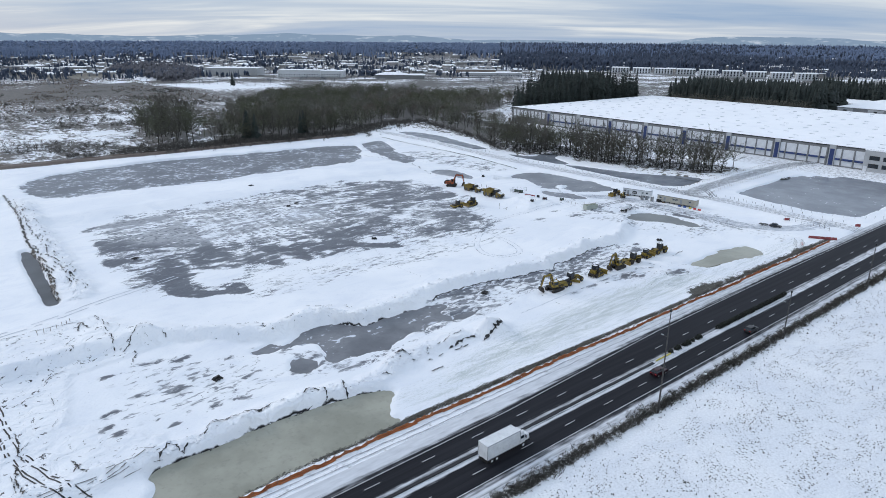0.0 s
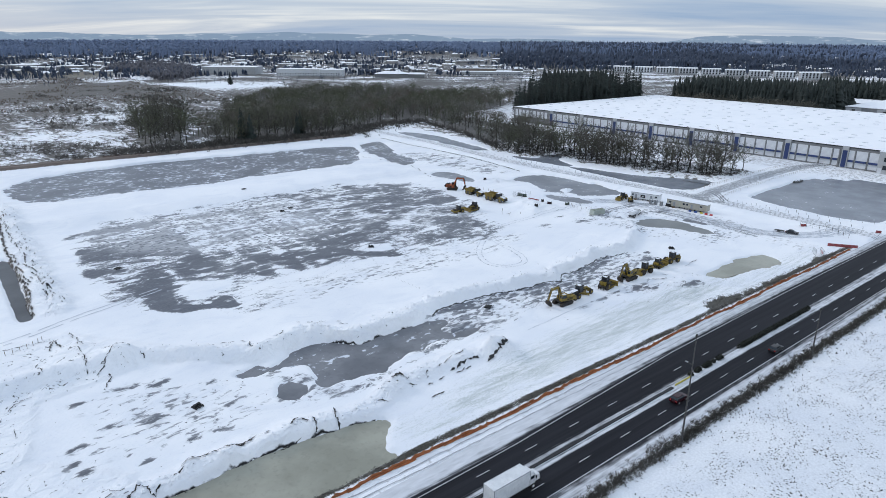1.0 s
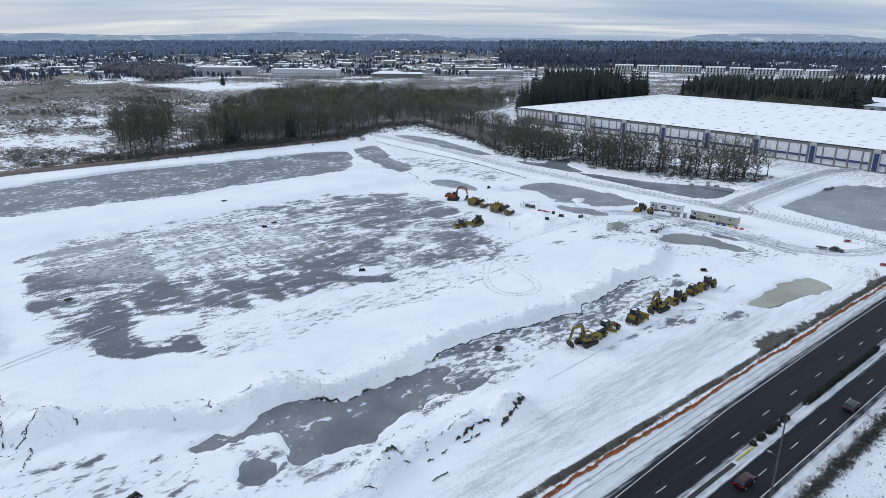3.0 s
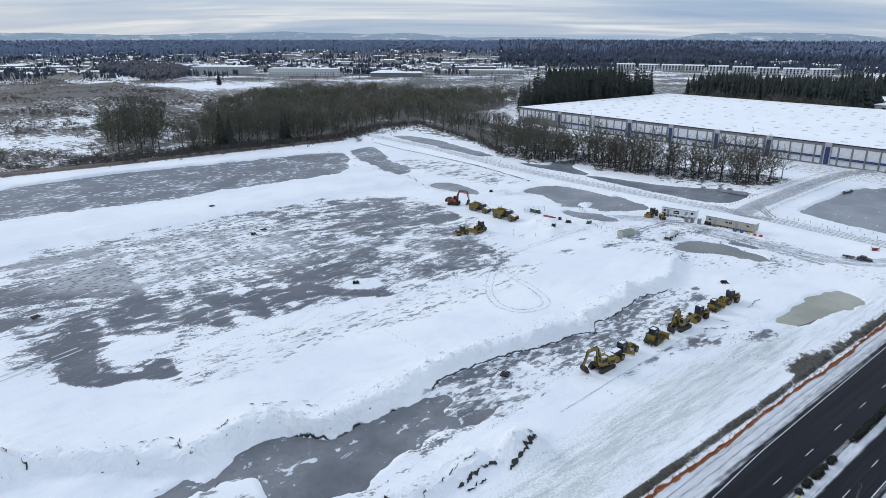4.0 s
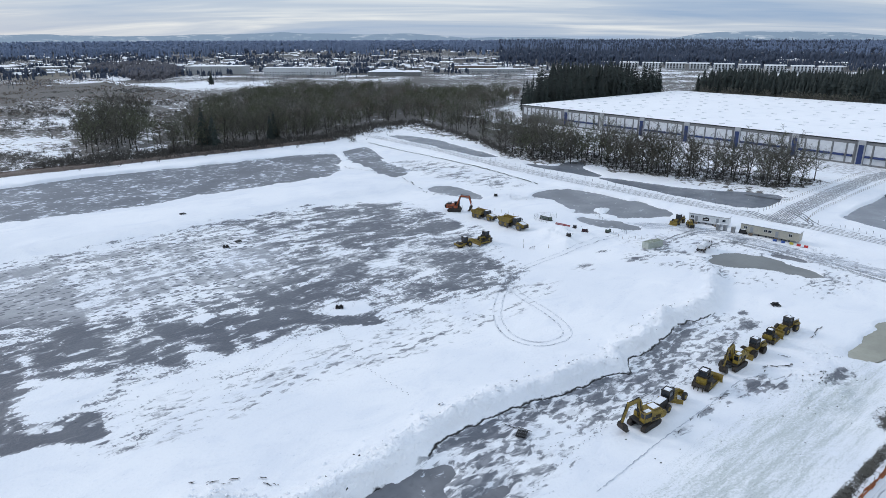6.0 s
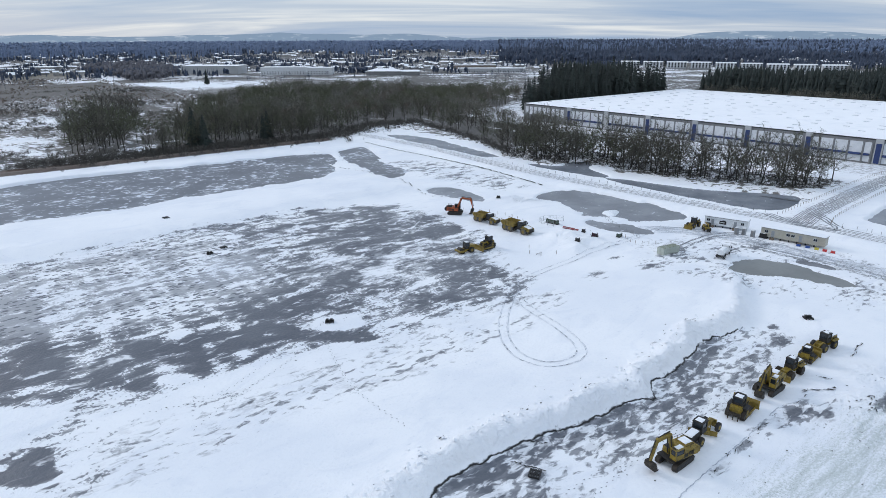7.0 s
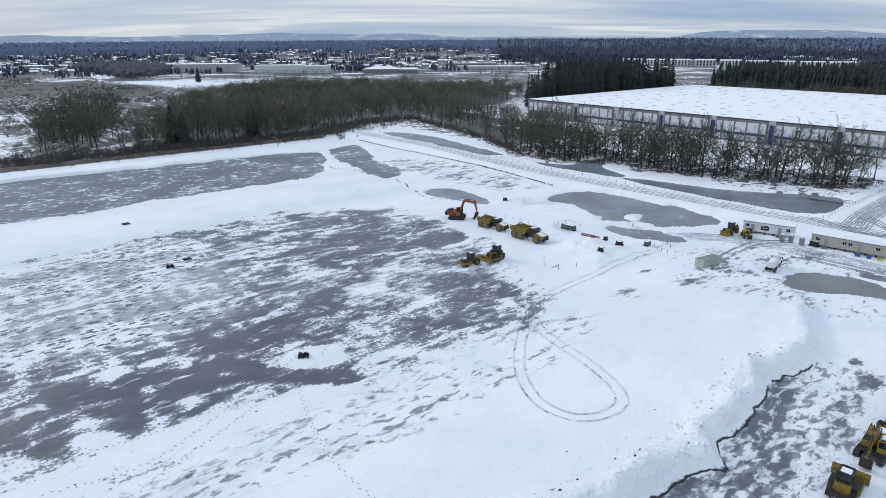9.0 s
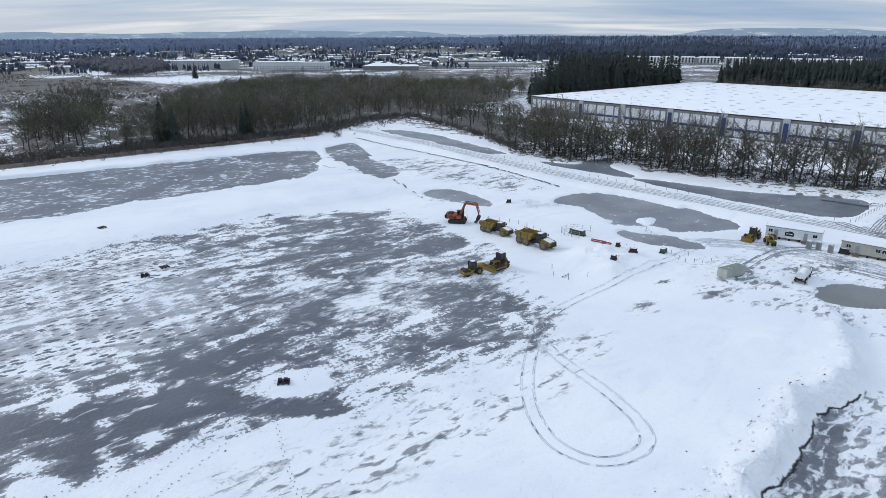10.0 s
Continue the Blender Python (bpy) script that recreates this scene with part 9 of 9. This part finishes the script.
post_fence([(293, 148), (298, 120), (302, 96), (310, 84), (330, 80), (400, 81)], "row of thin fence posts round the frozen pond", 4.2, 1.2, GALVANISED, (), 6)
post_fence([(276, 108), (277, 96), (274, 88)], "temporary fence at the site gate", 2.4, 1.8, GALVANISED, (0.9, 1.7), 7)
post_fence([(228, 214), (224, 219), (219, 218), (220, 211)], "temporary mesh fence round a fuel tank", 2.4, 1.9, GREY_PLASTIC, (0.3, 0.8, 1.3, 1.85), 8)
post_fence([(241, 206), (237, 196), (233, 188), (230, 184)], "temporary mesh fence beside the pond", 2.4, 1.7, GREY_PLASTIC, (0.3, 0.8, 1.3, 1.65), 9)
post_fence([(228, 188), (224, 182), (230, 178)], "row of thin survey stakes", 2.2, 1.1, WOOD, (), 10)
post_fence([(205, 252), (214, 243), (218, 232), (216, 222)], "row of thin survey stakes", 3.4, 1.2, WOOD, (), 11)
post_fence([(196, 200), (190, 194), (200, 190)], "row of thin survey stakes", 5.0, 1.2, WOOD, (), 12)
post_fence([(9, 172), (15, 174), (18, 178)], "row of thin survey stakes", 1.6, 1.2, WOOD, (), 13)


# ---- shrubs ----
def shrub(seed, slivers, flat=1.0, width=0.014):
    """A tangle of thin stems, about 1 high and 1 wide."""
    rnd = random.Random(seed)
    b = Build()
    for _ in range(slivers):
        a, r = rnd.uniform(0, math.tau), rnd.random() ** 0.6 * 0.45
        p = Vector((math.cos(a) * r, math.sin(a) * r, rnd.uniform(0.0, 0.55) * flat))
        d = Vector((p.x * 1.2 + rnd.uniform(-0.4, 0.4), p.y * 1.2 + rnd.uniform(-0.4, 0.4), rnd.uniform(0.25, 1.0))).normalized()
        side = d.cross(Vector((rnd.uniform(-1, 1), rnd.uniform(-1, 1), rnd.uniform(-1, 1)))).normalized() * width
        b.add([p - side, p + side, p + d * rnd.uniform(0.25, 0.55)], [(0, 1, 2)])
    return triangles(b)


STUBBLE = plain("dark_stubble", (0.020, 0.020, 0.019), (0.062, 0.061, 0.057), 0.9, 0, 0.4, 3)
SHRUBS = [shrub(60 + k, 28, 1.0, 0.030) for k in range(4)]
TUFTS = [shrub(70 + k, 9, 0.4, 0.05) for k in range(4)]


def clump(seed):
    """A small ragged hump of dead stems, about half as high as wide."""
    rnd = random.Random(seed)
    ring = [(0.36 * math.cos(i * 1.2566) * rnd.uniform(0.5, 1.2), 0.36 * math.sin(i * 1.2566) * rnd.uniform(0.5, 1.2), -0.05) for i in range(5)]
    return triangles(Build().add(ring + [(rnd.uniform(-0.15, 0.15), rnd.uniform(-0.15, 0.15), rnd.uniform(0.6, 1.1))], [(i, (i + 1) % 5, 5) for i in range(5)]))


CLUMPS = [clump(80 + k) for k in range(6)]
_g = np.random.RandomState(12)


def row_of(line, count, spread):
    out = []
    seg = [math.hypot(b[0] - a[0], b[1] - a[1]) for a, b in zip(line, line[1:])]
    for _ in range(count):
        u = _g.uniform(0, sum(seg))
        i = 0
        while u > seg[i] and i < len(seg) - 1:
            u -= seg[i]
            i += 1
        (ax, ay), (bx, by) = line[i], line[i + 1]
        out.append((ax + (bx - ax) * u / seg[i] + _g.normal(0, spread), ay + (by - ay) * u / seg[i] + _g.normal(0, spread)))
    return out


joined_trees("roadside_shrubs", "dry brown brambles along the highway fence", row_of([(-60, 56.7), (60, 56.6), (420, 56.7)], 7800, 0.75), SHRUBS, SHRUB, 0.45, 1.35, 61, "shrubs")
joined_trees("roadside_shrubs", "dark brambles along the highway fence", row_of([(100, 56.5), (175, 57)], 160, 0.9), SHRUBS, HEDGE, 0.5, 1.2, 62, "shrubs")
joined_trees("stubble", "dark tufts of stubble poking through a snowy field", [(s, n) for s, n in zip(_g.uniform(20, 330, 9500).tolist(), (56 - 60 * _g.uniform(0, 1, 9500) ** 1.2).tolist()) if float(rough(np.array([s]), np.array([n]), 7, 3)[0]) > -0.03], CLUMPS, STUBBLE, 0.10, 0.46, 63, "stubble")
joined_trees("verge_grass", "dark tangled grass along the orange fence", row_of([(8, 84.9), (262, 84.7)], 1900, 0.45), TUFTS, SHRUB, 0.3, 0.8, 64, "grass")
joined_trees("verge_grass", "dark tangled grass on the bare verge", scatter(GRASS_VERGE, 420, 65, None, 0.6), TUFTS, SHRUB, 0.4, 0.9, 65, "grass")
DARK_BRUSH = plain("dark_brambles", (0.016, 0.015, 0.013), (0.055, 0.05, 0.043), 0.9, 0, 0.4, 3)
joined_trees("undergrowth", "tangled dark undergrowth below the bare trees", scatter(GROVE, 1300, 66, None, 1.1), SHRUBS, DARK_BRUSH, 0.7, 2.6, 66, "undergrowth")
joined_trees("undergrowth", "tangled brown undergrowth at the wood's edge", row_of([(100, 449), (160, 446), (268, 444), (300, 466), (350, 472)], 1500, 8.0) + row_of([(350, 470), (342, 425), (326, 360), (308, 322)], 200, 2.5), SHRUBS, SHRUB, 1.5, 4.5, 67, "undergrowth")
joined_trees("thicket", "brown leafless thickets on the snowy rough field", [(s, n) for s, n in zip(_g.uniform(-60, 290, 9000).tolist(), (448 + 560 * _g.uniform(0, 1, 9000) ** 1.4).tolist()) if float(rough(np.array([s]), np.array([n]), 45, 23)[0]) > 0.0], SHRUBS, SHRUB, 1.0, 4.2, 68, "thicket")


joined_trees("thicket", "dark brown leafless scrub on the far rough land", [(s, n) for s, n in zip(_g.uniform(-120, 300, 7000).tolist(), _g.uniform(740, 1330, 7000).tolist()) if float(rough(np.array([s]), np.array([n]), 60, 26)[0]) > -0.02], LUMP_WIDE, TWIG_RED, 0.7, 1.9, 69, "thicket")


def hedge_bush(s, L, w, h):
    """A clipped dark evergreen bush of many small leaf clumps."""
    ob = thing("hedge", "low dark evergreen hedge on the snowy median", "hedge", "bushes on the median")
    rnd = random.Random(int(s))
    b = Build()
    for _ in range(int(L * 130)):
        a, el = rnd.uniform(0, math.tau), rnd.random()
        x, y = rnd.uniform(-L / 2, L / 2), 0
        taper = min(1.0, (L / 2 - abs(x)) / 0.6 + 0.25)
        p = Vector((x, math.cos(a) * w / 2 * taper * rnd.uniform(0.6, 1), abs(math.sin(a)) * h * taper * rnd.uniform(0.5, 1.05)))
        d = Vector((rnd.uniform(-1, 1), rnd.uniform(-1, 1), rnd.uniform(-0.3, 1))).normalized() * 0.24
        e = d.cross(Vector((rnd.uniform(-1, 1), rnd.uniform(-1, 1), rnd.uniform(-1, 1)))).normalized() * 0.12
        b.add([p - d - e * 0.3, p + e, p + d], [(0, 1, 2)])
    part("leaves", b, HEDGE, ob)
    part("stem", Build().box((0, 0, h * 0.36), (L * 0.92, w * 0.6, h * 0.72), top=(0.92, 0.6)), HEDGE, ob)
    ob.matrix_world = site(s, 69.0, 0.15)


for _s, _l in ((130.2, 1.2), (133.2, 2.3), (137.2, 3.4), (140.0, 0.9), (142.8, 2.6), (171.5, 40.0)):
    hedge_bush(_s, _l, 1.5, 0.95)
